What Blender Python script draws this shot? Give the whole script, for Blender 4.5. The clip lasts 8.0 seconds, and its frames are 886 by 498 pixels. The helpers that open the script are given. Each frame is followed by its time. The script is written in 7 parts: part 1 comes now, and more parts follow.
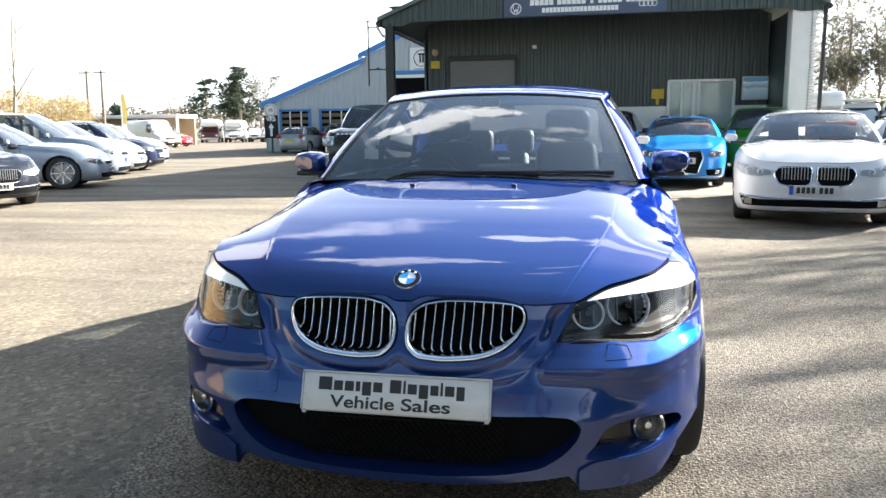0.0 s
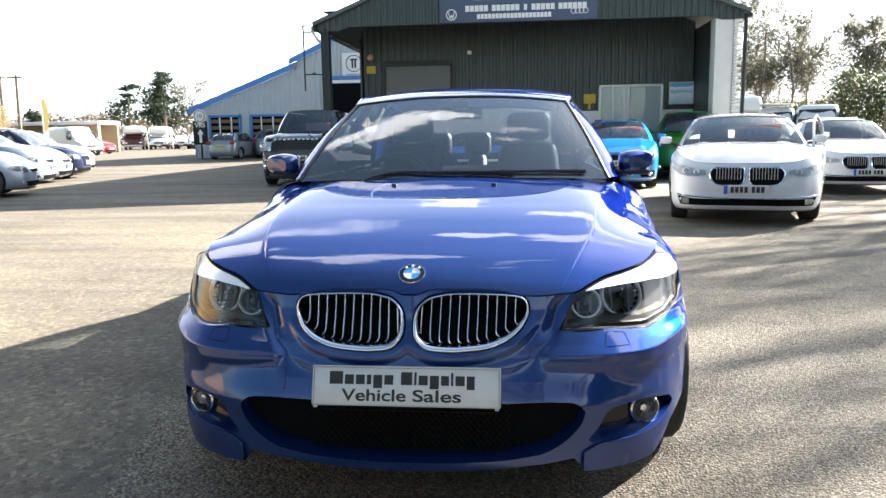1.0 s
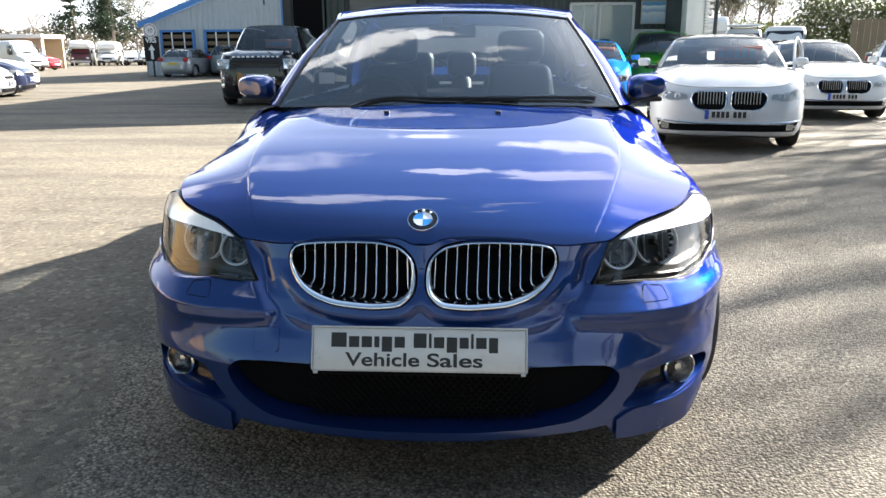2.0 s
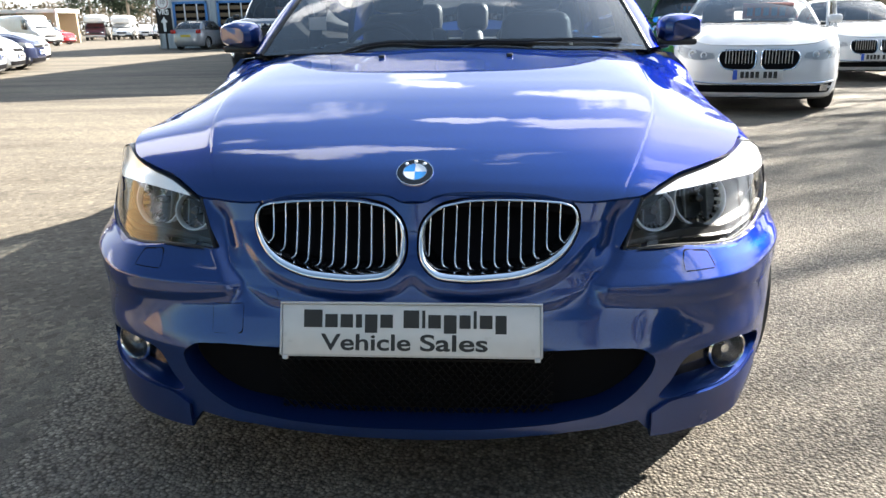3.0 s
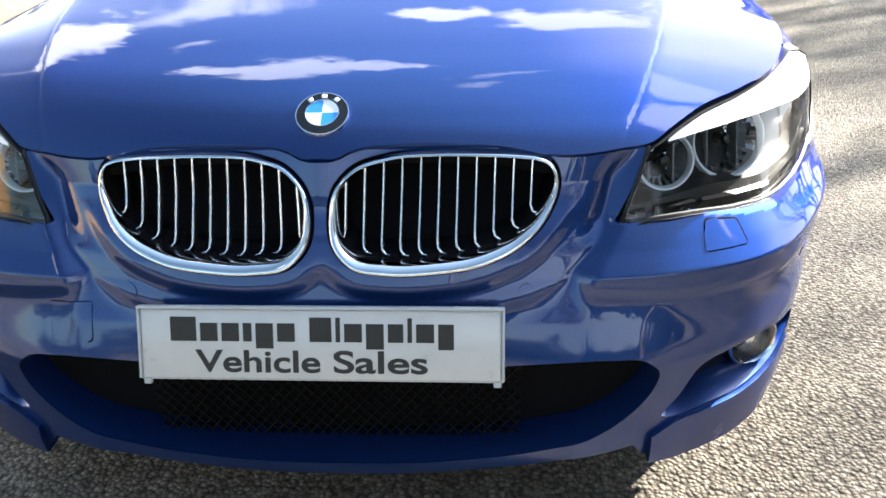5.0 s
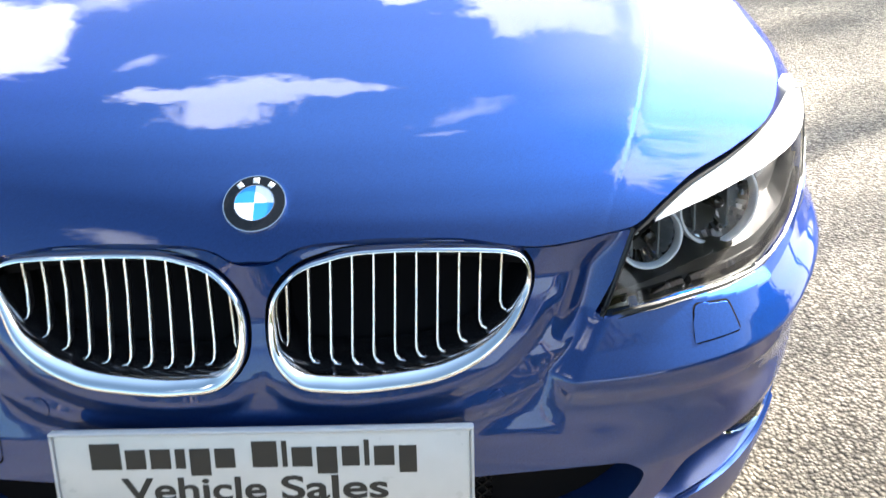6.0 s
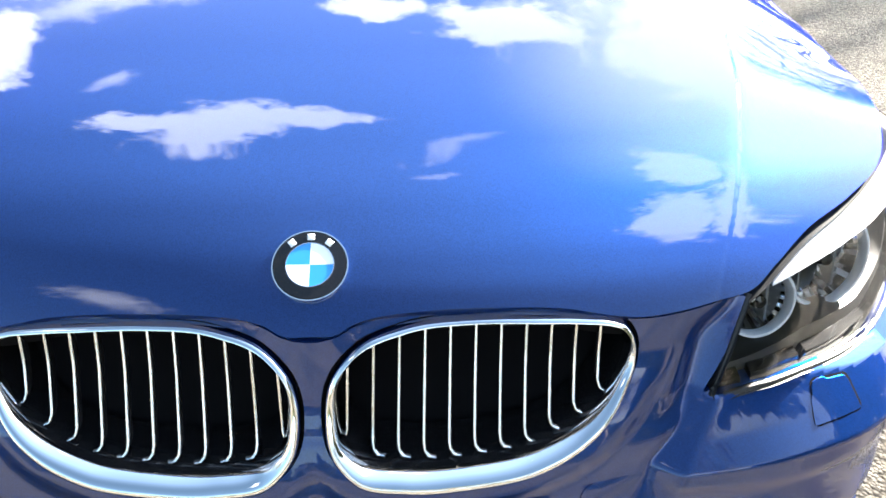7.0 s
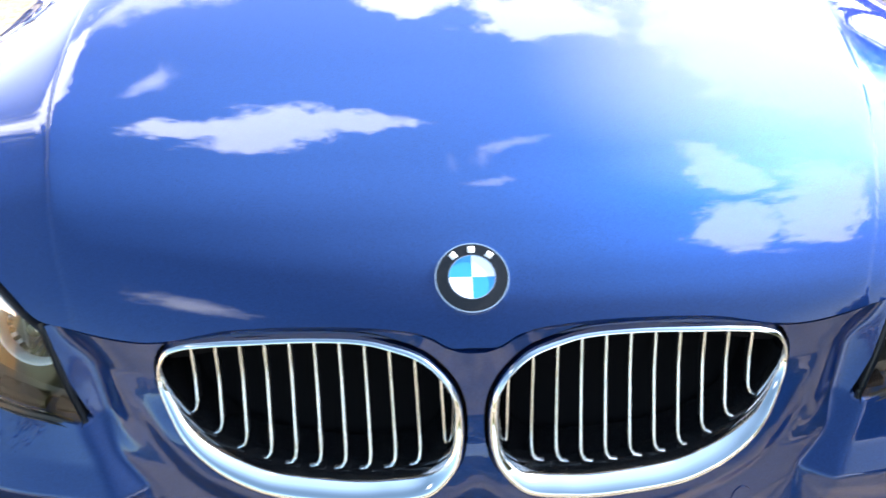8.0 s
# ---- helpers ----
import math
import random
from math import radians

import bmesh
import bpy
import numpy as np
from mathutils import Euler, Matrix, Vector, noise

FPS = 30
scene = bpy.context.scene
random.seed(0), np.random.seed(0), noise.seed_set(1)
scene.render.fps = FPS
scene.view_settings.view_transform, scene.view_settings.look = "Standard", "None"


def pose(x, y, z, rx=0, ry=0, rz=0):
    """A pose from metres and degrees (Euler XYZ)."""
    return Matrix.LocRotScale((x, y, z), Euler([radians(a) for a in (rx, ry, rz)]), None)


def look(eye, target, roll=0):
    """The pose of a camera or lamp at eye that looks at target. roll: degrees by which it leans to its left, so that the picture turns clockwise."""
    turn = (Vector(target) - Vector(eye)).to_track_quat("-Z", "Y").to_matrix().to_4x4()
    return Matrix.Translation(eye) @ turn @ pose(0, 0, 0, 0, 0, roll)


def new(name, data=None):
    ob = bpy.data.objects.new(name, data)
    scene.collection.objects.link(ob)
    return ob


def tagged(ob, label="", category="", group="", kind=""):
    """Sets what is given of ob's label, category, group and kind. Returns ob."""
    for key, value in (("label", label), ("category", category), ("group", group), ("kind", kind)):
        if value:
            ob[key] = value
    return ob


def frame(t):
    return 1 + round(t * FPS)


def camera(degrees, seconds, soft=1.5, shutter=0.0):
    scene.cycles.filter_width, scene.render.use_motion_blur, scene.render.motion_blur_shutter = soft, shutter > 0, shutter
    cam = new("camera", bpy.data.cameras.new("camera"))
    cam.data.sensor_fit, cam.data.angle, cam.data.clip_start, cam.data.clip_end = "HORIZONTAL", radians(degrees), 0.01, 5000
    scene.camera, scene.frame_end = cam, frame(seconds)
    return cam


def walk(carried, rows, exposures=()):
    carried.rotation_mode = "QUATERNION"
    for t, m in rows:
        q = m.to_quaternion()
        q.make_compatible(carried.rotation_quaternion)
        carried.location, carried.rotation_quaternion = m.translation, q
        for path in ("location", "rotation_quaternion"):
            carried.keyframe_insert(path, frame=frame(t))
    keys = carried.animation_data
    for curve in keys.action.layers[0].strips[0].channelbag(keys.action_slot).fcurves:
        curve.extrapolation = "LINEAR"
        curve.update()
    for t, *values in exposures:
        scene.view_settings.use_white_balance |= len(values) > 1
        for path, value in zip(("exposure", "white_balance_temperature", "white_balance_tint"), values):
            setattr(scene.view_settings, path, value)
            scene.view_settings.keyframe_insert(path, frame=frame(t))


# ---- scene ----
cam = camera(61.0, 8.0, shutter=0.3)
PATH = [
    (0, (0.532, -1.975, 1.177), (0.144, -0.038, 0.863), -0.6),
    (0.5, (0.427, -2.05, 1.168), (0.12, -0.096, 0.867), -1.2),
    (1, (0.333, -2.08, 1.16), (0.123, -0.114, 0.858), -0.9),
    (1.5, (0.206, -1.949, 1.175), (0.017, -0.013, 0.707), -0.7),
    (1.7, (0.156, -1.889, 1.186), (0.054, 0.047, 0.695), -0.2),
    (3, (0.186, -1.461, 1.052), (0.033, 0.448, 0.477), -1.1),
    (3.5, (0.192, -1.346, 1.045), (0.024, 0.549, 0.427), -1.0),
    (4, (0.17, -1.207, 1.023), (0.073, 0.675, 0.352), -0.9),
    (5.5, (0.277, -0.814, 1.144), (0.146, 0.893, 0.109), -2.1),
    (6, (0.248, -0.69, 1.215), (0.227, 0.98, 0.115), -1.6),
    (6.5, (0.14, -0.594, 1.189), (0.273, 1.098, 0.13), -0.1),
    (7, (0.109, -0.522, 1.185), (0.187, 1.161, 0.108), 0.6),
    (7.5, (0.062, -0.510, 1.186), (0.110, 1.190, 0.133), -0.3),
    (8, (-0.039, -0.516, 1.224), (-0.018, 1.142, 0.106), -1.3),
]
walk(cam, [(t, look(eye, target, roll)) for t, eye, target, roll in PATH],
     exposures=[(0.0, 1.78), (1.0, 1.8), (1.7, 1.68), (3.0, 1.74), (3.5, 1.78), (4.0, 1.92), (5.5, 2.46), (6.5, 2.64), (7.5, 2.62), (8.0, 2.72)])

# ---- sky and sun ----
SUN_AZ, SUN_EL = radians(48), radians(26)
TO_SUN = Vector((math.sin(SUN_AZ) * math.cos(SUN_EL), math.cos(SUN_AZ) * math.cos(SUN_EL), math.sin(SUN_EL)))
world = bpy.data.worlds.new("sky")
scene.world = world
world.use_nodes = True
wn, wl = world.node_tree.nodes, world.node_tree.links
wn.clear()
w_out = wn.new("ShaderNodeOutputWorld")
w_bg = wn.new("ShaderNodeBackground")
w_sky = wn.new("ShaderNodeTexSky")
w_sky.sky_type = "NISHITA"
w_sky.sun_disc = False
w_sky.sun_elevation, w_sky.sun_rotation = SUN_EL, SUN_AZ
w_sky.air_density, w_sky.dust_density, w_sky.ozone_density = 1.0, 1.0, 1.0
w_co = wn.new("ShaderNodeTexCoord")


def sky_node(kind, *ins, **props):
    k = wn.new("ShaderNode" + kind)
    for a, v in props.items():
        if a == "op":
            k.operation = v
    for n, v in enumerate(ins):
        if v is None:
            continue
        if isinstance(v, (int, float)):
            k.inputs[n].default_value = v
        elif isinstance(v, (tuple, Vector)):
            k.inputs[n].default_value = tuple(v)
        else:
            wl.new(v, k.inputs[n])
    return k


def sky_maths(op, *ins):
    return sky_node("Math", *ins, op=op).outputs[0]


w_dir = w_co.outputs["Generated"]


def sky_noise(scale, detail, rough):
    k = sky_node("TexNoise", w_dir)
    k.inputs["Scale"].default_value, k.inputs["Detail"].default_value, k.inputs["Roughness"].default_value = scale, detail, rough
    return k


w_off = sky_node("VectorMath", sky_noise(7.0, 10.0, 0.62).outputs["Color"], (0.5, 0.5, 0.5), op="SUBTRACT").outputs[0]
w_off = sky_node("VectorMath", w_off, (0.13, 0.13, 0.11), op="MULTIPLY").outputs[0]
w_warp = sky_node("VectorMath", w_dir, w_off, op="ADD").outputs[0]
w_xyz = sky_node("SeparateXYZ", w_dir)
w_fray = sky_maths("MULTIPLY", sky_maths("SUBTRACT", sky_noise(16.0, 12.0, 0.66).outputs["Fac"], 0.5), 1.5)


def cloud(az, el, wide, high, tilt=0.0):
    """One lobe of a cloud round a bearing, in degrees: 1 in its middle, 0 at its rim."""
    a, e, t = radians(az), radians(el), radians(tilt)
    c = Vector((math.sin(a) * math.cos(e), math.cos(a) * math.cos(e), math.sin(e)))
    right = Vector((math.cos(a), -math.sin(a), 0))
    up = right.cross(c)
    r2, u2 = right * math.cos(t) + up * math.sin(t), up * math.cos(t) - right * math.sin(t)
    d = sky_node("VectorMath", w_warp, c, op="SUBTRACT").outputs[0]
    ax = [sky_node("VectorMath", d, v / math.tan(radians(w)), op="DOT_PRODUCT").outputs["Value"] for v, w in ((r2, wide), (u2, high), (c, 35.0))]
    sq = sky_maths("ADD", sky_maths("ADD", *[sky_maths("MULTIPLY", k, k) for k in ax[:2]]), sky_maths("MULTIPLY", ax[2], ax[2]))
    return sky_maths("SUBTRACT", 1.0, sky_maths("POWER", sq, 0.5))


def cover(lobes, lo, hi):
    """The lobes run together, with frayed edges."""
    f = lobes[0]
    for k in lobes[1:]:
        f = sky_maths("MAXIMUM", f, k)
    m = sky_node("MapRange", sky_maths("ADD", f, w_fray))
    m.interpolation_type = "SMOOTHSTEP"
    m.inputs["From Min"].default_value, m.inputs["From Max"].default_value = lo, hi
    return m.outputs["Result"]


thick = [cloud(-27, 51, 8.5, 6.0, 5), cloud(-15, 52.3, 9, 3.2, 18), cloud(-36, 47, 6.5, 3.0, 24),
         cloud(-43, 31.5, 11, 5.0, -16), cloud(-3, 36, 5, 1.9, 4), cloud(12, 38, 8, 4.0, 4), cloud(40, 35, 19, 9.5, 6),
         cloud(54, 54, 8, 3.2, 6), cloud(83, 57, 10, 6, -8), cloud(76, 49, 15, 6, 0),
         cloud(-6, 25, 4, 1.3, 6), cloud(12, 28, 9, 1.9, 4), cloud(-75, 14, 18, 4)]
thin = [cloud(12.5, 59.5, 6.0, 2.2, -40), cloud(12, 65.5, 4.5, 1.3, -12), cloud(-32, 40, 4, 1.5, 10), cloud(-122, 50, 11, 5, 0), cloud(-25, 30, 14, 3, 4)]
w_cov = sky_maths("MAXIMUM", cover(thick, 0.02, 0.40), sky_maths("MULTIPLY", cover(thin, 0.10, 0.9), 0.55))
# bright haze low down, strongest under the sun
w_low = sky_node("MapRange", w_xyz.outputs["Z"])
w_low.interpolation_type = "SMOOTHSTEP"
w_low.inputs["From Min"].default_value, w_low.inputs["From Max"].default_value = 0.58, 0.20
w_side = sky_node("VectorMath", w_dir, Vector((math.sin(SUN_AZ), math.cos(SUN_AZ), 0)), op="DOT_PRODUCT").outputs["Value"]
w_side = sky_maths("MULTIPLY_ADD", w_side, 0.50, 0.46)
w_haze = sky_maths("MULTIPLY", w_low.outputs["Result"], w_side)
w_mix = wn.new("ShaderNodeMix")
w_mix.data_type = "RGBA"
w_mix.inputs[7].default_value = (31.0, 33.0, 36.0, 1.0)
wl.new(w_haze, w_mix.inputs[0])
# a thin bright veil over the half of the sky that holds the sun
w_near = sky_node("MapRange", sky_node("VectorMath", w_dir, TO_SUN, op="DOT_PRODUCT").outputs["Value"])
w_near.interpolation_type = "SMOOTHSTEP"
w_near.inputs["From Min"].default_value, w_near.inputs["From Max"].default_value, w_near.inputs["To Max"].default_value = -0.1, 1.0, 0.40
w_veil = wn.new("ShaderNodeMix")
w_veil.data_type = "RGBA"
w_veil.inputs[7].default_value = (11.5, 16.5, 25.0, 1.0)
wl.new(w_near.outputs["Result"], w_veil.inputs[0])
w_clear = sky_node("VectorMath", w_sky.outputs["Color"], (1.72, 1.85, 1.70), op="MULTIPLY").outputs[0]
wl.new(w_clear, w_veil.inputs[6])
# a pale glare close round the sun
w_close = sky_node("MapRange", sky_node("VectorMath", w_dir, TO_SUN, op="DOT_PRODUCT").outputs["Value"])
w_close.interpolation_type = "SMOOTHSTEP"
w_close.inputs["From Min"].default_value, w_close.inputs["From Max"].default_value, w_close.inputs["To Max"].default_value = 0.80, 1.0, 0.85
w_glare = wn.new("ShaderNodeMix")
w_glare.data_type = "RGBA"
w_glare.inputs[7].default_value = (40.0, 41.0, 42.0, 1.0)
wl.new(w_close.outputs["Result"], w_glare.inputs[0])
wl.new(w_veil.outputs[2], w_glare.inputs[6])
wl.new(w_glare.outputs[2], w_mix.inputs[6])
w_mix2 = wn.new("ShaderNodeMix")
w_mix2.data_type = "RGBA"
w_mix2.inputs[7].default_value = (37.0, 37.4, 38.4, 1.0)
wl.new(w_cov, w_mix2.inputs[0])
wl.new(w_mix.outputs[2], w_mix2.inputs[6])
wl.new(w_mix2.outputs[2], w_bg.inputs["Color"])
w_bg.inputs["Strength"].default_value = 0.034
wl.new(w_bg.outputs["Background"], w_out.inputs["Surface"])

sun_data = bpy.data.lights.new("sun", "SUN")
sun_data.energy, sun_data.angle, sun_data.color = 12.5, radians(0.53), (1.0, 0.93, 0.82)
sun = new("sun", sun_data)
sun.matrix_world = look(TO_SUN * 60, (0, 0, 0))

# ---- tools ----
def herm(xs, ys, x):
    """Smooth curve through (xs, ys), held flat beyond its ends."""
    xs, ys, x = np.asarray(xs, float), np.asarray(ys, float), np.asarray(x, float)
    x = np.clip(x, xs[0], xs[-1])
    m = np.gradient(ys, xs, axis=0)
    i = np.clip(np.searchsorted(xs, x, side="right") - 1, 0, len(xs) - 2)
    h = xs[i + 1] - xs[i]
    t = (x - xs[i]) / h
    if ys.ndim > 1:
        h, t = h[..., None], t[..., None]
    return (ys[i] * (1 + 2 * t) * (1 - t) ** 2 + h * m[i] * t * (1 - t) ** 2
            + ys[i + 1] * t * t * (3 - 2 * t) + h * m[i + 1] * t * t * (t - 1))


def curve(pts, n):
    """n points along a smooth open curve through pts."""
    pts = np.asarray(pts, float)
    d = np.r_[0, np.cumsum(np.linalg.norm(np.diff(pts, axis=0), axis=1))]
    return herm(d, pts, np.linspace(0, d[-1], n))


def closed(pts, n):
    """n points round a smooth closed curve through pts."""
    pts = np.asarray(pts, float)
    k = 3
    ext = np.concatenate([pts[-k:], pts, pts[:k + 1]])
    d = np.r_[0, np.cumsum(np.linalg.norm(np.diff(ext, axis=0), axis=1))]
    return herm(d, ext, np.linspace(d[k], d[k + len(pts)], n, endpoint=False))


def inside(poly, p):
    a, b = poly, np.roll(poly, -1, axis=0)
    res = np.zeros(len(p), bool)
    for (x0, y0), (x1, y1) in zip(a, b):
        if y0 != y1:
            hit = ((y0 > p[:, 1]) != (y1 > p[:, 1])) & (p[:, 0] < (x1 - x0) * (p[:, 1] - y0) / (y1 - y0) + x0)
            res ^= hit
    return res


def nearest(poly, p):
    a, b = poly, np.roll(poly, -1, axis=0)
    best, out = np.full(len(p), 1e9), p.copy()
    for s, e in zip(a, b):
        d = e - s
        t = np.clip(((p - s) @ d) / max(d @ d, 1e-12), 0, 1)
        q = s + t[:, None] * d
        dist = ((p - q) ** 2).sum(1)
        m = dist < best
        best[m], out[m] = dist[m], q[m]
    return out


def inset(poly, d):
    """A closed outline moved inward by d (for outlines that run anticlockwise)."""
    t = np.roll(poly, -1, axis=0) - np.roll(poly, 1, axis=0)
    t /= np.linalg.norm(t, axis=1)[:, None] + 1e-12
    area = np.sum(poly[:, 0] * np.roll(poly[:, 1], -1) - poly[:, 1] * np.roll(poly[:, 0], -1))
    n = np.stack([-t[:, 1], t[:, 0]], 1) * (1 if area > 0 else -1)
    return poly + n * d


def mirror_x(pts):
    """Right-hand outline points and their mirror images, in one ring."""
    r = [tuple(p) for p in pts]
    return r + [(-x, y) for x, y in reversed(r) if abs(x) > 1e-6]


def finish(me, sharp=35):
    me.validate()
    me.polygons.foreach_set("use_smooth", [True] * len(me.polygons))
    if sharp:
        me.set_sharp_from_angle(angle=radians(sharp))
    return me


def raw(name, verts, faces, sharp=35, fix=True):
    me = bpy.data.meshes.new(name)
    me.from_pydata([tuple(map(float, v)) for v in verts], [], [tuple(map(int, f)) for f in faces])
    if fix:
        bm = bmesh.new()
        bm.from_mesh(me)
        bmesh.ops.recalc_face_normals(bm, faces=bm.faces)
        bm.to_mesh(me)
        bm.free()
    return finish(me, sharp)


def from_bm(name, bm, sharp=35):
    me = bpy.data.meshes.new(name)
    bm.to_mesh(me)
    bm.free()
    return finish(me, sharp)


def part(name, me, material, parent=None, label="", at=None):
    """One mesh object under a thing or a part."""
    if isinstance(me, bmesh.types.BMesh):
        me = from_bm(name, me)
    if material is not None and not me.materials:
        me.materials.append(material)
    ob = new(name, me)
    ob.parent = parent
    if at is not None:
        ob.matrix_basis = at
    if label:
        ob["label"] = label
    return ob


def thing(name, label, category, at=None, group="", kind=""):
    ob = new(name)
    ob.empty_display_size = 0.1
    if at is not None:
        ob.matrix_basis = at
    return tagged(ob, label, category, group, kind)


class Sheet:
    """A fine grid over two parameters, trimmed by outlines."""

    def __init__(self, us, vs):
        u, v = np.meshgrid(us, vs, indexing="ij")
        self.p = np.stack([u.ravel(), v.ravel()], 1)
        n, k = len(us), len(vs)
        i, j = np.meshgrid(np.arange(n - 1), np.arange(k - 1), indexing="ij")
        a = (i * k + j).ravel()
        self.f = np.stack([a, a + k, a + k + 1, a + 1], 1)

    def trim(self, poly, keep):
        poly = np.asarray(poly, float)
        ins = inside(poly, self.p[self.f].mean(1))
        kept = ins if keep else ~ins
        a, b = np.zeros(len(self.p), bool), np.zeros(len(self.p), bool)
        a[self.f[kept]], b[self.f[~kept]] = True, True
        both = a & b
        if both.any():
            self.p[both] = nearest(poly, self.p[both])
        self.f = self.f[kept]
        return self

    def mesh(self, name, fn, rim=None, sharp=35):
        v = np.stack(fn(self.p[:, 0], self.p[:, 1]), 1)
        used, inv = np.unique(self.f, return_inverse=True)
        v, f = v[used], inv.reshape(self.f.shape)
        return rimmed(name, v, f, rim, sharp)


def rimmed(name, v, f, rim=None, sharp=35):
    f = [tuple(q) for q in f]
    if rim is not None:
        e = {}
        for q in f:
            for a, b in zip(q, q[1:] + q[:1]):
                k = (min(a, b), max(a, b))
                e[k] = None if k in e else (a, b)
        edges = [x for x in e.values() if x]
        ids = sorted({i for x in edges for i in x})
        where = {i: len(v) + n for n, i in enumerate(ids)}
        v = np.concatenate([v, v[ids] + np.asarray(rim, float)])
        f += [(b, a, where[a], where[b]) for a, b in edges]
    return raw(name, v, f, sharp)


def loft(name, rings, closed_ring=True, cap=False, sharp=35):
    """A skin over rings of points that all have the same count."""
    n, k = len(rings), len(rings[0])
    v = np.concatenate([np.asarray(r, float) for r in rings])
    f = []
    for i in range(n - 1):
        for j in range(k if closed_ring else k - 1):
            j2 = (j + 1) % k
            f.append((i * k + j, i * k + j2, (i + 1) * k + j2, (i + 1) * k + j))
    if cap:
        f.append(tuple(range(k))[::-1])
        f.append(tuple((n - 1) * k + j for j in range(k)))
    return raw(name, v, f, sharp)


def tube(name, pts, r, n=8, cap=True):
    """A round bar along a path; r may change from point to point."""
    pts = np.asarray(pts, float)
    r = np.broadcast_to(np.asarray(r, float), (len(pts),))
    t = np.gradient(pts, axis=0)
    rings = []
    ref = np.array([0.31, 0.12, 0.94])
    for p, d, q in zip(pts, t, r):
        d = d / (np.linalg.norm(d) + 1e-12)
        if abs(d @ ref) > 0.95:
            ref = np.array([0.95, 0.3, 0.05])
        a = np.cross(d, ref)
        a /= np.linalg.norm(a)
        b = np.cross(d, a)
        w = np.linspace(0, 2 * math.pi, n, endpoint=False)
        rings.append(p + q * (np.cos(w)[:, None] * a + np.sin(w)[:, None] * b))
    return loft(name, rings, True, cap)


def lathe(name, prof, n=32, axis="x", cap=False):
    """A turned shape: prof holds (radius, distance along the axis)."""
    rings = []
    w = np.linspace(0, 2 * math.pi, n, endpoint=False)
    for r, a in prof:
        c, s, k = r * np.cos(w), r * np.sin(w), np.full(n, float(a))
        rings.append(np.stack({"x": (k, c, s), "y": (c, k, s), "z": (c, s, k)}[axis], 1))
    return loft(name, rings, True, cap)


def rbox(name, size, r=0.01, at=(0, 0, 0), seg=2, taper=None):
    """A box with rounded edges; taper scales its top in x and y."""
    bm = bmesh.new()
    bmesh.ops.create_cube(bm, size=1.0)
    for v in bm.verts:
        k = taper if taper and v.co.z > 0 else (1, 1)
        v.co = Vector((v.co.x * size[0] * k[0], v.co.y * size[1] * k[1], v.co.z * size[2])) + Vector(at)
    if r:
        bmesh.ops.bevel(bm, geom=bm.edges[:], offset=min(r, 0.45 * min(size)), segments=seg, affect="EDGES", profile=0.5)
    return from_bm(name, bm)


def plate(name, poly, fn, off, depth, step=0.02, y_dir=1.0):
    """A flat piece with an outline in (x, z) that follows the surface y = fn(x, z), standing off it, with edges depth deep."""
    poly = np.asarray(poly, float)
    lo, hi = poly.min(0), poly.max(0)
    nu, nv = [max(4, int((b - a) / step) + 2) for a, b in zip(lo, hi)]
    pad = (hi - lo) * 0.02
    s = Sheet(np.linspace(lo[0] - pad[0], hi[0] + pad[0], nu + 1), np.linspace(lo[1] - pad[1], hi[1] + pad[1], nv + 1)).trim(poly, True)
    return s.mesh(name, lambda x, z: (x, fn(x, z) - off, z), rim=(0, depth * y_dir, 0))


def lettering(name, text, size, material, parent, at, align="CENTER", depth=0.001, bold=0.0, width=0.0):
    cu = bpy.data.curves.new(name, "FONT")
    cu.body, cu.size, cu.align_x, cu.align_y, cu.extrude, cu.offset = text, size, align, "CENTER", depth, bold
    tmp = bpy.data.objects.new(name, cu)
    me = bpy.data.meshes.new_from_object(tmp)
    bpy.data.objects.remove(tmp)
    if width:
        xs = [q.co.x for q in me.vertices]
        k = width / (max(xs) - min(xs))
        for q in me.vertices:
            q.co.x *= k
    ob = part(name, me, material, parent)
    ob.matrix_basis = at
    return ob


def bars(name, spans, height, material, parent, at, depth=0.002):
    """Writing that stays unreadable: a row of plain bars, spans as (start, end)."""
    v, f = [], []
    for a, b in spans:
        k = len(v)
        for x in (a, b):
            for y in (-height / 2, height / 2):
                for z in (0, depth):
                    v.append((x, y, z))
        f += [(k, k + 1, k + 3, k + 2), (k + 4, k + 6, k + 7, k + 5), (k, k + 4, k + 5, k + 1), (k + 2, k + 3, k + 7, k + 6), (k + 1, k + 5, k + 7, k + 3), (k, k + 2, k + 6, k + 4)]
    ob = part(name, raw(name, v, f), material, parent)
    ob.matrix_basis = at
    return ob


# ---- materials ----
def material(name):
    m = bpy.data.materials.new(name)
    m.use_nodes = True
    n = m.node_tree.nodes
    return m, n, m.node_tree.links, n["Principled BSDF"]


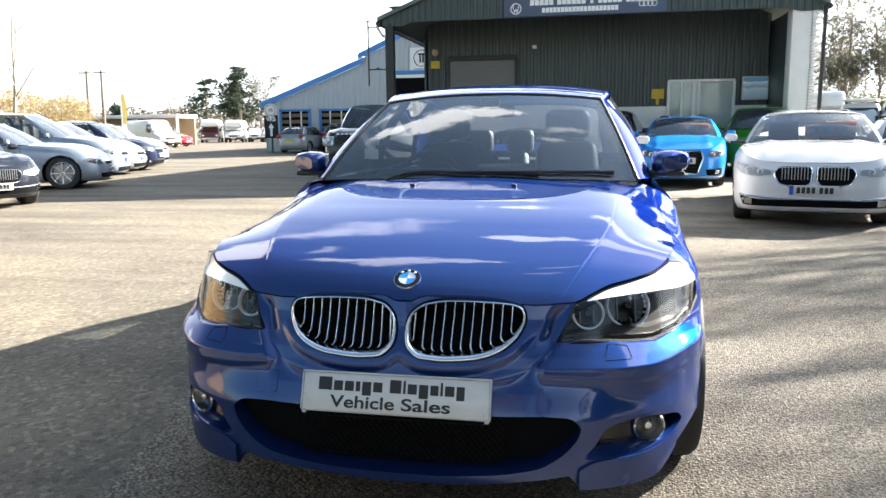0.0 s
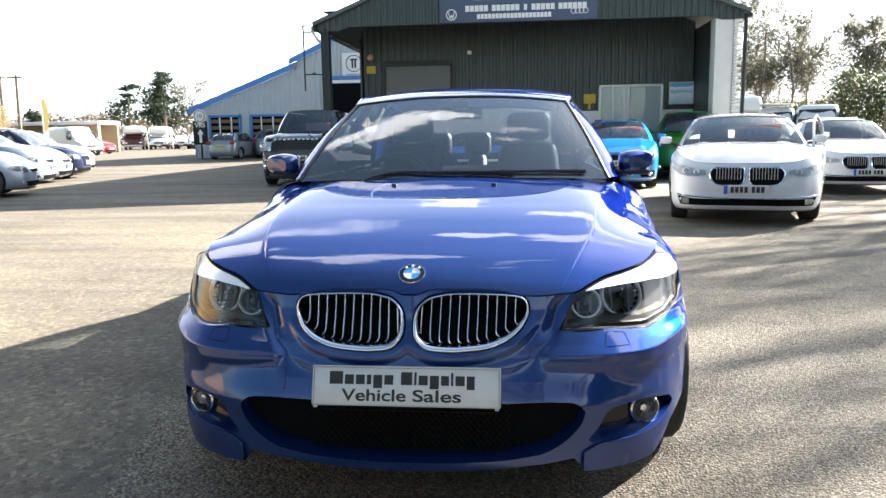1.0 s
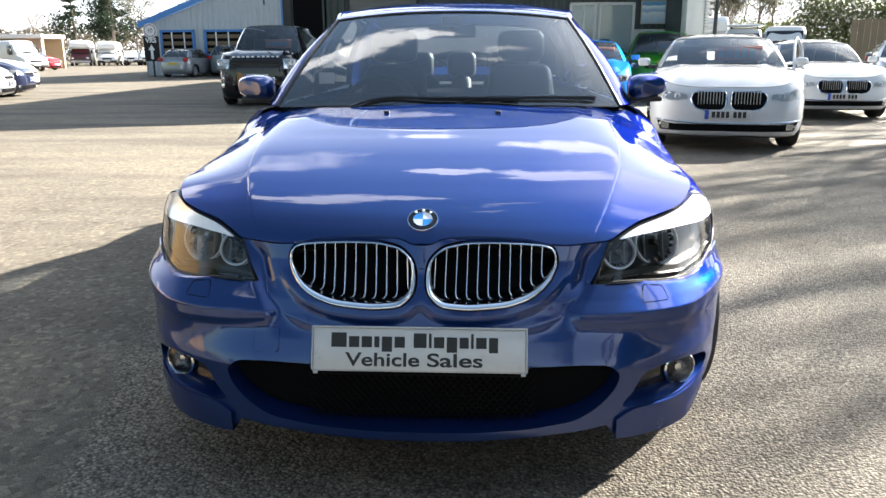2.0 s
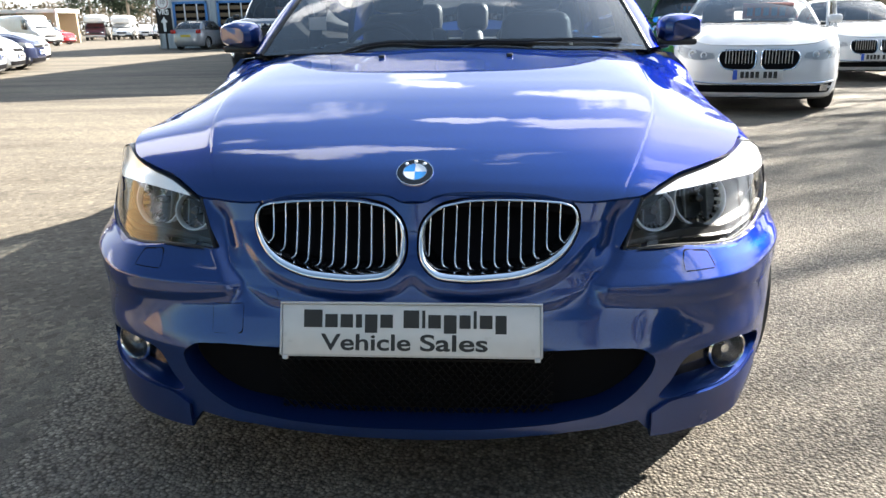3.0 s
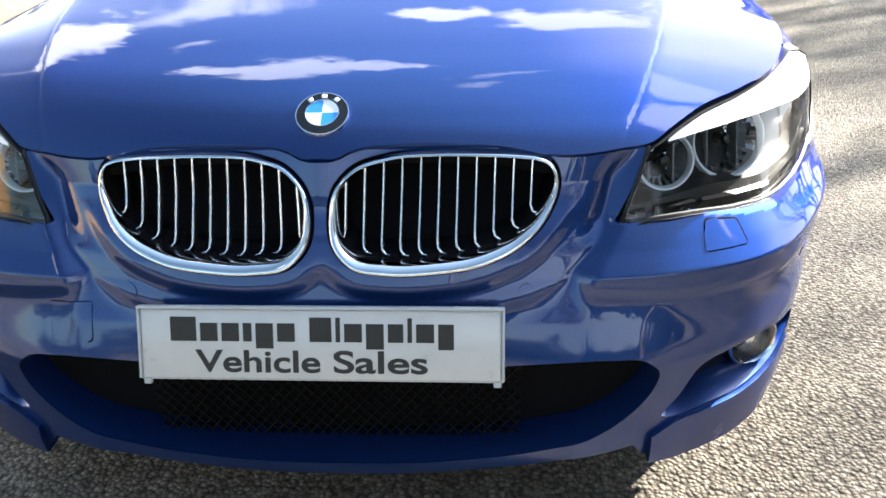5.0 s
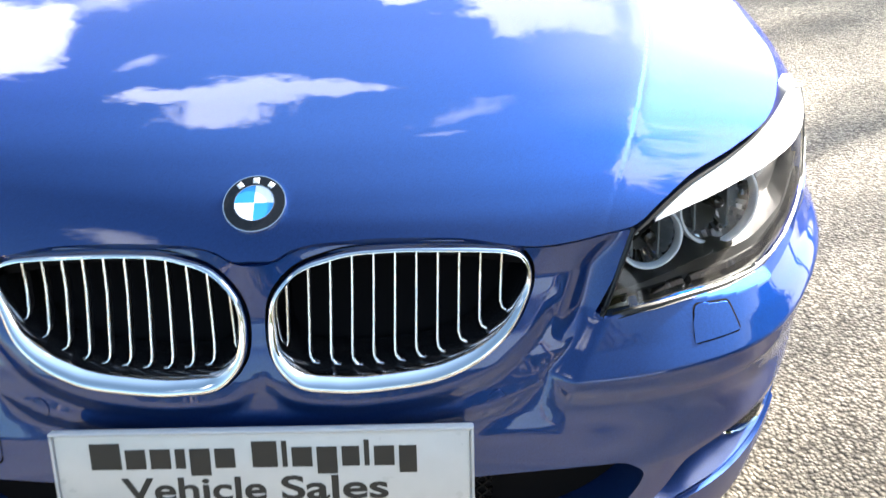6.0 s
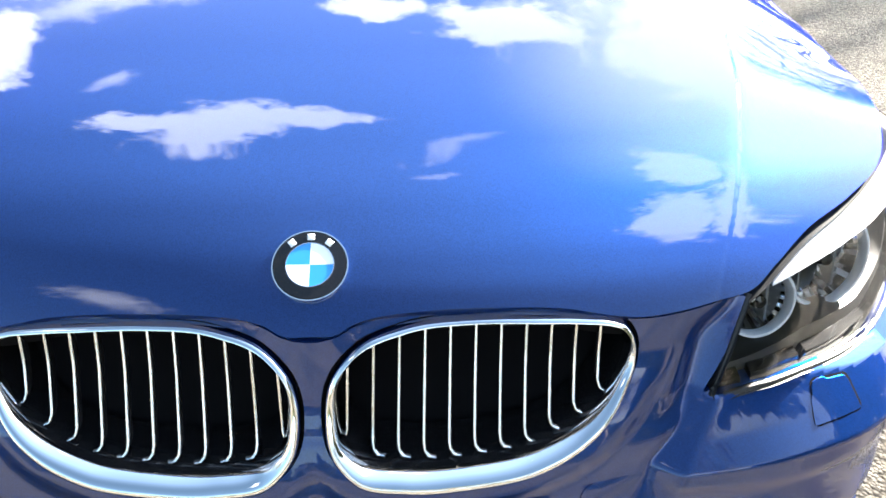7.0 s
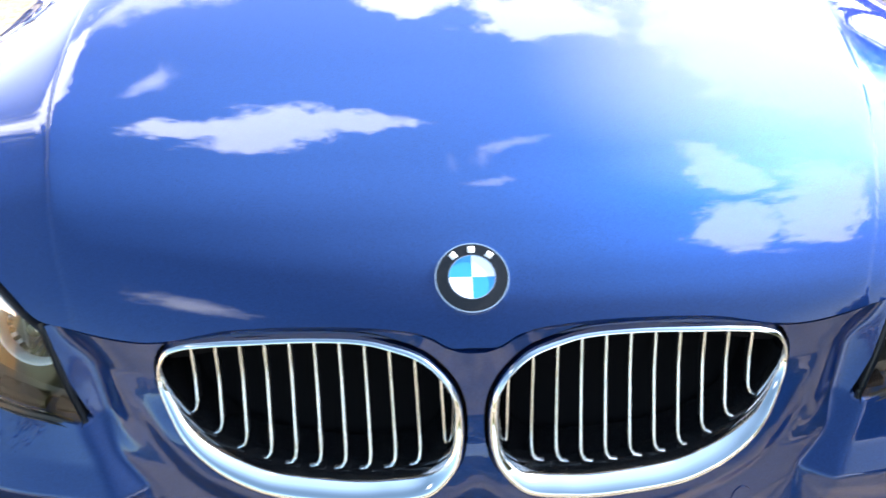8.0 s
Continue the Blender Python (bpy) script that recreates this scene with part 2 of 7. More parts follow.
def simple(name, col, rough=0.5, metal=0.0, coat=0.0, vary=0.15, scale=12.0, bump=0.0, bump_scale=60.0, spec=0.5, emit=0.0):
    """A plain surface with a little mottling in colour and gloss, and fine relief."""
    m, n, l, b = material(name)
    b.inputs["Roughness"].default_value, b.inputs["Metallic"].default_value = rough, metal
    b.inputs["Specular IOR Level"].default_value = spec
    if coat:
        b.inputs["Coat Weight"].default_value, b.inputs["Coat Roughness"].default_value = coat, 0.02
    tc = n.new("ShaderNodeTexCoord")
    no = n.new("ShaderNodeTexNoise")
    no.inputs["Scale"].default_value, no.inputs["Detail"].default_value = scale, 6.0
    l.new(tc.outputs["Object"], no.inputs["Vector"])
    mix = n.new("ShaderNodeMix")
    mix.data_type = "RGBA"
    c = Vector(col[:3])
    mix.inputs[6].default_value = (*(c * (1 - vary)), 1)
    mix.inputs[7].default_value = (*(c * (1 + vary)), 1)
    l.new(no.outputs["Fac"], mix.inputs[0])
    l.new(mix.outputs[2], b.inputs["Base Color"])
    rr = n.new("ShaderNodeMapRange")
    rr.inputs["To Min"].default_value, rr.inputs["To Max"].default_value = max(0.0, rough - 0.25 * rough), min(1.0, rough + 0.25 * rough)
    l.new(no.outputs["Fac"], rr.inputs["Value"])
    l.new(rr.outputs["Result"], b.inputs["Roughness"])
    if bump:
        n2 = n.new("ShaderNodeTexNoise")
        n2.inputs["Scale"].default_value, n2.inputs["Detail"].default_value = bump_scale, 4.0
        l.new(tc.outputs["Object"], n2.inputs["Vector"])
        bp = n.new("ShaderNodeBump")
        bp.inputs["Strength"].default_value, bp.inputs["Distance"].default_value = bump, 0.01
        l.new(n2.outputs["Fac"], bp.inputs["Height"])
        l.new(bp.outputs["Normal"], b.inputs["Normal"])
    if emit:
        b.inputs["Emission Color"].default_value, b.inputs["Emission Strength"].default_value = (*col[:3], 1), emit
    return m


def paint(name, col, metal=0.35, rough=0.35, flake=0.25, coat_rough=0.015, road_dust=False, coat_ior=1.5):
    """Car paint: coloured base with fine flakes under a clear coat."""
    m, n, l, b = material(name)
    tc = n.new("ShaderNodeTexCoord")
    vo = n.new("ShaderNodeTexVoronoi")
    vo.inputs["Scale"].default_value = 1400.0
    l.new(tc.outputs["Object"], vo.inputs["Vector"])
    sep = n.new("ShaderNodeSeparateColor")
    l.new(vo.outputs["Color"], sep.inputs["Color"])
    mix = n.new("ShaderNodeMix")
    mix.data_type = "RGBA"
    c = Vector(col)
    mix.inputs[6].default_value = (*(c * (1 - flake)), 1)
    mix.inputs[7].default_value = (*(c * (1 + flake)), 1)
    l.new(sep.outputs["Red"], mix.inputs[0])
    dust = n.new("ShaderNodeTexNoise")
    dust.inputs["Scale"].default_value, dust.inputs["Detail"].default_value = 3.0, 8.0
    l.new(tc.outputs["Object"], dust.inputs["Vector"])
    rr = n.new("ShaderNodeMapRange")
    rr.inputs["To Min"].default_value, rr.inputs["To Max"].default_value = coat_rough * 0.75, coat_rough * 1.3
    l.new(dust.outputs["Fac"], rr.inputs["Value"])
    l.new(mix.outputs[2], b.inputs["Base Color"])
    b.inputs["Metallic"].default_value, b.inputs["Roughness"].default_value = metal, rough
    b.inputs["Specular IOR Level"].default_value = 0.0
    b.inputs["Specular Tint"].default_value = (*(c / max(max(c), 1e-3) * 0.55 + Vector((0.15, 0.15, 0.15))), 1)
    b.inputs["Coat Weight"].default_value, b.inputs["Coat IOR"].default_value = 1.0, coat_ior
    if road_dust:
        # dried spray dulls the gloss low down, in patches
        sp, lo, mu, ad = (n.new("ShaderNode" + k) for k in ("SeparateXYZ", "MapRange", "Math", "Math"))
        l.new(tc.outputs["Object"], sp.inputs["Vector"])
        l.new(sp.outputs["Z"], lo.inputs["Value"])
        lo.inputs["From Min"].default_value, lo.inputs["From Max"].default_value = 0.48, 0.22
        lo.inputs["To Max"].default_value = 0.35
        mu.operation, ad.operation = "MULTIPLY", "ADD"
        l.new(lo.outputs["Result"], mu.inputs[0])
        l.new(dust.outputs["Fac"], mu.inputs[1])
        l.new(mu.outputs[0], ad.inputs[0])
        l.new(rr.outputs["Result"], ad.inputs[1])
        l.new(ad.outputs[0], b.inputs["Coat Roughness"])
    else:
        l.new(rr.outputs["Result"], b.inputs["Coat Roughness"])
    return m


def pane(name, tint, ior=1.5, gloss_col=(1, 1, 1), sky_film=0.0):
    """A thin sheet of glass: tinted see-through, with mirror gloss that grows at grazing angles."""
    m, n, l, b = material(name)
    n.remove(b)
    out = n["Material Output"]
    tr, gl, mx, fr = (n.new("ShaderNode" + k) for k in ("BsdfTransparent", "BsdfGlossy", "MixShader", "Fresnel"))
    tr.inputs["Color"].default_value = (*tint, 1)
    gl.inputs["Roughness"].default_value, gl.inputs["Color"].default_value = 0.0, (*gloss_col, 1)
    fr.inputs["IOR"].default_value = ior
    l.new(fr.outputs["Fac"], mx.inputs["Fac"])
    l.new(tr.outputs["BSDF"], mx.inputs[1])
    l.new(gl.outputs["BSDF"], mx.inputs[2])
    last = mx.outputs["Shader"]
    if sky_film:
        # a pale blue diffuse layer imitates hazy sky reflection, stronger in patches
        tc, no, mr, df, m2 = (n.new("ShaderNode" + k) for k in ("TexCoord", "TexNoise", "MapRange", "BsdfDiffuse", "MixShader"))
        no.inputs["Scale"].default_value, no.inputs["Detail"].default_value = 4.0, 8.0
        l.new(tc.outputs["Object"], no.inputs["Vector"])
        l.new(no.outputs["Fac"], mr.inputs["Value"])
        mr.inputs["To Min"].default_value, mr.inputs["To Max"].default_value = sky_film * 0.5, sky_film * 1.5
        df.inputs["Color"].default_value = (0.52, 0.60, 0.70, 1)
        l.new(mr.outputs["Result"], m2.inputs["Fac"])
        l.new(last, m2.inputs[1])
        l.new(df.outputs["BSDF"], m2.inputs[2])
        last = m2.outputs["Shader"]
    l.new(last, out.inputs["Surface"])
    return m


BLUE = paint("deep_blue_metallic_paint", (0.010, 0.037, 0.155), 0.68, 0.37, coat_rough=0.02, road_dust=True, coat_ior=1.58)
CHROME = simple("chrome", (0.82, 0.83, 0.85), 0.06, 1.0, vary=0.03)
SLAT = simple("slat_chrome", (0.9, 0.9, 0.91), 0.22, 1.0, vary=0.03)
SATIN = simple("satin_metal", (0.5, 0.51, 0.53), 0.3, 0.9, vary=0.05)
BLACK = simple("black_plastic", (0.012, 0.012, 0.013), 0.45, vary=0.3, bump=0.15, bump_scale=400)
GLOSS_BLACK = simple("gloss_black", (0.008, 0.008, 0.009), 0.08, vary=0.1)
MESH_BLACK = simple("black_mesh", (0.004, 0.004, 0.0045), 0.55, vary=0.2, spec=0.12)
MIRROR = simple("bright_reflector", (0.9, 0.91, 0.93), 0.07, 1.0, vary=0.02)
# near-black: paints the shade inside openings, and serves for gaps and seals
VOID = simple("unlit_inside", (0.005, 0.005, 0.006), 0.9, vary=0.2, spec=0.05)
RUBBER = simple("tyre_rubber", (0.018, 0.018, 0.019), 0.75, vary=0.3, bump=0.3, bump_scale=120)
LAMP_HOUSING = simple("lamp_housing", (0.014, 0.0145, 0.016), 0.38, 0.0, vary=0.2)
REFLECTOR = simple("lamp_reflector", (0.85, 0.86, 0.88), 0.22, 0.9, vary=0.05)
LAMP_GLASS = pane("lamp_lens", (0.94, 0.95, 0.96), 1.42)
BROW = simple("silvered_indicator_lens", (0.80, 0.81, 0.83), 0.25, 0.25, coat=1.0, vary=0.04)
# the pale layer on these panes paints in the look of reflected sky
SCREEN = pane("tinted_screen_glass", (0.50, 0.58, 0.64), 1.9, sky_film=0.022)
CAR_GLASS = pane("hazed_car_glass", (0.42, 0.46, 0.48), 1.7, sky_film=0.06)
DARKGLASS = pane("dark_tinted_glass", (0.22, 0.25, 0.27), 1.52)
LEATHER = simple("black_leather", (0.013, 0.0125, 0.0125), 0.5, vary=0.2, bump=0.25, bump_scale=300)
DASH = simple("dash_plastic", (0.02, 0.021, 0.024), 0.6, vary=0.15, bump=0.2, bump_scale=500)
PLATE_WHITE = simple("white_plate", (0.54, 0.54, 0.535), 0.3, vary=0.08, scale=30, coat=0.3)
PLATE_BLACK = simple("black_lettering", (0.012, 0.012, 0.012), 0.5)

# ---- ground ----
def ground_material():
    m, n, l, b = material("worn_tarmac_with_stone_chips")
    tc = n.new("ShaderNodeTexCoord")
    def tex(kind, **kw):
        t = n.new("ShaderNodeTex" + kind)
        for k, v in kw.items():
            t.inputs[k].default_value = v
        l.new(tc.outputs["Object"], t.inputs["Vector"])
        return t
    def ramp(src, stops):
        r = n.new("ShaderNodeValToRGB")
        while len(r.color_ramp.elements) < len(stops):
            r.color_ramp.elements.new(0.5)
        for e, (p, c) in zip(r.color_ramp.elements, stops):
            e.position, e.color = p, (*c, 1)
        l.new(src, r.inputs["Fac"])
        return r
    def mix(f, a, c, mode="MIX"):
        k = n.new("ShaderNodeMix")
        k.data_type, k.blend_type = "RGBA", mode
        for s, i in ((f, 0), (a, 6), (c, 7)):
            if isinstance(s, float):
                k.inputs[i].default_value = s
            elif isinstance(s, tuple):
                k.inputs[i].default_value = (*s, 1)
            else:
                l.new(s, k.inputs[i])
        return k.outputs[2]
    chips = tex("Voronoi", Scale=105.0)
    chips.inputs["Randomness"].default_value = 1.0
    fine = tex("Noise", Scale=160.0, Detail=5.0)
    patch = tex("Noise", Scale=0.55, Detail=7.0, Roughness=0.6)
    mid = tex("Noise", Scale=5.0, Detail=6.0, Roughness=0.6)
    sep = n.new("ShaderNodeSeparateColor")
    l.new(chips.outputs["Color"], sep.inputs["Color"])
    stone = ramp(sep.outputs["Red"], [(0.0, (0.11, 0.100, 0.085)), (0.45, (0.165, 0.149, 0.126)), (0.8, (0.21, 0.192, 0.162)), (1.0, (0.32, 0.295, 0.25))])
    edge = ramp(chips.outputs["Distance"], [(0.0, (1, 1, 1)), (0.42, (1, 1, 1)), (0.75, (0.36, 0.345, 0.33))])
    coarse = mix(1.0, stone.outputs["Color"], edge.outputs["Color"], "MULTIPLY")
    tar = ramp(fine.outputs["Fac"], [(0.3, (0.058, 0.053, 0.045)), (0.7, (0.155, 0.139, 0.115))])
    spots = tex("Voronoi", Scale=42.0)
    sep2 = n.new("ShaderNodeSeparateColor")
    l.new(spots.outputs["Color"], sep2.inputs["Color"])
    fleck = ramp(sep2.outputs["Green"], [(0.0, (0.55, 0.54, 0.52)), (0.35, (0.95, 0.95, 0.95)), (0.8, (1.05, 1.04, 1.02)), (0.97, (1.7, 1.66, 1.58))])
    tar_col = mix(0.85, tar.outputs["Color"], fleck.outputs["Color"], "MULTIPLY")
    # an old, smoother surface lies beyond a ragged joint on the driver's side
    xyz = n.new("ShaderNodeSeparateXYZ")
    l.new(tc.outputs["Object"], xyz.inputs["Vector"])
    def maths(op, a, c):
        k = n.new("ShaderNodeMath")
        k.operation = op
        for s, i in ((a, 0), (c, 1)):
            if isinstance(s, float):
                k.inputs[i].default_value = s
            else:
                l.new(s, k.inputs[i])
        return k.outputs[0]
    line = maths("ADD", maths("ADD", xyz.outputs["X"], maths("MULTIPLY", xyz.outputs["Y"], 0.27)), 1.02)
    line = maths("ADD", line, maths("MULTIPLY", maths("SUBTRACT", mid.outputs["Fac"], 0.5), 0.22))
    line = maths("ADD", line, maths("MULTIPLY", maths("SUBTRACT", fine.outputs["Fac"], 0.5), 0.08))
    mr = n.new("ShaderNodeMapRange")
    mr.inputs["From Min"].default_value, mr.inputs["From Max"].default_value = -0.03, 0.03
    l.new(line, mr.inputs["Value"])
    col = mix(mr.outputs["Result"], tar_col, coarse)
    stain = ramp(patch.outputs["Fac"], [(0.3, (0.78, 0.76, 0.73)), (0.5, (1, 1, 1)), (0.7, (1.12, 1.10, 1.05))])
    col = mix(1.0, col, stain.outputs["Color"], "MULTIPLY")
    mp = n.new("ShaderNodeMapping")
    mp.inputs["Rotation"].default_value, mp.inputs["Scale"].default_value = (0, 0, radians(38)), (0.22, 1.5, 1.0)
    l.new(tc.outputs["Object"], mp.inputs["Vector"])
    streak = n.new("ShaderNodeTexNoise")
    streak.inputs["Scale"].default_value, streak.inputs["Detail"].default_value = 0.9, 8.0
    l.new(mp.outputs["Vector"], streak.inputs["Vector"])
    track = ramp(streak.outputs["Fac"], [(0.36, (0.50, 0.48, 0.46)), (0.5, (0.95, 0.93, 0.90)), (0.62, (1.18, 1.15, 1.08))])
    col = mix(0.8, col, track.outputs["Color"], "MULTIPLY")
    worn = ramp(mid.outputs["Fac"], [(0.3, (0.85, 0.85, 0.85)), (0.6, (1.05, 1.04, 1.02))])
    col = mix(1.0, col, worn.outputs["Color"], "MULTIPLY")
    l.new(col, b.inputs["Base Color"])
    b.inputs["Roughness"].default_value = 0.88
    b.inputs["Specular IOR Level"].default_value = 0.3
    h = maths("ADD", maths("MULTIPLY", maths("SUBTRACT", 1.0, chips.outputs["Distance"]), maths("ADD", 0.25, mr.outputs["Result"])), maths("MULTIPLY", fine.outputs["Fac"], 0.5))
    bp = n.new("ShaderNodeBump")
    bp.inputs["Strength"].default_value, bp.inputs["Distance"].default_value = 0.8, 0.006
    l.new(h, bp.inputs["Height"])
    l.new(bp.outputs["Normal"], b.inputs["Normal"])
    return m


def ground():
    r = np.concatenate([np.linspace(-60, 60, 61)])
    edge = np.concatenate([[-1500, -600, -250, -120], r, [120, 250, 600, 1500]])
    s = Sheet(edge, edge)
    me = s.mesh("ground", lambda x, y: (x, y, 0 * x + 0.012 * np.sin(x * 0.35) * np.cos(y * 0.27) * np.clip((np.hypot(x, y) - 6) / 10, 0, 1)), sharp=0)
    g = part("ground", me, ground_material())
    tagged(g, "worn pale tarmac with stone chips, dusty and cracked", "ground", kind="structure")


ground()

# ---- the blue saloon: its front stands over x = 0, it points towards -y ----
def nose_plan(x):
    """Plan curve of the bumper: how far it sweeps back at x."""
    a = np.clip(np.abs(x) / 0.9, 0, 0.99999)
    return 0.62 * (1 - (1 - a ** 2.6) ** 0.55)


def nose_plan_x(y):
    """The half width of that plan curve at y."""
    c = np.clip((np.asarray(y, float) + 0.05) / 0.62, 0, 1)
    return 0.9 * np.clip(1 - (1 - c) ** (1 / 0.55), 0, 1) ** (1 / 2.6)


KIDNEY = closed([(.323, .6825), (.29, .687), (.24, .690), (.17, .6915), (.095, .688), (.050, .6765), (.022, .649), (.0135, .609), (.019, .574), (.044, .547), (.10, .536),
                 (.17, .537), (.240, .546), (.298, .569), (.337, .603), (.3525, .639), (.3495, .661), (.339, .676)], 120)

# how far the bumper lies behind its plan curve: first its middle with the grille openings, then the block under each lamp
BUMPER_Z = [0.13, 0.20, 0.26, 0.33, 0.385, 0.42, 0.47, 0.518, 0.545, 0.585, 0.64, 0.70]
MID_X = [0, 0.12, 0.27, 0.36, 0.60]
MID = [[0.050] * 5, [0.021] * 5, [0.020] * 5, [0.022] * 5, [0.028, 0.028, 0.028, 0.027, 0.012], [0.037, 0.037, 0.037, 0.037, 0.020], [0.054, 0.054, 0.054, 0.055, 0.056], [0.072, 0.072, 0.072, 0.073, 0.076], [0.083, 0.083, 0.082, 0.084, 0.088],
       [0.104, 0.105, 0.103, 0.105, 0.110], [0.116, 0.135, 0.134, 0.130, 0.132], [0.133, 0.162, 0.156, 0.146, 0.147]]
BLOCK_X = [0.40, 0.42, 0.55, 0.70, 0.85]
BLOCK = [[0.050] * 5, [0.021] * 5, [0.020, 0.019, 0.016, 0.013, 0.013], [0.022, 0.020, 0.012, 0.008, 0.008], [0.026, 0.024, 0.010, 0.002, 0.002], [0.034, 0.031, 0.012, 0.003, 0.000], [0.042, 0.039, 0.014, -0.012, -0.010], [0.044, 0.040, 0.010, -0.024, -0.020], [0.069, 0.066, 0.041, 0.010, 0.012],
         [0.098, 0.095, 0.084, 0.066, 0.070], [0.120, 0.119, 0.110, 0.090, 0.090], [0.140, 0.140, 0.140, 0.140, 0.140]]
MID_D, BLOCK_D = np.array(MID), np.array(BLOCK)


def jut(x, z):
    """How far the squared-off lower bumper stands out in front of the rounder upper part."""
    w = np.clip((0.513 - np.asarray(z, float)) / 0.135, 0, 1)
    return herm([0, .2, .35, .5, .6, .7, .76, .80, .845, .875, .9], [0, .004, .015, .029, .032, .034, .030, .021, .007, .0, .0], np.abs(x)) * w


def drawn_in(pts, side=True):
    """Outlines of the lower bumper, narrowed and raised with that forward step."""
    p = np.asarray(pts, float).copy()
    f = jut(p[:, 0], p[:, 1] + 0.03) / (nose_plan(p[:, 0]) + 1.35)
    p[:, 0] *= 1 - f
    p[:, 1] += f * (1.15 - p[:, 1])
    return p


def by_height(xs, table, a, z):
    """A table read smoothly across and straight up, its folds eased a little, more so low down."""
    cols, zl, r, tot = herm(xs, table.T, a), np.array(BUMPER_Z), np.arange(len(a)), 0
    soft = 0.4 + 7 * np.clip((0.49 - z) / 0.04, 0, 1)
    for dz in np.linspace(-0.003, 0.003, 9):
        q = np.clip(z + dz * soft, zl[0], zl[-1])
        i = np.clip(np.searchsorted(zl, q) - 1, 0, len(zl) - 2)
        t = (q - zl[i]) / (zl[i + 1] - zl[i])
        tot = tot + cols[r, i] * (1 - t) + cols[r, i + 1] * t
    return tot / 9


def ease(t):
    t = np.clip(t, 0, 1)
    return t * t * (3 - 2 * t)


def bumper_y(x, z):
    x, z = np.atleast_1d(np.asarray(x, float)), np.atleast_1d(np.asarray(z, float))
    a = np.abs(x)
    mid = by_height(MID_X, MID_D, a, z)
    # a fold runs down beside the lamp; outside it the block stands proud, inside it drops to a valley
    fold = np.interp(z, [.44, .50, .52, .575, .682, .72], [.395, .403, .409, .449, .489, .503])
    steep = np.interp(z, [.45, .52, .58, .64, .70], [.35, 1.0, 1.0, .65, .5])
    gap = fold - a
    block = by_height(BLOCK_X, BLOCK_D, np.maximum(a, fold), z - .016 * ease((a - .70) / .15) * ease((.565 - z) / .03)) + steep * .0025 * np.logaddexp(0, gap / .0025)
    mid = mid + .010 * np.exp(-((gap - .034) / .02) ** 2) * ease((z - .55) / .04) * ease((.685 - z) / .05)
    w = .0025 + .02 * np.clip((.51 - z) / .04, 0, 1)
    d = -w * np.logaddexp(-mid / w, -block / w) + w * .69 * np.exp(-((mid - block) / (3 * w)) ** 2)
    # painted flares round the lower half of the grilles
    near = (a < .42) & (z > .47) & (z < .68)
    if near.any():
        p = np.stack([a[near], z[near]], 1)
        off = np.linalg.norm(p - nearest(KIDNEY, p), axis=1) * ~inside(KIDNEY, p)
        d[near] -= .009 * ease((.046 - off) / .028) * ease((.625 - z[near]) / .05)
    # flat seat for the plate
    d = d + .014 * ease((.262 - a) / .012) * ease((.487 - z) / .05) * ease((z - .375) / .01)
    return nose_plan(x) - 0.05 + d - jut(x, z)


def lamp_depth(z):
    return herm([0.55, 0.58, 0.62, 0.65, 0.69, 0.72, 0.75, 0.80], [0.060, 0.077, 0.098, 0.115, 0.138, 0.163, 0.178, 0.195], z)


def lamp_y(x, z):
    x, z = np.asarray(x, float), np.asarray(z, float)
    k = np.clip((0.53 - np.abs(x)) / 0.09, 0, 1)
    k = k * k * (3 - 2 * k)
    return nose_plan(x) - 0.05 + lamp_depth(z) + 0.018 * k * np.clip(1 - (z - 0.57) / 0.12, 0, 1)


BON_U = [0.03, 0.06, 0.09, 0.11, 0.141, 0.20, 0.30, 0.50, 0.80, 0.90, 0.97, 1.05, 1.15, 1.28, 1.50]
BON_Z = [0.610, 0.662, 0.700, 0.719, 0.741, 0.772, 0.808, 0.858, 0.915, 0.9325, 0.9435, 0.9495, 0.9545, 0.9600, 0.9675]


# the crease along each side of the bonnet, and how steeply the metal falls away outside it
CREASE_Y, CREASE_X = [0.10, 0.15, 0.235, 0.355, 0.46, 0.58, 0.70, 0.90, 1.10, 1.40], [0.43, 0.450, 0.488, 0.530, 0.560, 0.584, 0.600, 0.615, 0.622, 0.625]
FALL_Y, FALL = [0.10, 0.20, 0.35, 0.45, 0.55, 0.65, 0.80, 0.95, 1.08, 1.22, 1.36, 1.50], [0.05, 0.05, 0.05, 0.065, 0.13, 0.23, 0.33, 0.42, 0.44, 0.34, 0.20, 0.15]


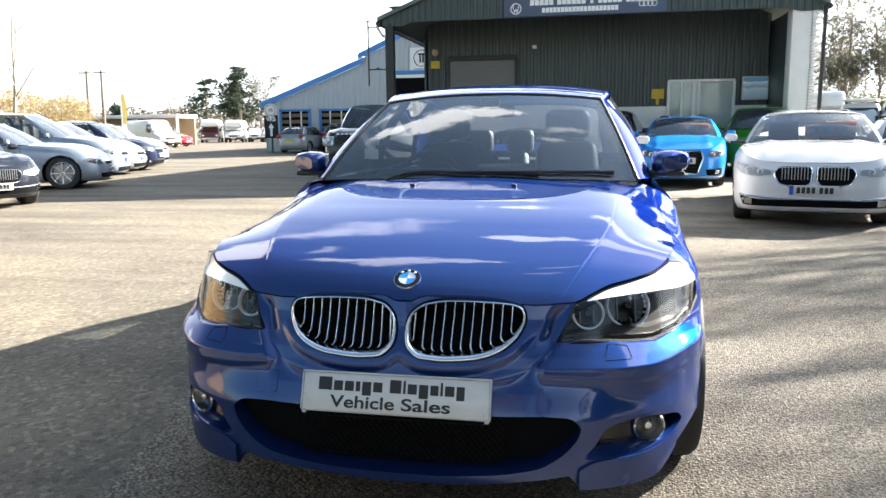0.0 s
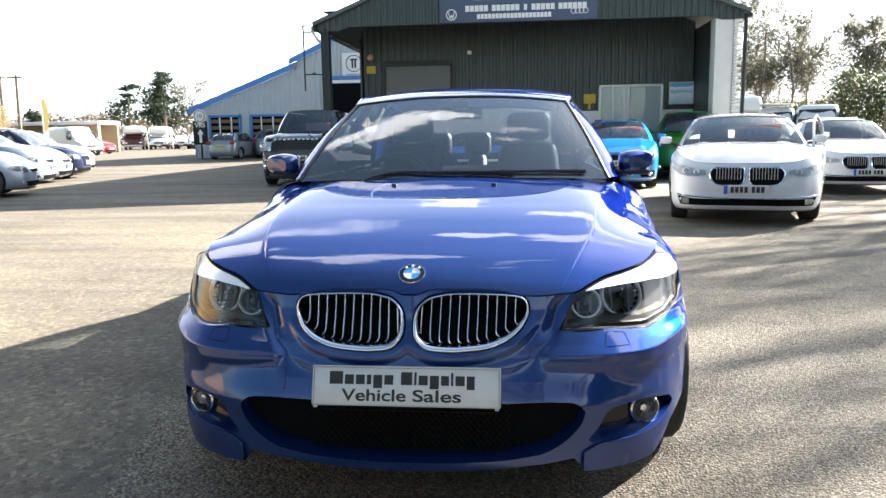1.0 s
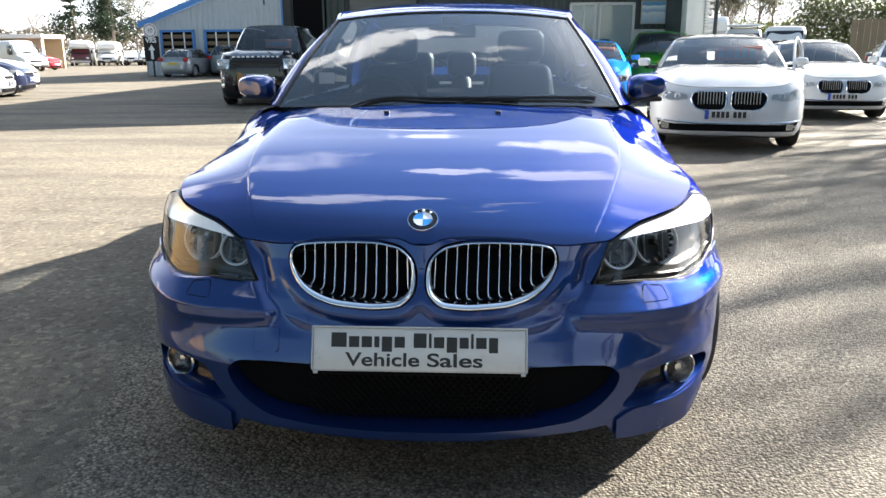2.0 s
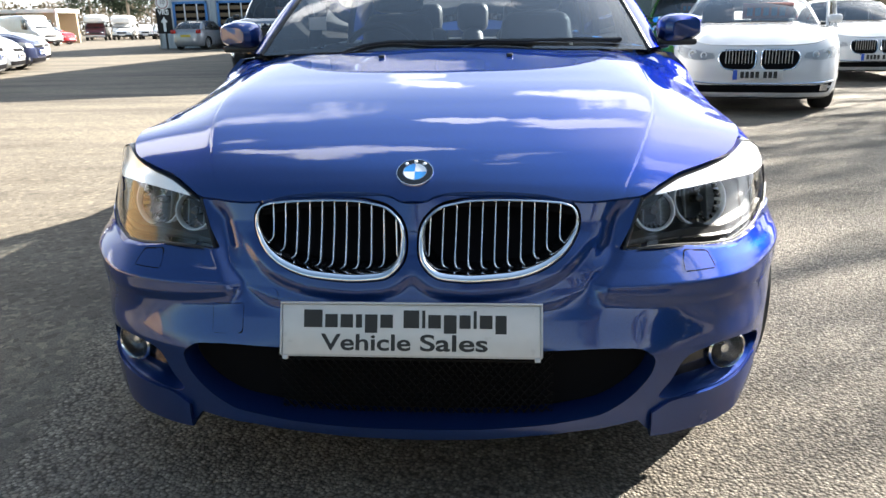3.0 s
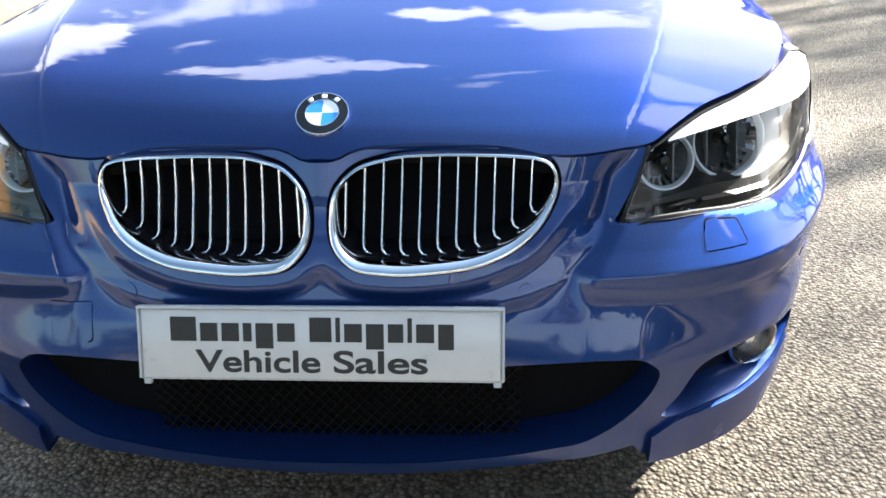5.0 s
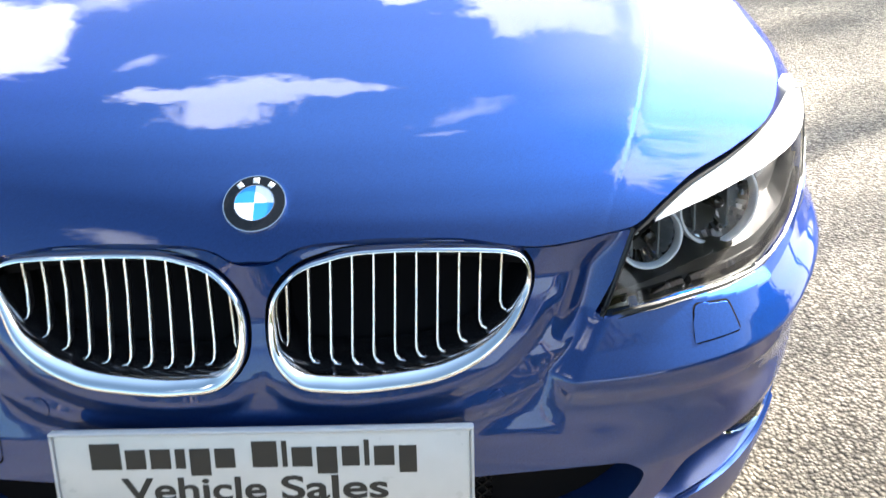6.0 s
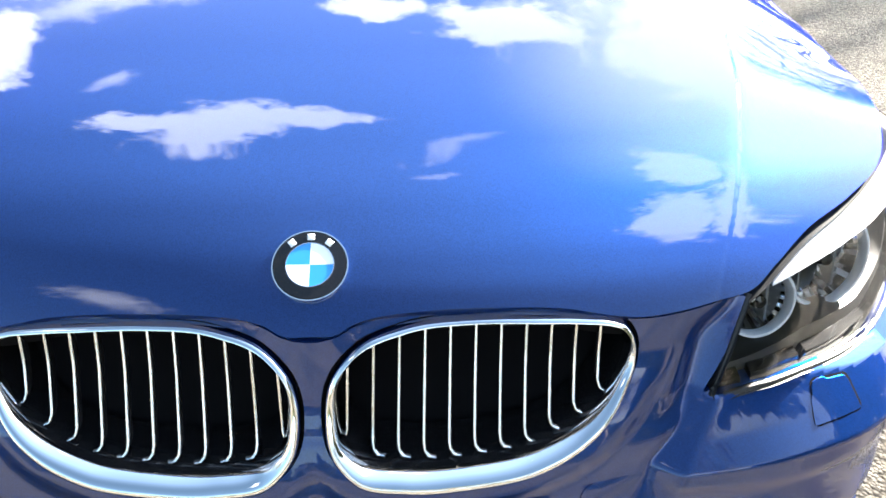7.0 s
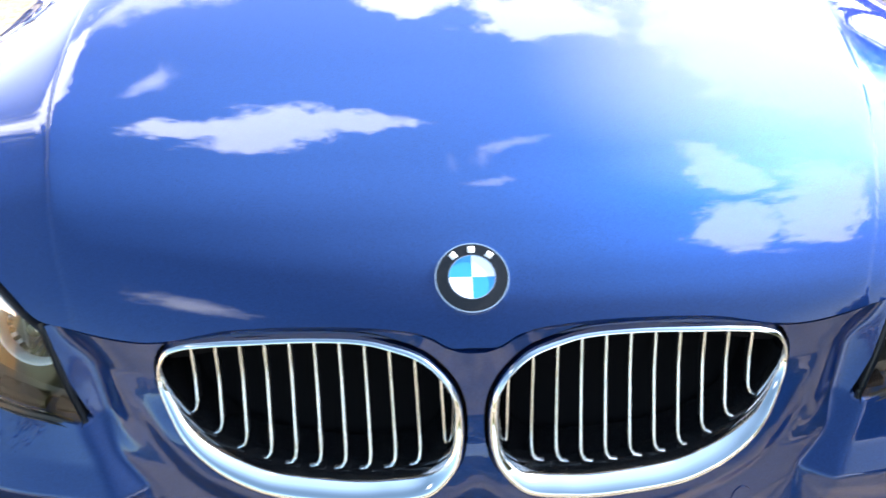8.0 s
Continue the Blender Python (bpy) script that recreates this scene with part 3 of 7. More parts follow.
def bonnet_z(x, y):
    x, y = np.asarray(x, float), np.asarray(y, float)
    a = np.abs(x)
    xc = herm(CREASE_Y, CREASE_X, y)
    s = herm(FALL_Y, FALL, y)
    w = herm([.1, .55, .9, 1.3], [.013, .013, .030, .045], y)
    soft = w * np.logaddexp(0, (a - xc) / w)
    h = herm([0.12, 0.2, 0.3, 0.6, 1.0, 1.4], [0.001, 0.006, 0.010, 0.011, 0.009, 0.004], y)
    e = a - xc
    ridge = h * np.exp(-np.sqrt(e * e + 0.00016) / np.where(e < 0, 0.16, 0.06))
    # the raised middle of the bonnet ends in a curved fold before the screen
    fold = herm([0, .15, .3, .42, .5, .56, .62], [.81, .825, .87, .95, 1.05, 1.2, 1.36], a)
    u = y - 0.25 * x * x
    dome = herm([.5, .8, .9, 1.05, 1.28, 1.5], [.858, .915, .9325, .960, .999, 1.030], u) - (.06 + .2 * a * a) * 0.01 * np.logaddexp(0, (y - fold) / 0.01) - .004 / (1 + np.exp(-np.clip((y - fold) / .006, -40, 40)))
    base = herm(BON_U, BON_Z, u)
    k = np.clip((.57 - a) / .13, 0, 1) * np.clip((u - .68) / .1, 0, 1)
    base = base + (dome - base) * k * k * (3 - 2 * k)
    return base - 0.02 * np.minimum(1, a / xc) ** 2 - s * soft + ridge


EDGE = curve([(0, .0835), (.026, .084), (.034, .0865), (.042, .0905), (.054, .094), (.068, .097), (.10, .101), (.15, .106), (.20, .110), (.27, .1150), (.33, .1158), (.352, .118), (.41, .131), (.45, .144), (.495, .160), (.531, .189),
              (.581, .233), (.656, .288), (.724, .353), (.762, .43), (.785, .52), (.797, .62), (.803, .74), (.803, .90), (.794, 1.05), (.768, 1.20), (.728, 1.30), (.690, 1.36)], 240)
SIDE = EDGE[EDGE[:, 1] > 0.44]


def edge_x(y):
    return np.interp(y, SIDE[:, 1], SIDE[:, 0])


def top_z(y):
    y = np.asarray(y, float)
    return bonnet_z(edge_x(y), y)


def wing_edge(y):
    # behind the wheel the wing keeps its width while the bonnet draws in
    y = np.asarray(y, float)
    return np.maximum(edge_x(y), herm([.9, 1.05, 1.2, 1.36, 1.45], [.70, .790, .785, .782, .790], y))


def wing_top(y):
    y = np.asarray(y, float)
    return np.where(y < 1.05, top_z(y), herm([1.05, 1.14, 1.25, 1.36, 1.43], [float(top_z(1.05)), .852, .876, .905, .928], y))


def fender_x(y, z):
    y, z = np.asarray(y, float), np.asarray(z, float)
    zt = wing_top(y)
    outer = nose_plan_x(y - np.where(z > 0.56, lamp_depth(z), lamp_depth(0.56) * np.clip((z - 0.5) / 0.06, 0, 1)))
    full = nose_plan_x(y - lamp_depth(zt))
    g = herm([0, 0.2, 0.45, 0.7, 1.0], [1, 0.55, 0.2, 0.05, 0], np.clip((zt - z) / 0.17, 0, 1))
    low = 0.05 * np.clip((0.34 - z) / 0.2, 0, 1) ** 2
    return outer - (full - wing_edge(y)) * g - low


def rounded(pts, r, k=6):
    """A straight-sided outline with rounded corners."""
    pts = np.asarray(pts, float)
    out = []
    for i in range(len(pts)):
        p, a, b = pts[i], pts[i - 1], pts[(i + 1) % len(pts)]
        u, w = (a - p) / np.linalg.norm(a - p), (b - p) / np.linalg.norm(b - p)
        for t in np.linspace(0, 1, k):
            out.append(p + u * r * (1 - t) ** 2 + w * r * t ** 2)
        out.append((p + w * r + b - w * r * 0) / 2)
    return np.array(out)


def hero_car():
    car = thing("saloon_car", "deep blue four-door saloon car with chrome twin grilles, parked on tarmac", "car")

    # bumper
    th = np.linspace(-1, 1, 300) * math.radians(86)
    xs = 0.9 * np.sign(th) * np.abs(np.sin(th)) ** (2 / 2.6)
    xs = np.interp(np.linspace(0, 1, 480), np.linspace(0, 1, 300), 0.5 * xs + 0.5 * np.linspace(-0.9, 0.9, 300))
    top = [(x, float(bonnet_z(x, y)) - 0.0055) for x, y in EDGE[::2] if x < 0.488]
    lamp_low = [(.438, .580), (.47, .581), (.50, .583), (.563, .582), (.649, .570), (.714, .565), (.784, .578), (.83, .600), (.879, .600)]
    low = [(.879, .30), (.835, .268), (.785, .222), (.735, .168), (.68, .150), (.60, .158), (.54, .165), (.515, .178), (.492, .206), (.42, .200), (.30, .190), (.15, .186), (0, .185)]
    low = [tuple(q) for q in drawn_in(low)]
    outline = mirror_x(top + [(.489, .680), (.467, .630)] + lamp_low + low)
    kidney = KIDNEY
    intake = closed(mirror_x([(0, .388), (.2, .388), (.33, .386), (.44, .384), (.50, .372), (.524, .345), (.518, .318), (.498, .290), (.465, .262), (.42, .238), (.33, .220), (.2, .214), (0, .213)]), 260)
    pocket = closed([(.600, .340), (.645, .351), (.70, .353), (.76, .343), (.805, .326), (.815, .308), (.79, .278), (.745, .256), (.69, .246), (.62, .246), (.555, .246), (.538, .252), (.565, .290)], 100)
    intake, pocket = drawn_in(intake), drawn_in(pocket)
    bump = Sheet(xs, np.linspace(0.125, 0.715, 190)).trim(outline, True)
    hole = inset(kidney, -.0048)
    for poly in (hole, hole * (-1, 1), intake, pocket, pocket * (-1, 1)):
        bump.trim(poly, False)
    bump_fn = lambda x, z: (x, bumper_y(x, z), z)
    bumper = part("front_bumper", bump.mesh("front_bumper", bump_fn, rim=(0, 0.03, 0), sharp=50), BLUE, car)
    # inner lip of the lower intake, and a black duct for its shaded depth
    ring = [np.stack([p[:, 0], bumper_y(p[:, 0], p[:, 1]) + d, p[:, 1]], 1) for p, d in ((intake, 0.004), (inset(intake, 0.006), 0.03), (inset(intake, 0.012), 0.09))]
    part("intake_lip", loft("intake_lip", ring), BLUE, bumper)
    duct = [np.stack([p[:, 0], bumper_y(p[:, 0], p[:, 1]) * .5 + d, p[:, 1]], 1) for p, d in ((inset(intake, 0.011), .065), (inset(intake, 0.02), .26))]
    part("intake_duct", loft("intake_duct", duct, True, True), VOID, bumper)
    # slats of the intake grille: two crossing families of thin bars
    def weave(name, x0, x1, z0, z1, y, pitch, mat, lean):
        v, f = [], []
        h = z1 - z0
        for sgn in (-1, 1):
            for c in np.arange(x0 - lean * h, x1 + lean * h, pitch):
                a, b = (c, z0), (c + sgn * lean * h, z1)
                ts = [max(0, min(1, ((x0 if k else x1) - a[0]) / (b[0] - a[0]))) for k in (0, 1)]
                ta, tb = min(ts), max(ts)
                if tb - ta < 0.05:
                    continue
                k = len(v)
                for t in (ta, tb):
                    px, pz = a[0] + (b[0] - a[0]) * t, a[1] + (b[1] - a[1]) * t
                    v += [(px - .0016, y, pz), (px + .0016, y, pz), (px, y + .006, pz)]
                f += [(k, k + 1, k + 4, k + 3), (k + 1, k + 2, k + 5, k + 4), (k + 2, k, k + 3, k + 5)]
        return raw(name, v, f, 0)
    part("intake_mesh", weave("intake_mesh", -0.30, 0.30, 0.196, 0.378, 0.030, 0.019, BLACK, 0.85), MESH_BLACK, bumper, "black plastic mesh")
    for sx in (-1, 1):
        # black boxes stand for the shade at both ends of the intake
        part("intake_shade_blank", rbox("intake_shade_blank", (0.13, 0.012, 0.15), 0.004, (sx * 0.335, 0.085, 0.305)), VOID, bumper)
    for k in range(3):
        part("intake_bar", rbox("intake_bar", (0.52, 0.014, 0.006), 0.002, (0, 0.035, 0.372 - k * 0.011)), MESH_BLACK, bumper)

    # fog lamps, splitters
    for sx in (-1, 1):
        pk = pocket * (sx, 1)
        rg = [np.stack([p[:, 0], bumper_y(p[:, 0], p[:, 1]) + d, p[:, 1]], 1) for p, d in ((pk, 0.003), (inset(pk, 0.008), 0.03), (inset(pk, 0.016), 0.07))]
        part("fog_pocket", loft("fog_pocket", rg), BLUE, bumper)
        part("pocket_back", plate("pocket_back", inset(pk, -0.01), lambda x, z: bumper_y(x, z) + 0.065, 0, 0.01), GLOSS_BLACK, bumper, "glossy black recess")
        fx, fz = drawn_in([(.722, .302)])[0]
        fog = part("fog_lamp", lathe("fog_lamp", [(0.046, 0.03), (0.048, 0.0), (0.044, -0.004), (0.041, 0.0)], 32, "y"), CHROME, bumper, at=pose(sx * fx, float(bumper_y(fx, fz)[0]) + .034, fz, 0, 0, sx * 20))
        part("reflector", lathe("reflector", [(0.041, 0.002), (0.034, 0.022), (0.02, 0.036), (0.008, 0.04), (0.0, 0.041)], 32, "y"), simple_once("fog_reflector", (.26, .27, .29), .22, .85), fog)
        part("bulb_cap", lathe("bulb_cap", [(0.0, 0.006), (0.010, 0.008), (0.012, 0.014), (0.012, 0.034)], 16, "y"), CHROME, fog)
        g = part("lens", lathe("lens", [(0.042, 0.0), (0.036, -0.006), (0.022, -0.011), (0.0, -0.013)], 32, "y"), LAMP_GLASS, fog)
        g.visible_shadow = False
        # a blade with a crisp top edge stands under each fog pocket
        sp = np.linspace(.522, .80, 46)
        rows = []
        for zs, dy in (([.222, .240, .243, .244, .256, .280], .040), ([.222, .240, .243, .244, .256, .280], -.004), ([.221, .239, .242, .243, .255, .279], -.009),
                       ([.200, .205, .206, .206, .218, .250], -.013), ([.164, .160, .157, .155, .172, .232], -.011), ([.160, .156, .153, .151, .168, .228], -.004), ([.166, .162, .159, .157, .174, .234], .060)):
            zz = herm([.522, .56, .62, .70, .76, .80], zs, sp)
            q = drawn_in(np.stack([sp, zz], 1))
            rows.append(np.stack([sx * q[:, 0], bumper_y(q[:, 0], np.maximum(q[:, 1], .20)) + dy, q[:, 1]], 1))
        part("splitter", loft("splitter", rows, False), BLUE, bumper)
        part("splitter_end", raw("splitter_end", [r[0] for r in rows], [tuple(range(len(rows)))], 0), BLUE, bumper)

    # kidney grilles
    for sx in (-1, 1):
        kp = kidney * (sx, 1)
        kp = kp if sx > 0 else kp[::-1]
        rings = []
        # the lower edge of the surround stands out from the bumper
        proud = 0.005 * herm([0, .3, 1], [0, .35, 1], np.clip((0.675 - kp[:, 1]) / 0.10, 0, 1))
        low = np.clip((0.60 - kp[:, 1]) / 0.05, 0, 1)[:, None]
        slim = 0.66 + 0.34 * ease((0.66 - kp[:, 1]) / 0.06)[:, None]
        surf = bumper_y(kp[:, 0], kp[:, 1])
        for d, dy, more in ((-.001, .012, 0), (-.0008, .002, 0), (.0002, -.0045, 0), (.0025, -.009, 0), (.006, -.0098, 0), (.0095, -.007, .0), (.0115, -.002, .001), (.0128, .003, .002), (.0136, .010, .002)):
            q = inset(kp, d) * slim + kp * (1 - slim) + low * (0, more)
            rings.append(np.stack([q[:, 0], surf + dy - (proud if dy < .0059 else 0), q[:, 1]], 1))
        grille = part("kidney_grille", loft("kidney_grille", rings, sharp=60), CHROME, car, "chrome kidney grille surround")
        part("gap", loft("gap", [np.stack([q[:, 0], surf + dy, q[:, 1]], 1) for q, dy in ((inset(kp, -.0075), .010), (inset(kp, .001), .008))]), VOID, grille)
        tray = []
        for d, dy, more in ((.0132, .0095, .0015), (.0140, .022, .002), (.0175, .075, .002)):
            q = inset(kp, d) * slim + kp * (1 - slim) + low * (0, more)
            tray.append(np.stack([q[:, 0], surf + dy - proud * (dy < .03), q[:, 1]], 1))
        part("tray", loft("tray", tray, sharp=60), GLOSS_BLACK, grille)
        # a black sheet in place of the shaded depth behind the slats
        part("grille_shade_back", plate("grille_shade_back", inset(kp, -0.004), lambda x, z: bumper_y(x, z) + 0.075, 0, 0.02), VOID, grille)
        inner = inset(kp, 0.013) * slim + kp * (1 - slim)
        for i in range(11):
            # slats lean a little towards the middle of the car at the foot
            x = sx * (0.0375 + i * 0.0277)
            near = np.abs(inner[:, 0] - x) < 0.008
            zs = inner[near, 1]
            if len(zs) < 2:
                continue
            z1, z0 = zs.max() + 0.004, zs.min()
            out = -sx if i < 1 else sx
            foot = 0.026 if i in (0, 8, 9, 10) else 0.012
            path = [(x, 0, z1), (x, 0, z0 * .6 + z1 * .4), (x, 0, z0 + 0.020), (x + out * foot * .12, 0, z0 + 0.012), (x + out * foot * .5, 0, z0 + 0.007), (x + out * foot, 0, z0 + 0.006 + .12 * foot * (i > 7))]
            path = np.array(path)
            path = np.interp(np.linspace(0, 5, 26)[:, None].ravel(), range(6), path[:, 0]), np.interp(np.linspace(0, 5, 26), range(6), path[:, 2])
            px, pz = path
            bow = 0.014 - 0.004 * np.clip((z1 - pz) / (z1 - z0), 0, 1) ** 3
            front = np.stack([px - sx * .004 * (z1 - pz) / (z1 - z0), nose_plan(px) - .05 + by_height(MID_X, MID_D, np.abs(px), pz) + bow - .006, pz], 1)
            v = [front + o for o in ((-.0018, .004, 0), (-.0017, .0008, 0), (-.0009, -.0008, 0), (.0009, -.0008, 0), (.0017, .0008, 0), (.0018, .004, 0))]
            part("slat", loft("slat", v, False, sharp=80), SLAT, grille)
            blade = np.stack([front + (0, .001, 0), front + (0, .014, 0)])
            b2 = np.concatenate([blade, (blade + (.001, 0, 0))[::-1]])
            part("slat_blade", loft("slat_blade", list(b2[:, :16]), False), BLACK, grille)

    # bonnet
    rear = [(.66, 1.384), (.61, 1.370), (.55, 1.352), (.35, 1.306), (.18, 1.287), (0, 1.28)]
    bpoly = mirror_x(list(map(tuple, EDGE)) + rear)
    bx = np.concatenate([np.linspace(.425, .64, 84), np.linspace(.647, .83, 30)])
    bs = Sheet(np.concatenate([-bx[::-1], np.linspace(-.418, .418, 124), bx]), np.concatenate([np.linspace(0.06, 0.5, 110), np.linspace(0.508, 1.43, 130)])).trim(bpoly, True)
    bonnet = part("bonnet", bs.mesh("bonnet", lambda x, y: (x, y, bonnet_z(x, y)), rim=(0, 0.012, -0.016)), BLUE, car)
    part("bay_seal", tube("bay_seal", [(x, y + 0.022, float(bonnet_z(x, y)) - 0.026) for x, y in [(-a, b) for a, b in EDGE[::-2]] + [tuple(e) for e in EDGE[::2]]], 0.013, 6), VOID, car)

    # roundel: rings and quarters in plain shapes
    slope = float(bonnet_z(0, .151) - bonnet_z(0, .131)) / 0.02
    m = Matrix.Translation((0, .141, .7415)) @ Matrix.Rotation(math.atan(slope), 4, "X")
    badge = part("roundel", lathe("roundel", [(0.0, .002), (0.0385, .002), (0.039, .0036), (0.0403, .0036), (0.041, .001), (0.041, -.004)], 64, "z"), CHROME, car, "round badge with black ring and blue and white quarters", at=m)
    part("black_ring", lathe("black_ring", [(0.0255, .0042), (0.0386, .0042), (0.0388, .003)], 64, "z"), GLOSS_BLACK, badge)
    part("inner_ring", lathe("inner_ring", [(0.0245, .0040), (0.0248, .0050), (0.0256, .0050), (0.0259, .0040)], 64, "z"), CHROME, badge)
    blue_q = simple("sky_blue_enamel", (0.03, 0.28, 0.72), 0.15, coat=1.0, vary=0.03)
    white_q = simple("white_enamel", (0.78, 0.80, 0.83), 0.15, coat=1.0, vary=0.03)
    for q in range(4):
        w = np.linspace(q * math.pi / 2, (q + 1) * math.pi / 2, 14)
        v = [(0, 0, .0045)] + [(0.0246 * math.cos(a), 0.0246 * math.sin(a), .0045) for a in w]
        part("quarter", raw("quarter", v, [(0, i, i + 1) for i in range(1, 14)], 0), (white_q, blue_q)[q % 2], badge)
    for a in (52, 90, 128):
        part("ring_mark", rbox("ring_mark", (0.0075, 0.0075, 0.0008), 0.0003, (0, 0, 0)), white_q, badge, at=pose(.032 * math.cos(radians(a)), .032 * math.sin(radians(a)), .0046, 0, 0, a - 90))

    # headlights
    for sx in (-1, 1):
        low_e = [(.449, .5765), (.475, .581), (.505, .586), (.563, .584), (.649, .574), (.714, .569), (.784, .582), (.835, .609), (.863, .655), (.860, .700), (.835, .737), (.80, .757)]
        up_e = [(x, float(bonnet_z(x, y)) - 0.012) for x, y in EDGE[::-3] if 0.486 < x < 0.775 and y < 0.47]
        lens_poly = np.array(low_e + up_e) * (sx, 1)
        lens_poly = lens_poly if sx > 0 else lens_poly[::-1]
        lens_poly = np.array([p for a, b in zip(lens_poly, np.roll(lens_poly, -1, axis=0)) for p in (a, (a + b) / 2)])
        lamp = part("headlight", plate("headlight", inset(lens_poly, -0.003), lambda x, z: lamp_y(x, z) + 0.085, 0, 0.09, 0.012, -1.0), LAMP_HOUSING, car, "twin-round headlight behind a clear lens")
        big = pose(sx * .642, .266, .656, -14, 0, sx * 16)
        small = pose(sx * .5265, .192, .645, -14, 0, sx * 8)
        for m, r in ((big, .066), (small, .047)):
            rg = part("light_ring", lathe("light_ring", [(r - .007, .010), (r - .0065, .002), (r - .004, -.002), (r - .001, -.002), (r, .002), (r, .03)], 48, "y"), simple_once("ring_plastic", (0.85, 0.87, 0.90), 0.2), lamp, at=m)
            part("reflector", bowl("reflector", r - .008, .050), MIRROR, rg)
            part("bulb", lathe("bulb", [(0, -.002), (.008, 0), (.0095, .006), (.0095, .05)], 20, "y"), GLOSS_BLACK, rg)
            for dx in (-.45, .38):
                part("fin", rbox("fin", (.003, .03, r * 1.3), 0, (dx * r, .03, 0)), simple_once("grey_fin", (.16, .17, .18), .35), rg)
        # dark trim along the bottom of the lamp
        trim = np.array([(.452, .583), (.505, .592), (.563, .592), (.649, .584), (.714, .578), (.784, .592), (.84, .625), (.84, .612), (.784, .580), (.714, .567), (.649, .572), (.563, .582), (.505, .584), (.449, .574)]) * (sx, 1)
        part("bezel", plate("bezel", trim, lamp_y, -0.012, 0.05, 0.012), GLOSS_BLACK, lamp)
        shelf = np.array([(.452, .590), (.52, .600), (.60, .604), (.70, .592), (.78, .600), (.845, .640), (.845, .61), (.784, .582), (.714, .569), (.649, .574), (.563, .584), (.505, .586), (.449, .578)]) * (sx, 1)
        part("shelf", plate("shelf", shelf, lamp_y, -0.03, 0.06, 0.012), LAMP_HOUSING, lamp)
        brow_low = [(.800, .688), (.735, .693), (.655, .694), (.58, .691), (.525, .686), (.499, .681)]
        brow_poly = np.array([(.863, .690), (.858, .708), (.833, .739), (.80, .757)] + up_e + brow_low[::-1]) * (sx, 1)
        brow_poly = brow_poly if sx > 0 else brow_poly[::-1]
        part("indicator", plate("indicator", brow_poly, lamp_y, 0.0035, 0.02, 0.006), BROW, lamp, "silvered indicator strip along the top of the lamp")
        ln = part("lens", plate("lens", lens_poly, lamp_y, 0, 0.006, 0.010), LAMP_GLASS, lamp)
        ln.visible_shadow = False
        seal = np.array([(.447, .574), (.505, .583), (.563, .581), (.649, .571), (.714, .566), (.784, .579), (.835, .604), (.866, .64)])
        seal = curve(seal, 40)
        part("seal", tube("seal", np.stack([sx * seal[:, 0], lamp_y(seal[:, 0], seal[:, 1]) + 0.002, seal[:, 1]], 1), 0.0045, 6), BLACK, lamp)
        edge_in = curve([(.447, .574), (.470, .630), (.491, .682)], 20)
        part("seal", tube("seal", np.stack([sx * edge_in[:, 0], lamp_y(edge_in[:, 0], edge_in[:, 1]) + 0.003, edge_in[:, 1]], 1), 0.004, 6), BLACK, lamp)

        # washer cover, tow cover, sensors
    def cover(name, poly, sx):
        p = rounded(poly, .0075) * (sx, 1)
        p = p if sx > 0 else p[::-1]
        o = part(name, plate(name, inset(p, 0.0018), bumper_y, 0.0012, 0.006, 0.006), BLUE, bumper)
        rg = [np.stack([q[:, 0], bumper_y(q[:, 0], q[:, 1]) + dy, q[:, 1]], 1) for q, dy in ((inset(p, -0.0006), -0.0004), (inset(p, 0.0022), -0.0002))]
        part("gap", loft("gap", rg), VOID, o)
    for sx in (-1, 1):
        cover("washer_cover", [(.577, .5365), (.651, .5365), (.636, .567), (.580, .573)], sx)
    cover("tow_cover", [(.371, .417), (.440, .415), (.440, .476), (.371, .476)], -1)
    for x, z in ((.305, .497), (.795, .46)):
        for sx in (-1, 1):
            p = np.array([(x + .0125 * math.cos(a), z + .0125 * math.sin(a)) for a in np.linspace(0, 2 * math.pi, 24, endpoint=False)]) * (sx, 1)
            p = p if sx > 0 else p[::-1]
            part("park_sensor", plate("park_sensor", p, bumper_y, 0.0015, 0.006, 0.005), BLUE, bumper)

    # number plate of the dealer, raked back
    pm = pose(0, -.032, .446, 90 - 20, 0, 0)
    clear = simple_once("clear_surround", (0.45, 0.46, 0.48), 0.2)
    pl = part("dealer_plate", rbox("dealer_plate", (0.534, 0.104, 0.006), 0.0025), PLATE_WHITE, car, "white dealer plate with black lettering", at=pm)
    part("plate_surround", rbox("plate_surround", (0.545, 0.113, 0.009), 0.0035, (0, 0, -0.0045)), clear, pl)
    part("top_lip", rbox("top_lip", (0.545, 0.005, 0.014), 0.0022, (0, 0.055, 0.0)), clear, pl)
    for sx in (-1, 1):
        part("tab", rbox("tab", (0.012, 0.010, 0.008), 0.002, (sx * .262, -0.058, -0.003)), clear, pl)
        part("side_lip", rbox("side_lip", (0.004, 0.106, 0.010), 0.0015, (sx * .2705, 0, 0.0)), clear, pl)
    part("mount", rbox("mount", (0.46, 0.08, 0.016), 0.005, (0, 0.0, -0.016)), BLACK, pl)
    x, em = -.225, .0575
    for wd, kind in ((.78, 2), (.56, 0), (.56, 0), (.33, 0), (.56, 1), (.56, 0), (-.28, 0), (.67, 2), (.22, 2), (.56, 0), (.56, 1), (.50, 0), (.22, 2), (.56, 0), (.50, 1)):
        if wd > 0:
            z0, z1 = (-.0105 if kind == 1 else 0.0), (.0365 if kind == 2 else .0275)
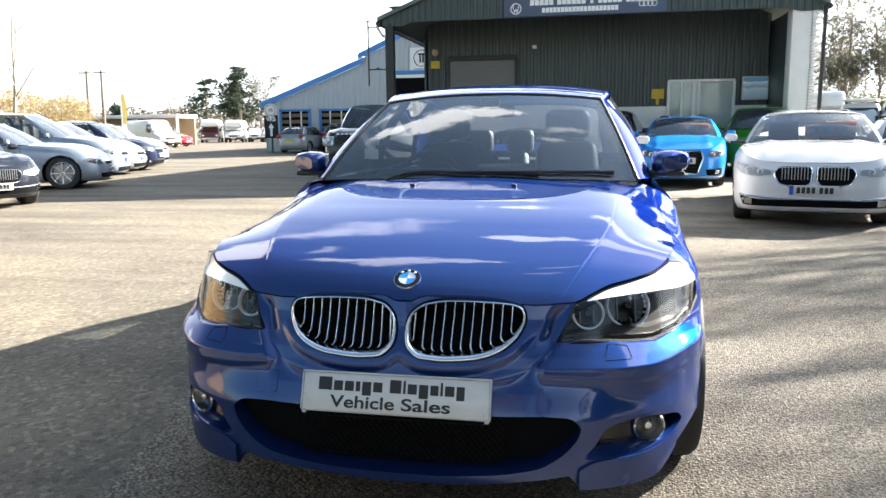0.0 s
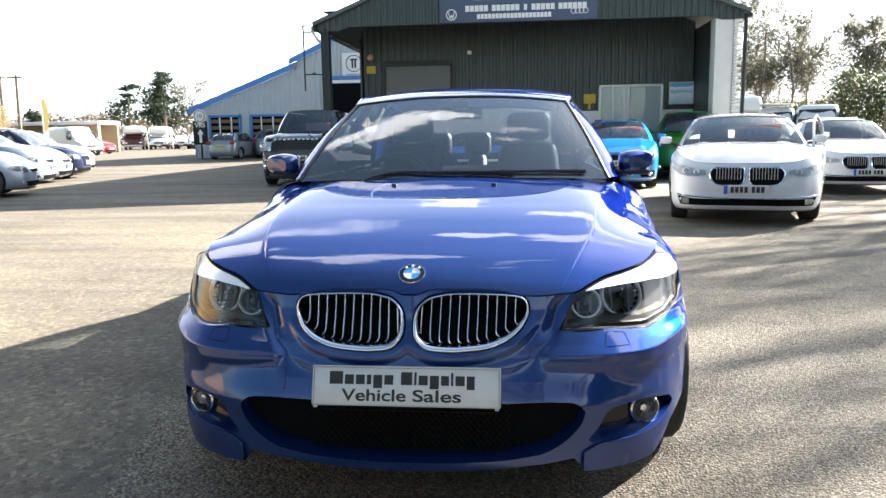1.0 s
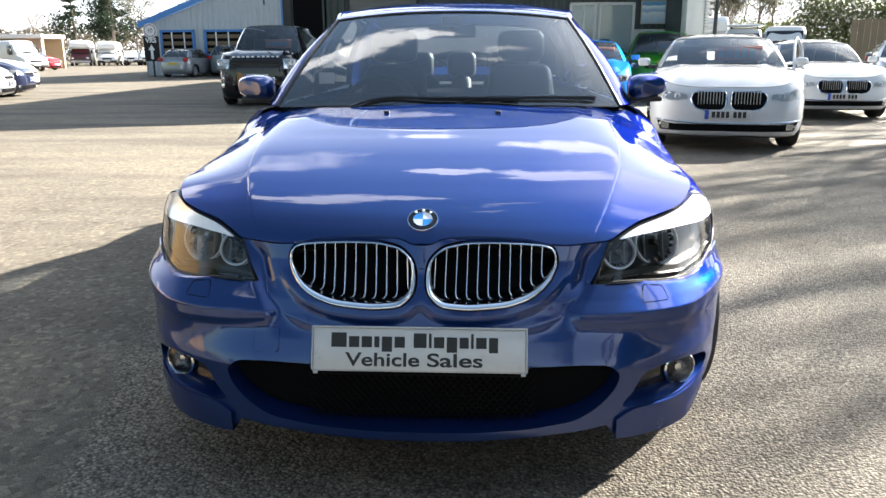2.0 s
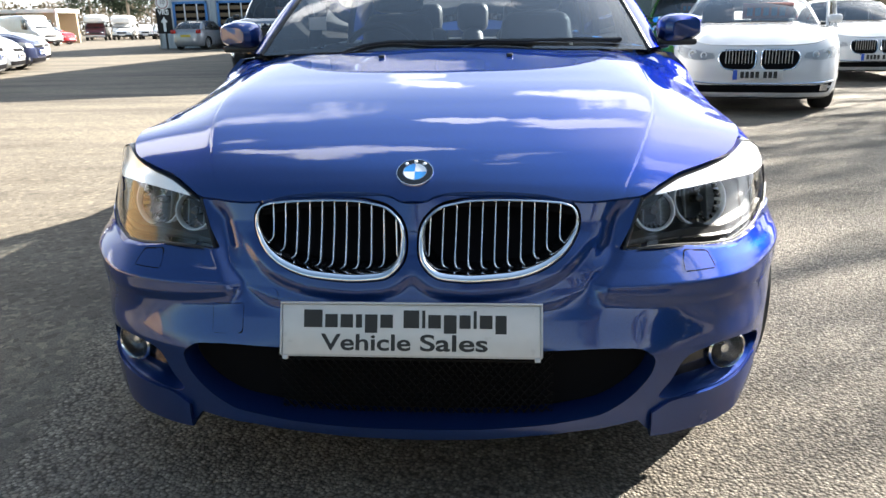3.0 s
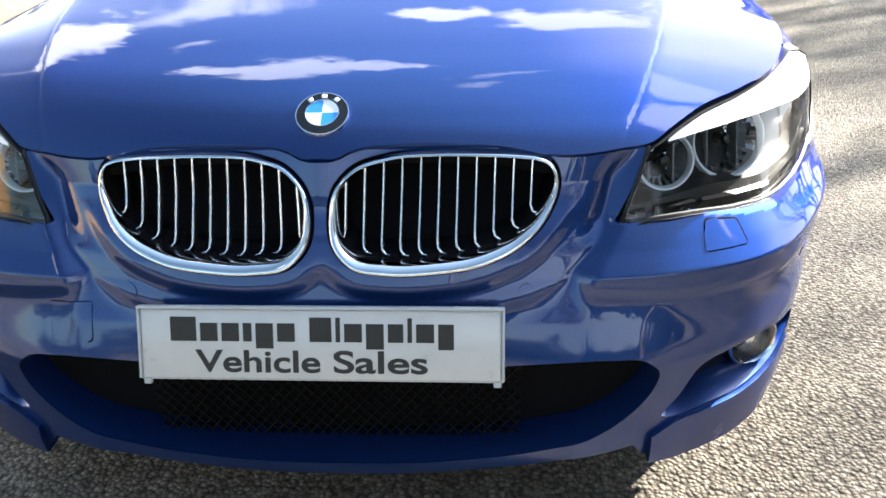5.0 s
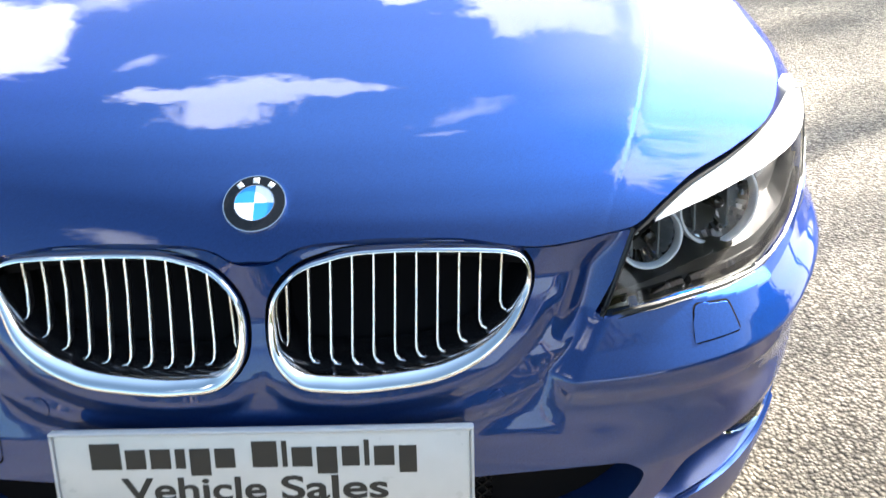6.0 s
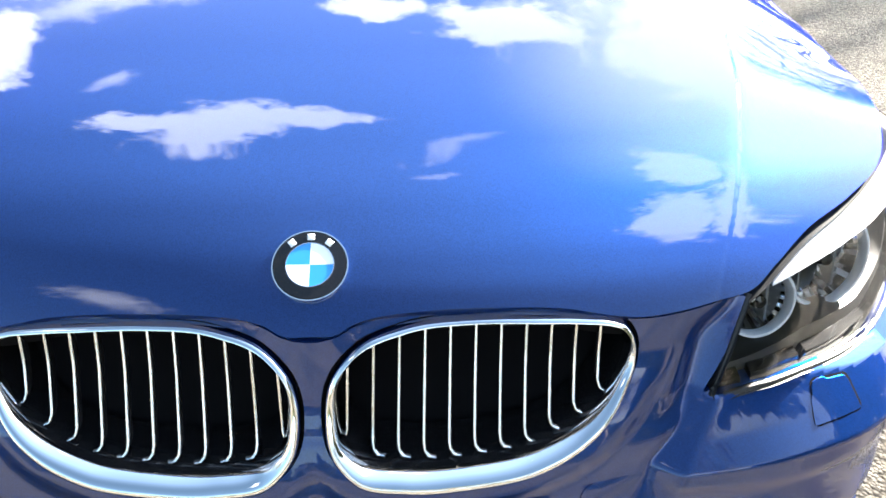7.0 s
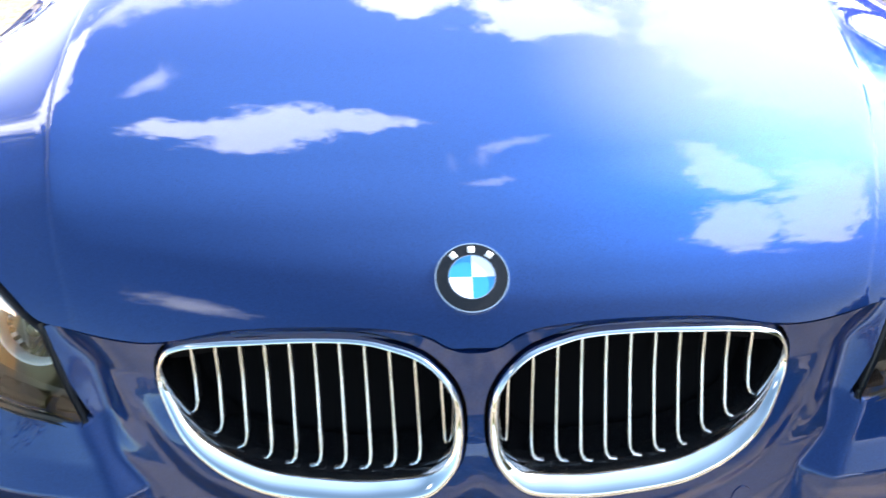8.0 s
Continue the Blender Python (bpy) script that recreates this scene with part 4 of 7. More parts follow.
            bars("bar", [(x + .003, x + wd * em - .003)], z1 - z0, PLATE_BLACK, pl, pose(0, .0045 + (z0 + z1) / 2, .0032), .0006)
        x += abs(wd) * em
    for word, x, wd in (("Vehicle", -.090, .185), ("Sales", .090, .137)):
        lettering("word", word, .047, PLATE_BLACK, pl, pose(x * 1.01, -.0275, .0033), depth=.0004, bold=.0009, width=wd * 1.015)

    # wings, wheels, doors
    for sx in (-1, 1):
        ny = lambda x, z: float(nose_plan(x) - 0.05 + lamp_depth(z))
        lamp_edge = [(ny(x, z) + 0.004, z) for x, z in ((.8805, .602), (.839, .606), (.867, .653), (.864, .700), (.838, .738), (.803, .757))][1:]
        ys = SIDE[:, 1]
        crown = [(float(y), float(wing_top(y)) - 0.004) for y in ys[::4]]
        poly = np.array([(0.462, .602)] + lamp_edge + crown + [(1.418, float(wing_top(1.418)) - .004), (1.418, .20), (1.05, .20), (0.5, .20), (.40, .597)])
        wing = Sheet(np.linspace(0.36, 1.44, 150), np.linspace(0.18, 0.96, 110)).trim(poly, True)
        arch = np.array([(0.785 + 0.36 * math.cos(a), 0.315 + 0.36 * math.sin(a)) for a in np.linspace(0, 2 * math.pi, 90, endpoint=False)])
        wing.trim(arch, False)
        part("front_wing", wing.mesh("front_wing", lambda y, z: (sx * fender_x(y, z), y, z), rim=(-sx * 0.02, 0, 0)), BLUE, car)
        strip = []
        for y in np.linspace(1.04, 1.418, 28):
            xa, xb = float(edge_x(y)) + .003, float(wing_edge(y)) + .004
            za, zb = float(top_z(y)) - .005, float(wing_top(y)) - .005
            strip.append([(sx * xa, y, za - .02), (sx * xa, y, za), (sx * (xa * .5 + xb * .5), y, za * .5 + zb * .5 + .12 * (xb - xa)), (sx * xb, y, zb)])
        part("wing_top", loft("wing_top", strip, False), BLUE, car)
        liner = [(sx * xx, 0.785 + 0.37 * math.cos(a), 0.315 + 0.37 * math.sin(a)) for xx in (0.86, 0.55) for a in np.linspace(-0.3, math.pi + 0.3, 40)]
        part("arch_liner", loft("arch_liner", [liner[:40], liner[40:]], False), BLACK, car)
    wheel(car, -.79, .785, .225, .325, 1)
    wheel(car, .79, .785, .225, .325, -1)
    wheel(car, -.79, 3.673, .225, .325, 1)
    wheel(car, .79, 3.673, .225, .325, -1)

    half_w = lambda y: herm([1.4, 2.5, 3.6, 4.2, 4.5, 4.7], [.900, .912, .912, .895, .855, .80], y)
    def flank(y, z):
        g = herm([0, 0.15, 0.35, 0.6, 1.0], [1, 0.5, 0.16, 0.03, 0], np.clip((0.938 - z) / 0.32, 0, 1))
        crease = 0.012 * np.exp(-((z - 0.74) / 0.03) ** 2)
        return half_w(y) - 0.10 * g - 0.05 * np.clip((0.36 - z) / 0.18, 0, 1) ** 2 + crease * 0.6
    for sx in (-1, 1):
        for nm, y0, y1, zb in (("front_door", 1.424, 2.50, .26), ("rear_door", 2.506, 3.42, .26), ("rear_wing", 3.426, 4.60, .24)):
            sh = Sheet(np.linspace(y0, y1, 60), np.linspace(zb, 0.935, 50))
            arch = np.array([(3.673 + 0.365 * math.cos(a), 0.315 + 0.365 * math.sin(a)) for a in np.linspace(0, 2 * math.pi, 80, endpoint=False)])
            if nm != "front_door":
                sh.trim(arch, False)
            d = part(nm, sh.mesh(nm, lambda y, z: (sx * flank(y, z), y, z), rim=(-sx * 0.02, 0, 0)), BLUE, car)
            if nm.endswith("door"):
                part("handle", rbox("handle", (0.03, 0.2, 0.03), 0.01, (sx * (float(flank(y1 - .2, .80)) + .012), y1 - .17, .80)), BLUE, d)
        part("sill", rbox("sill", (0.1, 2.2, 0.1), 0.03, (sx * .84, 2.23, .22)), BLUE, car)
        liner = [(sx * xx, 3.673 + 0.37 * math.cos(a), 0.315 + 0.37 * math.sin(a)) for xx in (0.87, 0.55) for a in np.linspace(-0.3, math.pi + 0.3, 30)]
        part("arch_liner", loft("arch_liner", [liner[:30], liner[30:]], False), BLACK, car)
    # tail
    tail = Sheet(np.linspace(-.86, .86, 90), np.linspace(.22, .975, 40))
    tail_y = lambda x, z: 4.79 - 0.33 * (np.abs(x) / .9) ** 3.2 - 0.06 * np.clip((z - .6) / .35, 0, 1) ** 2 - 0.05 * np.clip((.4 - z) / .2, 0, 1)
    part("rear_bumper", tail.mesh("rear_bumper", lambda x, z: (x, tail_y(x, z), z), rim=(0, -0.03, 0)), BLUE, car)
    deck = Sheet(np.linspace(-1, 1, 60), np.linspace(0, 1, 24))
    part("boot_lid", deck.mesh("boot_lid", lambda u, s: (u * (.80 - .0 * s), 4.10 + (tail_y(u * .80, .96 + 0 * u) - 4.10) * s, 1.005 - .035 * np.abs(u) ** 2 - .03 * s * s - 0.03 * np.abs(u) ** 6), rim=(0, 0, -0.03)), BLUE, car)
    for sx in (-1, 1):
        part("rear_light", plate("rear_light", np.array([(.45, .80), (.80, .78), (.80, .90), (.5, .93)]) * (sx, 1), lambda x, z: -tail_y(x, z), 0.004, 0.02, 0.03), simple_once("red_lens", (0.35, 0.01, 0.01), 0.15), car, at=Matrix.Diagonal((1, -1, 1, 1)))

    # screens, roof, pillars
    base_c = lambda u: np.stack([0.722 * u, 1.318 + 0.112 * u * u, 0.962 - 0.016 * u * u], -1)
    top_c = lambda u: np.stack([0.557 * u, 1.965 + 0.075 * u * u, 1.353 - 0.031 * np.abs(u) ** 2.2], -1)
    def screen(u, v):
        p = base_c(u) * (1 - v)[:, None] + top_c(u) * v[:, None]
        p += np.array([0, -0.5, 0.86]) * (0.028 * np.sin(math.pi * v) * (1 - 0.4 * u * u))[:, None]
        return p[:, 0], p[:, 1], p[:, 2]
    ws = part("windscreen", Sheet(np.linspace(-1, 1, 60), np.linspace(0, 1, 30)).mesh("windscreen", screen), SCREEN, car)
    ws.visible_shadow = False
    e = np.linspace(0, 1, 30)
    for sx in (-1, 1):
        pts = np.stack(screen(np.full(30, float(sx)), e), 1)
        part("screen_seal", tube("screen_seal", pts + (sx * .004, 0.004, .002), 0.0085, 6), BLACK, car)
    u = np.linspace(-1, 1, 40)
    part("screen_seal", tube("screen_seal", np.stack(screen(u, np.ones(40)), 1) + (0, .002, 0.0), 0.008, 6), BLACK, car)
    part("frit", Sheet(u, np.linspace(0, 0.035, 3)).mesh("frit", lambda a, b: tuple(c + d for c, d in zip(screen(a, b), (0, .004, -.003)))), VOID, car)
    part("frit", Sheet(u, np.linspace(0.975, 1, 3)).mesh("frit", lambda a, b: tuple(c + d for c, d in zip(screen(a, b), (0, .004, -.003)))), VOID, car)
    rail_y = [2.04, 2.25, 2.5, 2.9, 3.3, 3.55]
    rail = lambda y: np.stack([herm(rail_y, [.557, .583, .592, .592, .578, .550], y), y, herm(rail_y, [1.322, 1.360, 1.384, 1.394, 1.368, 1.318], y)], -1)
    crown = lambda y: herm([1.95, 2.2, 2.6, 2.95, 3.3, 3.65], [1.352, 1.396, 1.436, 1.452, 1.432, 1.347], y)
    def roof(u, s):
        yf, yr = 1.965 + 0.075 * u * u, 3.62 - 0.07 * u * u
        y = yf + (yr - yf) * s
        r = rail(np.clip(y, 2.04, 3.55))
        x = u * (0.557 + (r[:, 0] - 0.557))
        return x, y, r[:, 2] + (crown(y) - r[:, 2]) * (1 - np.abs(u) ** 2.6) + 0.006 * np.sin(math.pi * np.clip(s * 12, 0, 1))
    part("roof", Sheet(np.linspace(-1, 1, 50), np.linspace(0, 1, 60)).mesh("roof", roof, rim=(0, 0, -0.012)), BLUE, car)
    rb = lambda u: np.stack([0.60 * u, 4.17 - 0.10 * u * u, 1.0 - 0.01 * u * u], -1)
    rt = lambda u: np.stack([0.548 * u, 3.62 - 0.07 * u * u, 1.347 - 0.03 * u * u], -1)
    def rear_screen(u, v):
        p = rb(u) * (1 - v)[:, None] + rt(u) * v[:, None] + np.array([0, .4, .9]) * (0.03 * np.sin(math.pi * v))[:, None]
        return p[:, 0], p[:, 1], p[:, 2]
    rs = part("rear_screen", Sheet(np.linspace(-1, 1, 30), np.linspace(0, 1, 16)).mesh("rear_screen", rear_screen), SCREEN, car)
    rs.visible_shadow = False
    def side(s, v, sx):
        yt, yb = 2.10 + 1.42 * s, 1.52 + 2.50 * s
        t = rail(yt) + np.array([0.012, 0, -0.012])
        b = np.stack([herm([0, .3, .7, 1], [.795, .806, .800, .745], s), yb, herm([0, .5, 1], [.940, .945, .965], s)], -1)
        p = b * (1 - v)[:, None] + t * v[:, None]
        p[:, 0] += 0.035 * np.sin(math.pi * v)
        return sx * p[:, 0], p[:, 1], p[:, 2]
    for sx in (-1, 1):
        for nm, s0, s1, mat, v0, v1 in (("front_window", .03, .41, SCREEN, 0, .96), ("pillar", .41, .455, GLOSS_BLACK, 0, .97), ("rear_window", .455, .80, DARKGLASS, 0, .96), ("rear_pillar", .80, 1.0, BLUE, 0, 1)):
            part(nm, Sheet(np.linspace(s0, s1, 20), np.linspace(v0, v1, 16)).mesh(nm, lambda s, v: side(s, v, sx), rim=None if "window" in nm else (-sx * .02, 0, 0)), mat, car)
        rings = []
        for v in np.linspace(0, 1, 24):
            p = np.array(screen(np.array([float(sx)]), np.array([v]))).ravel()
            q = np.array(side(np.array([0.03]), np.array([v * .98]), sx)).ravel()
            mid = (p + q) / 2 + np.array([sx * .016, -.012, .010]) * (1 - v ** 3)
            rings.append([p + (sx * .006, 0.004, 0.004), p * .65 + mid * .35 + (sx * .006, -.006, .006), mid, q * .6 + mid * .4 + (sx * .006, 0, 0), q, q + (-sx * .03, 0, 0)])
        part("front_pillar", loft("front_pillar", rings, False), BLUE, car)
        rl = rail(np.linspace(2.04, 3.55, 40)) * (sx, 1, 1)
        part("roof_rail", tube("roof_rail", rl + (sx * .004, 0, -.010), 0.017, 8), BLUE, car)
        cp = [np.array(rear_screen(np.array([float(sx)]), np.array([v]))).ravel() for v in np.linspace(0, 1, 12)]
        cq = [np.array(side(np.array([1.0]), np.array([v]), sx)).ravel() for v in np.linspace(0, 1, 12)]
        part("rear_pillar", loft("rear_pillar", [cp, [(a + b) / 2 + (sx * .02, 0, .02) for a, b in zip(cp, cq)], cq], False), BLUE, car)
        # scuttle corner between wing and pillar
        part("scuttle_corner", loft("scuttle_corner", [[(sx * x, y + .05 * k, z + .004 * k) for x, y, z in ((.58, 1.368, .946), (.64, 1.376, .938), (.69, 1.384, .928), (.74, 1.396, .916), (.785, 1.41, .900), (.815, 1.42, .872))] for k in range(4)], False), BLUE, car)
    part("scuttle", loft("scuttle", [[(x, 1.27 + 0.13 * (x / .74) ** 2, .944 - .02 * (x / .74) ** 2) for x in np.linspace(-.60, .60, 30)], [(x, 1.36 + 0.12 * (x / .74) ** 2, .952 - .016 * (x / .74) ** 2) for x in np.linspace(-.60, .60, 30)]], False), BLACK, car)

    # wipers and washer jets
    for x0, y0, x1, y1, z1 in ((-.34, 1.345, .30, 1.338, .986), (.08, 1.335, .62, 1.425, .985)):
        arm = curve([(x0 - .05, y0 - .02, .955), (x0, y0, .972), ((x0 + x1) / 2, (y0 + y1) / 2 - .012, .988), (x1, y1, z1)], 16)
        w = part("wiper", tube("wiper", arm, 0.0065, 6), BLACK, car)
        part("blade", tube("blade", arm[3:] + (0, .012, -.008), 0.005, 5), RUBBER, w)
    for sx in (-1, 1):
        part("washer_jet", rbox("washer_jet", (0.022, 0.020, 0.011), 0.004, (sx * .213, 1.112, float(bonnet_z(.213, 1.112)) + .004)), BLACK, car)

    # door mirrors
    for sx in (-1, 1):
        rings = []
        for k, (t, s) in enumerate(((0, .55), (.12, .85), (.35, 1.0), (.7, 1.04), (1.0, 1.0))):
            w = np.linspace(0, 2 * math.pi, 40, endpoint=False)
            ce, se = np.sign(np.cos(w)) * np.abs(np.cos(w)) ** .55, np.sign(np.sin(w)) * np.abs(np.sin(w)) ** .6
            taper = 1 - 0.22 * (ce > 0) * ce
            rings.append(np.stack([sx * (.882 + .085 * s * ce), np.full(40, 1.60 + .13 * t) + .03 * ce, 1.020 + .052 * s * se * taper + .004 * ce], 1))
        mir = part("door_mirror", loft("door_mirror", rings, True, True), BLUE, car)
        part("mirror_base", rbox("mirror_base", (0.15, 0.09, 0.026), 0.011, (sx * .870, 1.672, .966)), BLACK, mir)
        part("mirror_foot", tube("mirror_foot", [(sx * .84, 1.675, .968), (sx * .79, 1.69, .958), (sx * .765, 1.70, .945)], [.024, .026, .03], 10), BLACK, mir)
        part("glass", rbox("glass", (0.15, 0.004, 0.085), 0.02, (sx * .884, 1.732, 1.02)), CHROME, mir)

    # cabin
    part("cabin_tub", loft("cabin_tub", [[(-.70, 1.40, .93), (.70, 1.40, .93), (.70, 4.05, .93), (-.70, 4.05, .93)], [(-.72, 1.40, .35), (.72, 1.40, .35), (.72, 4.05, .35), (-.72, 4.05, .35)], [(-.1, 2, .33), (.1, 2, .33), (.1, 3.5, .33), (-.1, 3.5, .33)]], True, True), VOID, car)
    dash = [[(x, y + .10 * (x / .7) ** 2 * (k < 3), z - .02 * (x / .7) ** 2) for x in np.linspace(-.70, .70, 24)] for k, (y, z) in enumerate(((1.36, .945), (1.60, .945), (1.85, .935), (1.95, .915), (1.99, .86), (1.97, .60)))]
    part("dashboard", loft("dashboard", dash, False), DASH, car)
    binn = rbox("binnacle", (0.42, 0.16, 0.06), 0.025, (-.37, 1.90, .945))
    part("binnacle", binn, DASH, car)
    w = np.linspace(0, 2 * math.pi, 41)
    rim = np.stack([.188 * np.cos(w), 0 * w, .188 * np.sin(w)], 1)
    sw = part("steering_wheel", tube("steering_wheel", rim, 0.016, 10, False), LEATHER, car, at=pose(-.37, 2.10, .875, -24, 0, 0))
    part("boss", rbox("boss", (0.16, 0.06, 0.12), 0.03), DASH, sw)
    for a in (0, 180, 270):
        part("spoke", rbox("spoke", (0.12, 0.02, 0.035), 0.008, (0.11, 0, 0)), SATIN, sw, at=pose(0, 0, 0, 0, -a, 0))
    for sx in (-1, 1):
        seat(car, sx * .37, 2.62, .52, .50, True)
        seat(car, sx * .33, 3.45, .50, .52, False)
    seat(car, 0, 3.47, .2, .5, False)
    part("parcel_shelf", rbox("parcel_shelf", (1.2, .5, .03), .01, (0, 3.82, .94)), DASH, car)
    mirror_in = part("interior_mirror", rbox("interior_mirror", (0.23, 0.03, 0.06), 0.014, (0.0, 2.05, 1.268)), GLOSS_BLACK, car)
    part("stalk", tube("stalk", [(0, 2.03, 1.29), (0, 2.0, 1.325)], .014, 8), BLACK, mirror_in)
    part("sensor_box", rbox("sensor_box", (0.10, 0.03, 0.05), 0.012, (0, 1.985, 1.315), 2), BLACK, mirror_in)
    for x, z, s in ((-.55, 1.06, .07), (-.56, 1.12, .05)):
        part("sticker", rbox("sticker", (s, .002, s * .7), 0, (x, 1.645 + (z - 1.06) * 1.5, z)), simple_once("paper", (0.55, 0.56, 0.58), 0.6), car, at=None)
    return car


def bowl(name, r, deep, n=22):
    """A lamp reflector pressed into flat steps and flutes."""
    rings = []
    w = np.linspace(0, 2 * math.pi, 2 * n, endpoint=False)
    flute = np.where(np.arange(2 * n) % 2, 1.0, 0.93)
    for k, (q, d) in enumerate(((1, .2), (.86, .45), (.68, .70), (.50, .86), (.32, .95), (.12, 1.0))):
        rr = r * q * (flute if 0 < k < 5 else 1.0)
        rings.append(np.stack([rr * np.cos(w), np.full(2 * n, d * deep), rr * np.sin(w)], 1))
    return loft(name, rings, True, False, sharp=8)


_once = {}


def simple_once(name, col, rough=0.5, metal=0.0):
    if name not in _once:
        _once[name] = simple(name, col, rough, metal, vary=0.06)
    return _once[name]


def seat(car, x, y, w, d, front):
    s = part("front_seat" if front else "rear_seat", rbox("seat", (w, d, .16), .06, (x, y - d * .45, .52), 3), LEATHER, car)
    back = rbox("backrest", (w * .94, .14, .58 if front else .50), .068, (0, 0, .29 if front else .25), 4, taper=(.72, .8))
    part("backrest", back, LEATHER, s, at=pose(x, y, .54, -14, 0, 0))
    hw = .27 if w > .3 else .2
    part("headrest", rbox("headrest", (hw, .11, .18), .052, (x, y + .155, 1.20 if front else 1.085), 4), LEATHER, s)
    for k in (-1, 1):
        part("headrest_post", tube("headrest_post", [(x + k * .06, y + .15, 1.0), (x + k * .06, y + .155, 1.14 if front else 1.03)], .007, 6), CHROME, s)


def wheel(car, x, y, width, r, face, spokes=10, rim_mat=None, turn=0.0):
    """A road wheel whose visible side points towards -x (face 1) or +x (face -1)."""
    h = width / 2
    rr = r * 0.70
    at = pose(x, y, r, 0, 0, turn + (0 if face > 0 else 180))
    tyre = part("wheel", lathe("wheel", [(rr, -h * .8), (rr + .012, -h), (r * .93, -h * 1.0), (r * .985, -h * .82), (r, -h * .5), (r, h * .5), (r * .985, h * .82), (r * .93, h), (rr, h * .9)], 40, "x"), RUBBER, car, at=at)
    mat = rim_mat or SATIN
    rim = part("rim", lathe("rim", [(rr + .004, -h * .9), (rr - .008, -h * .98), (rr - .02, -h * .8), (rr - .03, -h * .1), (rr - .03, h * .8)], 40, "x"), mat, tyre)
    part("hub", lathe("hub", [(0, -h * .78), (r * .10, -h * .76), (r * .15, -h * .62), (r * .16, -h * .2)], 20, "x"), mat, rim)
    part("disc", lathe("disc", [(0.02, -h * .1), (rr * .8, -h * .1), (rr * .8, h * .1)], 28, "x"), SATIN, rim)
    v = []
    for k in range(spokes):
        a = 2 * math.pi * k / spokes
        for rad, wd, dx in ((r * .13, r * .055, -h * .70), (rr * .6, r * .04, -h * .74), (rr - .015, r * .05, -h * .86)):
            c, s = math.cos(a), math.sin(a)
            v.append([(dx + o, rad * c - q * s, rad * s + q * c) for o, q in ((0, -wd), (0, wd), (.03, wd), (.03, -wd))])
    vv, ff = [], []
    for k in range(spokes):
        b = len(vv)
        for ring in v[3 * k:3 * k + 3]:
            vv += ring
        for i in range(2):
            ff += [(b + 4 * i + j, b + 4 * i + (j + 1) % 4, b + 4 * i + 4 + (j + 1) % 4, b + 4 * i + 4 + j) for j in range(4)]
    part("spokes", raw("spokes", vv, ff), mat, rim)
    return tyre


hero_car()

# ---- buildings ----
GREEN_CLAD = simple("dark_green_cladding", (0.036, 0.054, 0.056), 0.38, vary=0.2, scale=2.5, bump=0.1)
GREY_CLAD = simple("pale_grey_cladding", (0.42, 0.46, 0.50), 0.5, vary=0.1, scale=2.0, bump=0.1)
BLUE_TRIM = simple("blue_trim", (0.05, 0.20, 0.52), 0.4, vary=0.1)
DARK_FRAME = simple("dark_steel", (0.015, 0.018, 0.018), 0.5)
WHITE_WALL = simple("white_painted_wall", (0.72, 0.72, 0.70), 0.8, vary=0.1, scale=4, bump=0.3, bump_scale=30)
UPVC = simple("white_upvc", (0.75, 0.76, 0.76), 0.35, vary=0.04)
SHUTTER = simple("grey_shutter", (0.36, 0.37, 0.37), 0.5, 0.2, vary=0.12, scale=3)
SIGN_BLUE = simple("grey_blue_sign", (0.055, 0.085, 0.155), 0.45, vary=0.05)
SIGN_WHITE = simple("white_print", (0.75, 0.76, 0.78), 0.5, vary=0.03)
YELLOW = simple("yellow_board", (0.55, 0.38, 0.03), 0.5)
SHOP_GLASS = pane("window_glass", (0.86, 0.89, 0.89), 1.5, sky_film=0.12)
ROOFING = simple("weathered_roof_sheet", (0.10, 0.12, 0.115), 0.7, vary=0.25, scale=1.5)


def corrugated(name, x0, x1, z_low, z_top, y, pitch=0.2, depth=0.035):
    """Upright ribbed sheet in the plane y, facing -y; z_low and z_top are functions of x."""
    xs, ys = [], []
    x = x0
    while x < x1:
        for dx, dy in ((0, 0), (.40, 0), (.50, -depth), (.90, -depth)):
            if x + dx * pitch <= x1:
                xs.append(x + dx * pitch)
                ys.append(y + dy)
        x += pitch
    xs.append(x1)
    ys.append(y)
    lo = [(a, b, z_low(a)) for a, b in zip(xs, ys)]
    hi = [(a, b, max(z_top(a), z_low(a) + 0.001)) for a, b in zip(xs, ys)]
    back = [(a, y + 0.08, z_low(a)) for a in xs], [(a, y + 0.08, max(z_top(a), z_low(a) + 0.001)) for a in xs]
    return loft(name, [back[0], lo, hi, back[1]], False, sharp=25)


def box_part(name, x0, x1, y0, y1, z0, z1, mat, parent, r=0.005, label=""):
    return part(name, rbox(name, (x1 - x0, y1 - y0, z1 - z0), r, ((x0 + x1) / 2, (y0 + y1) / 2, (z0 + z1) / 2)), mat, parent, label)


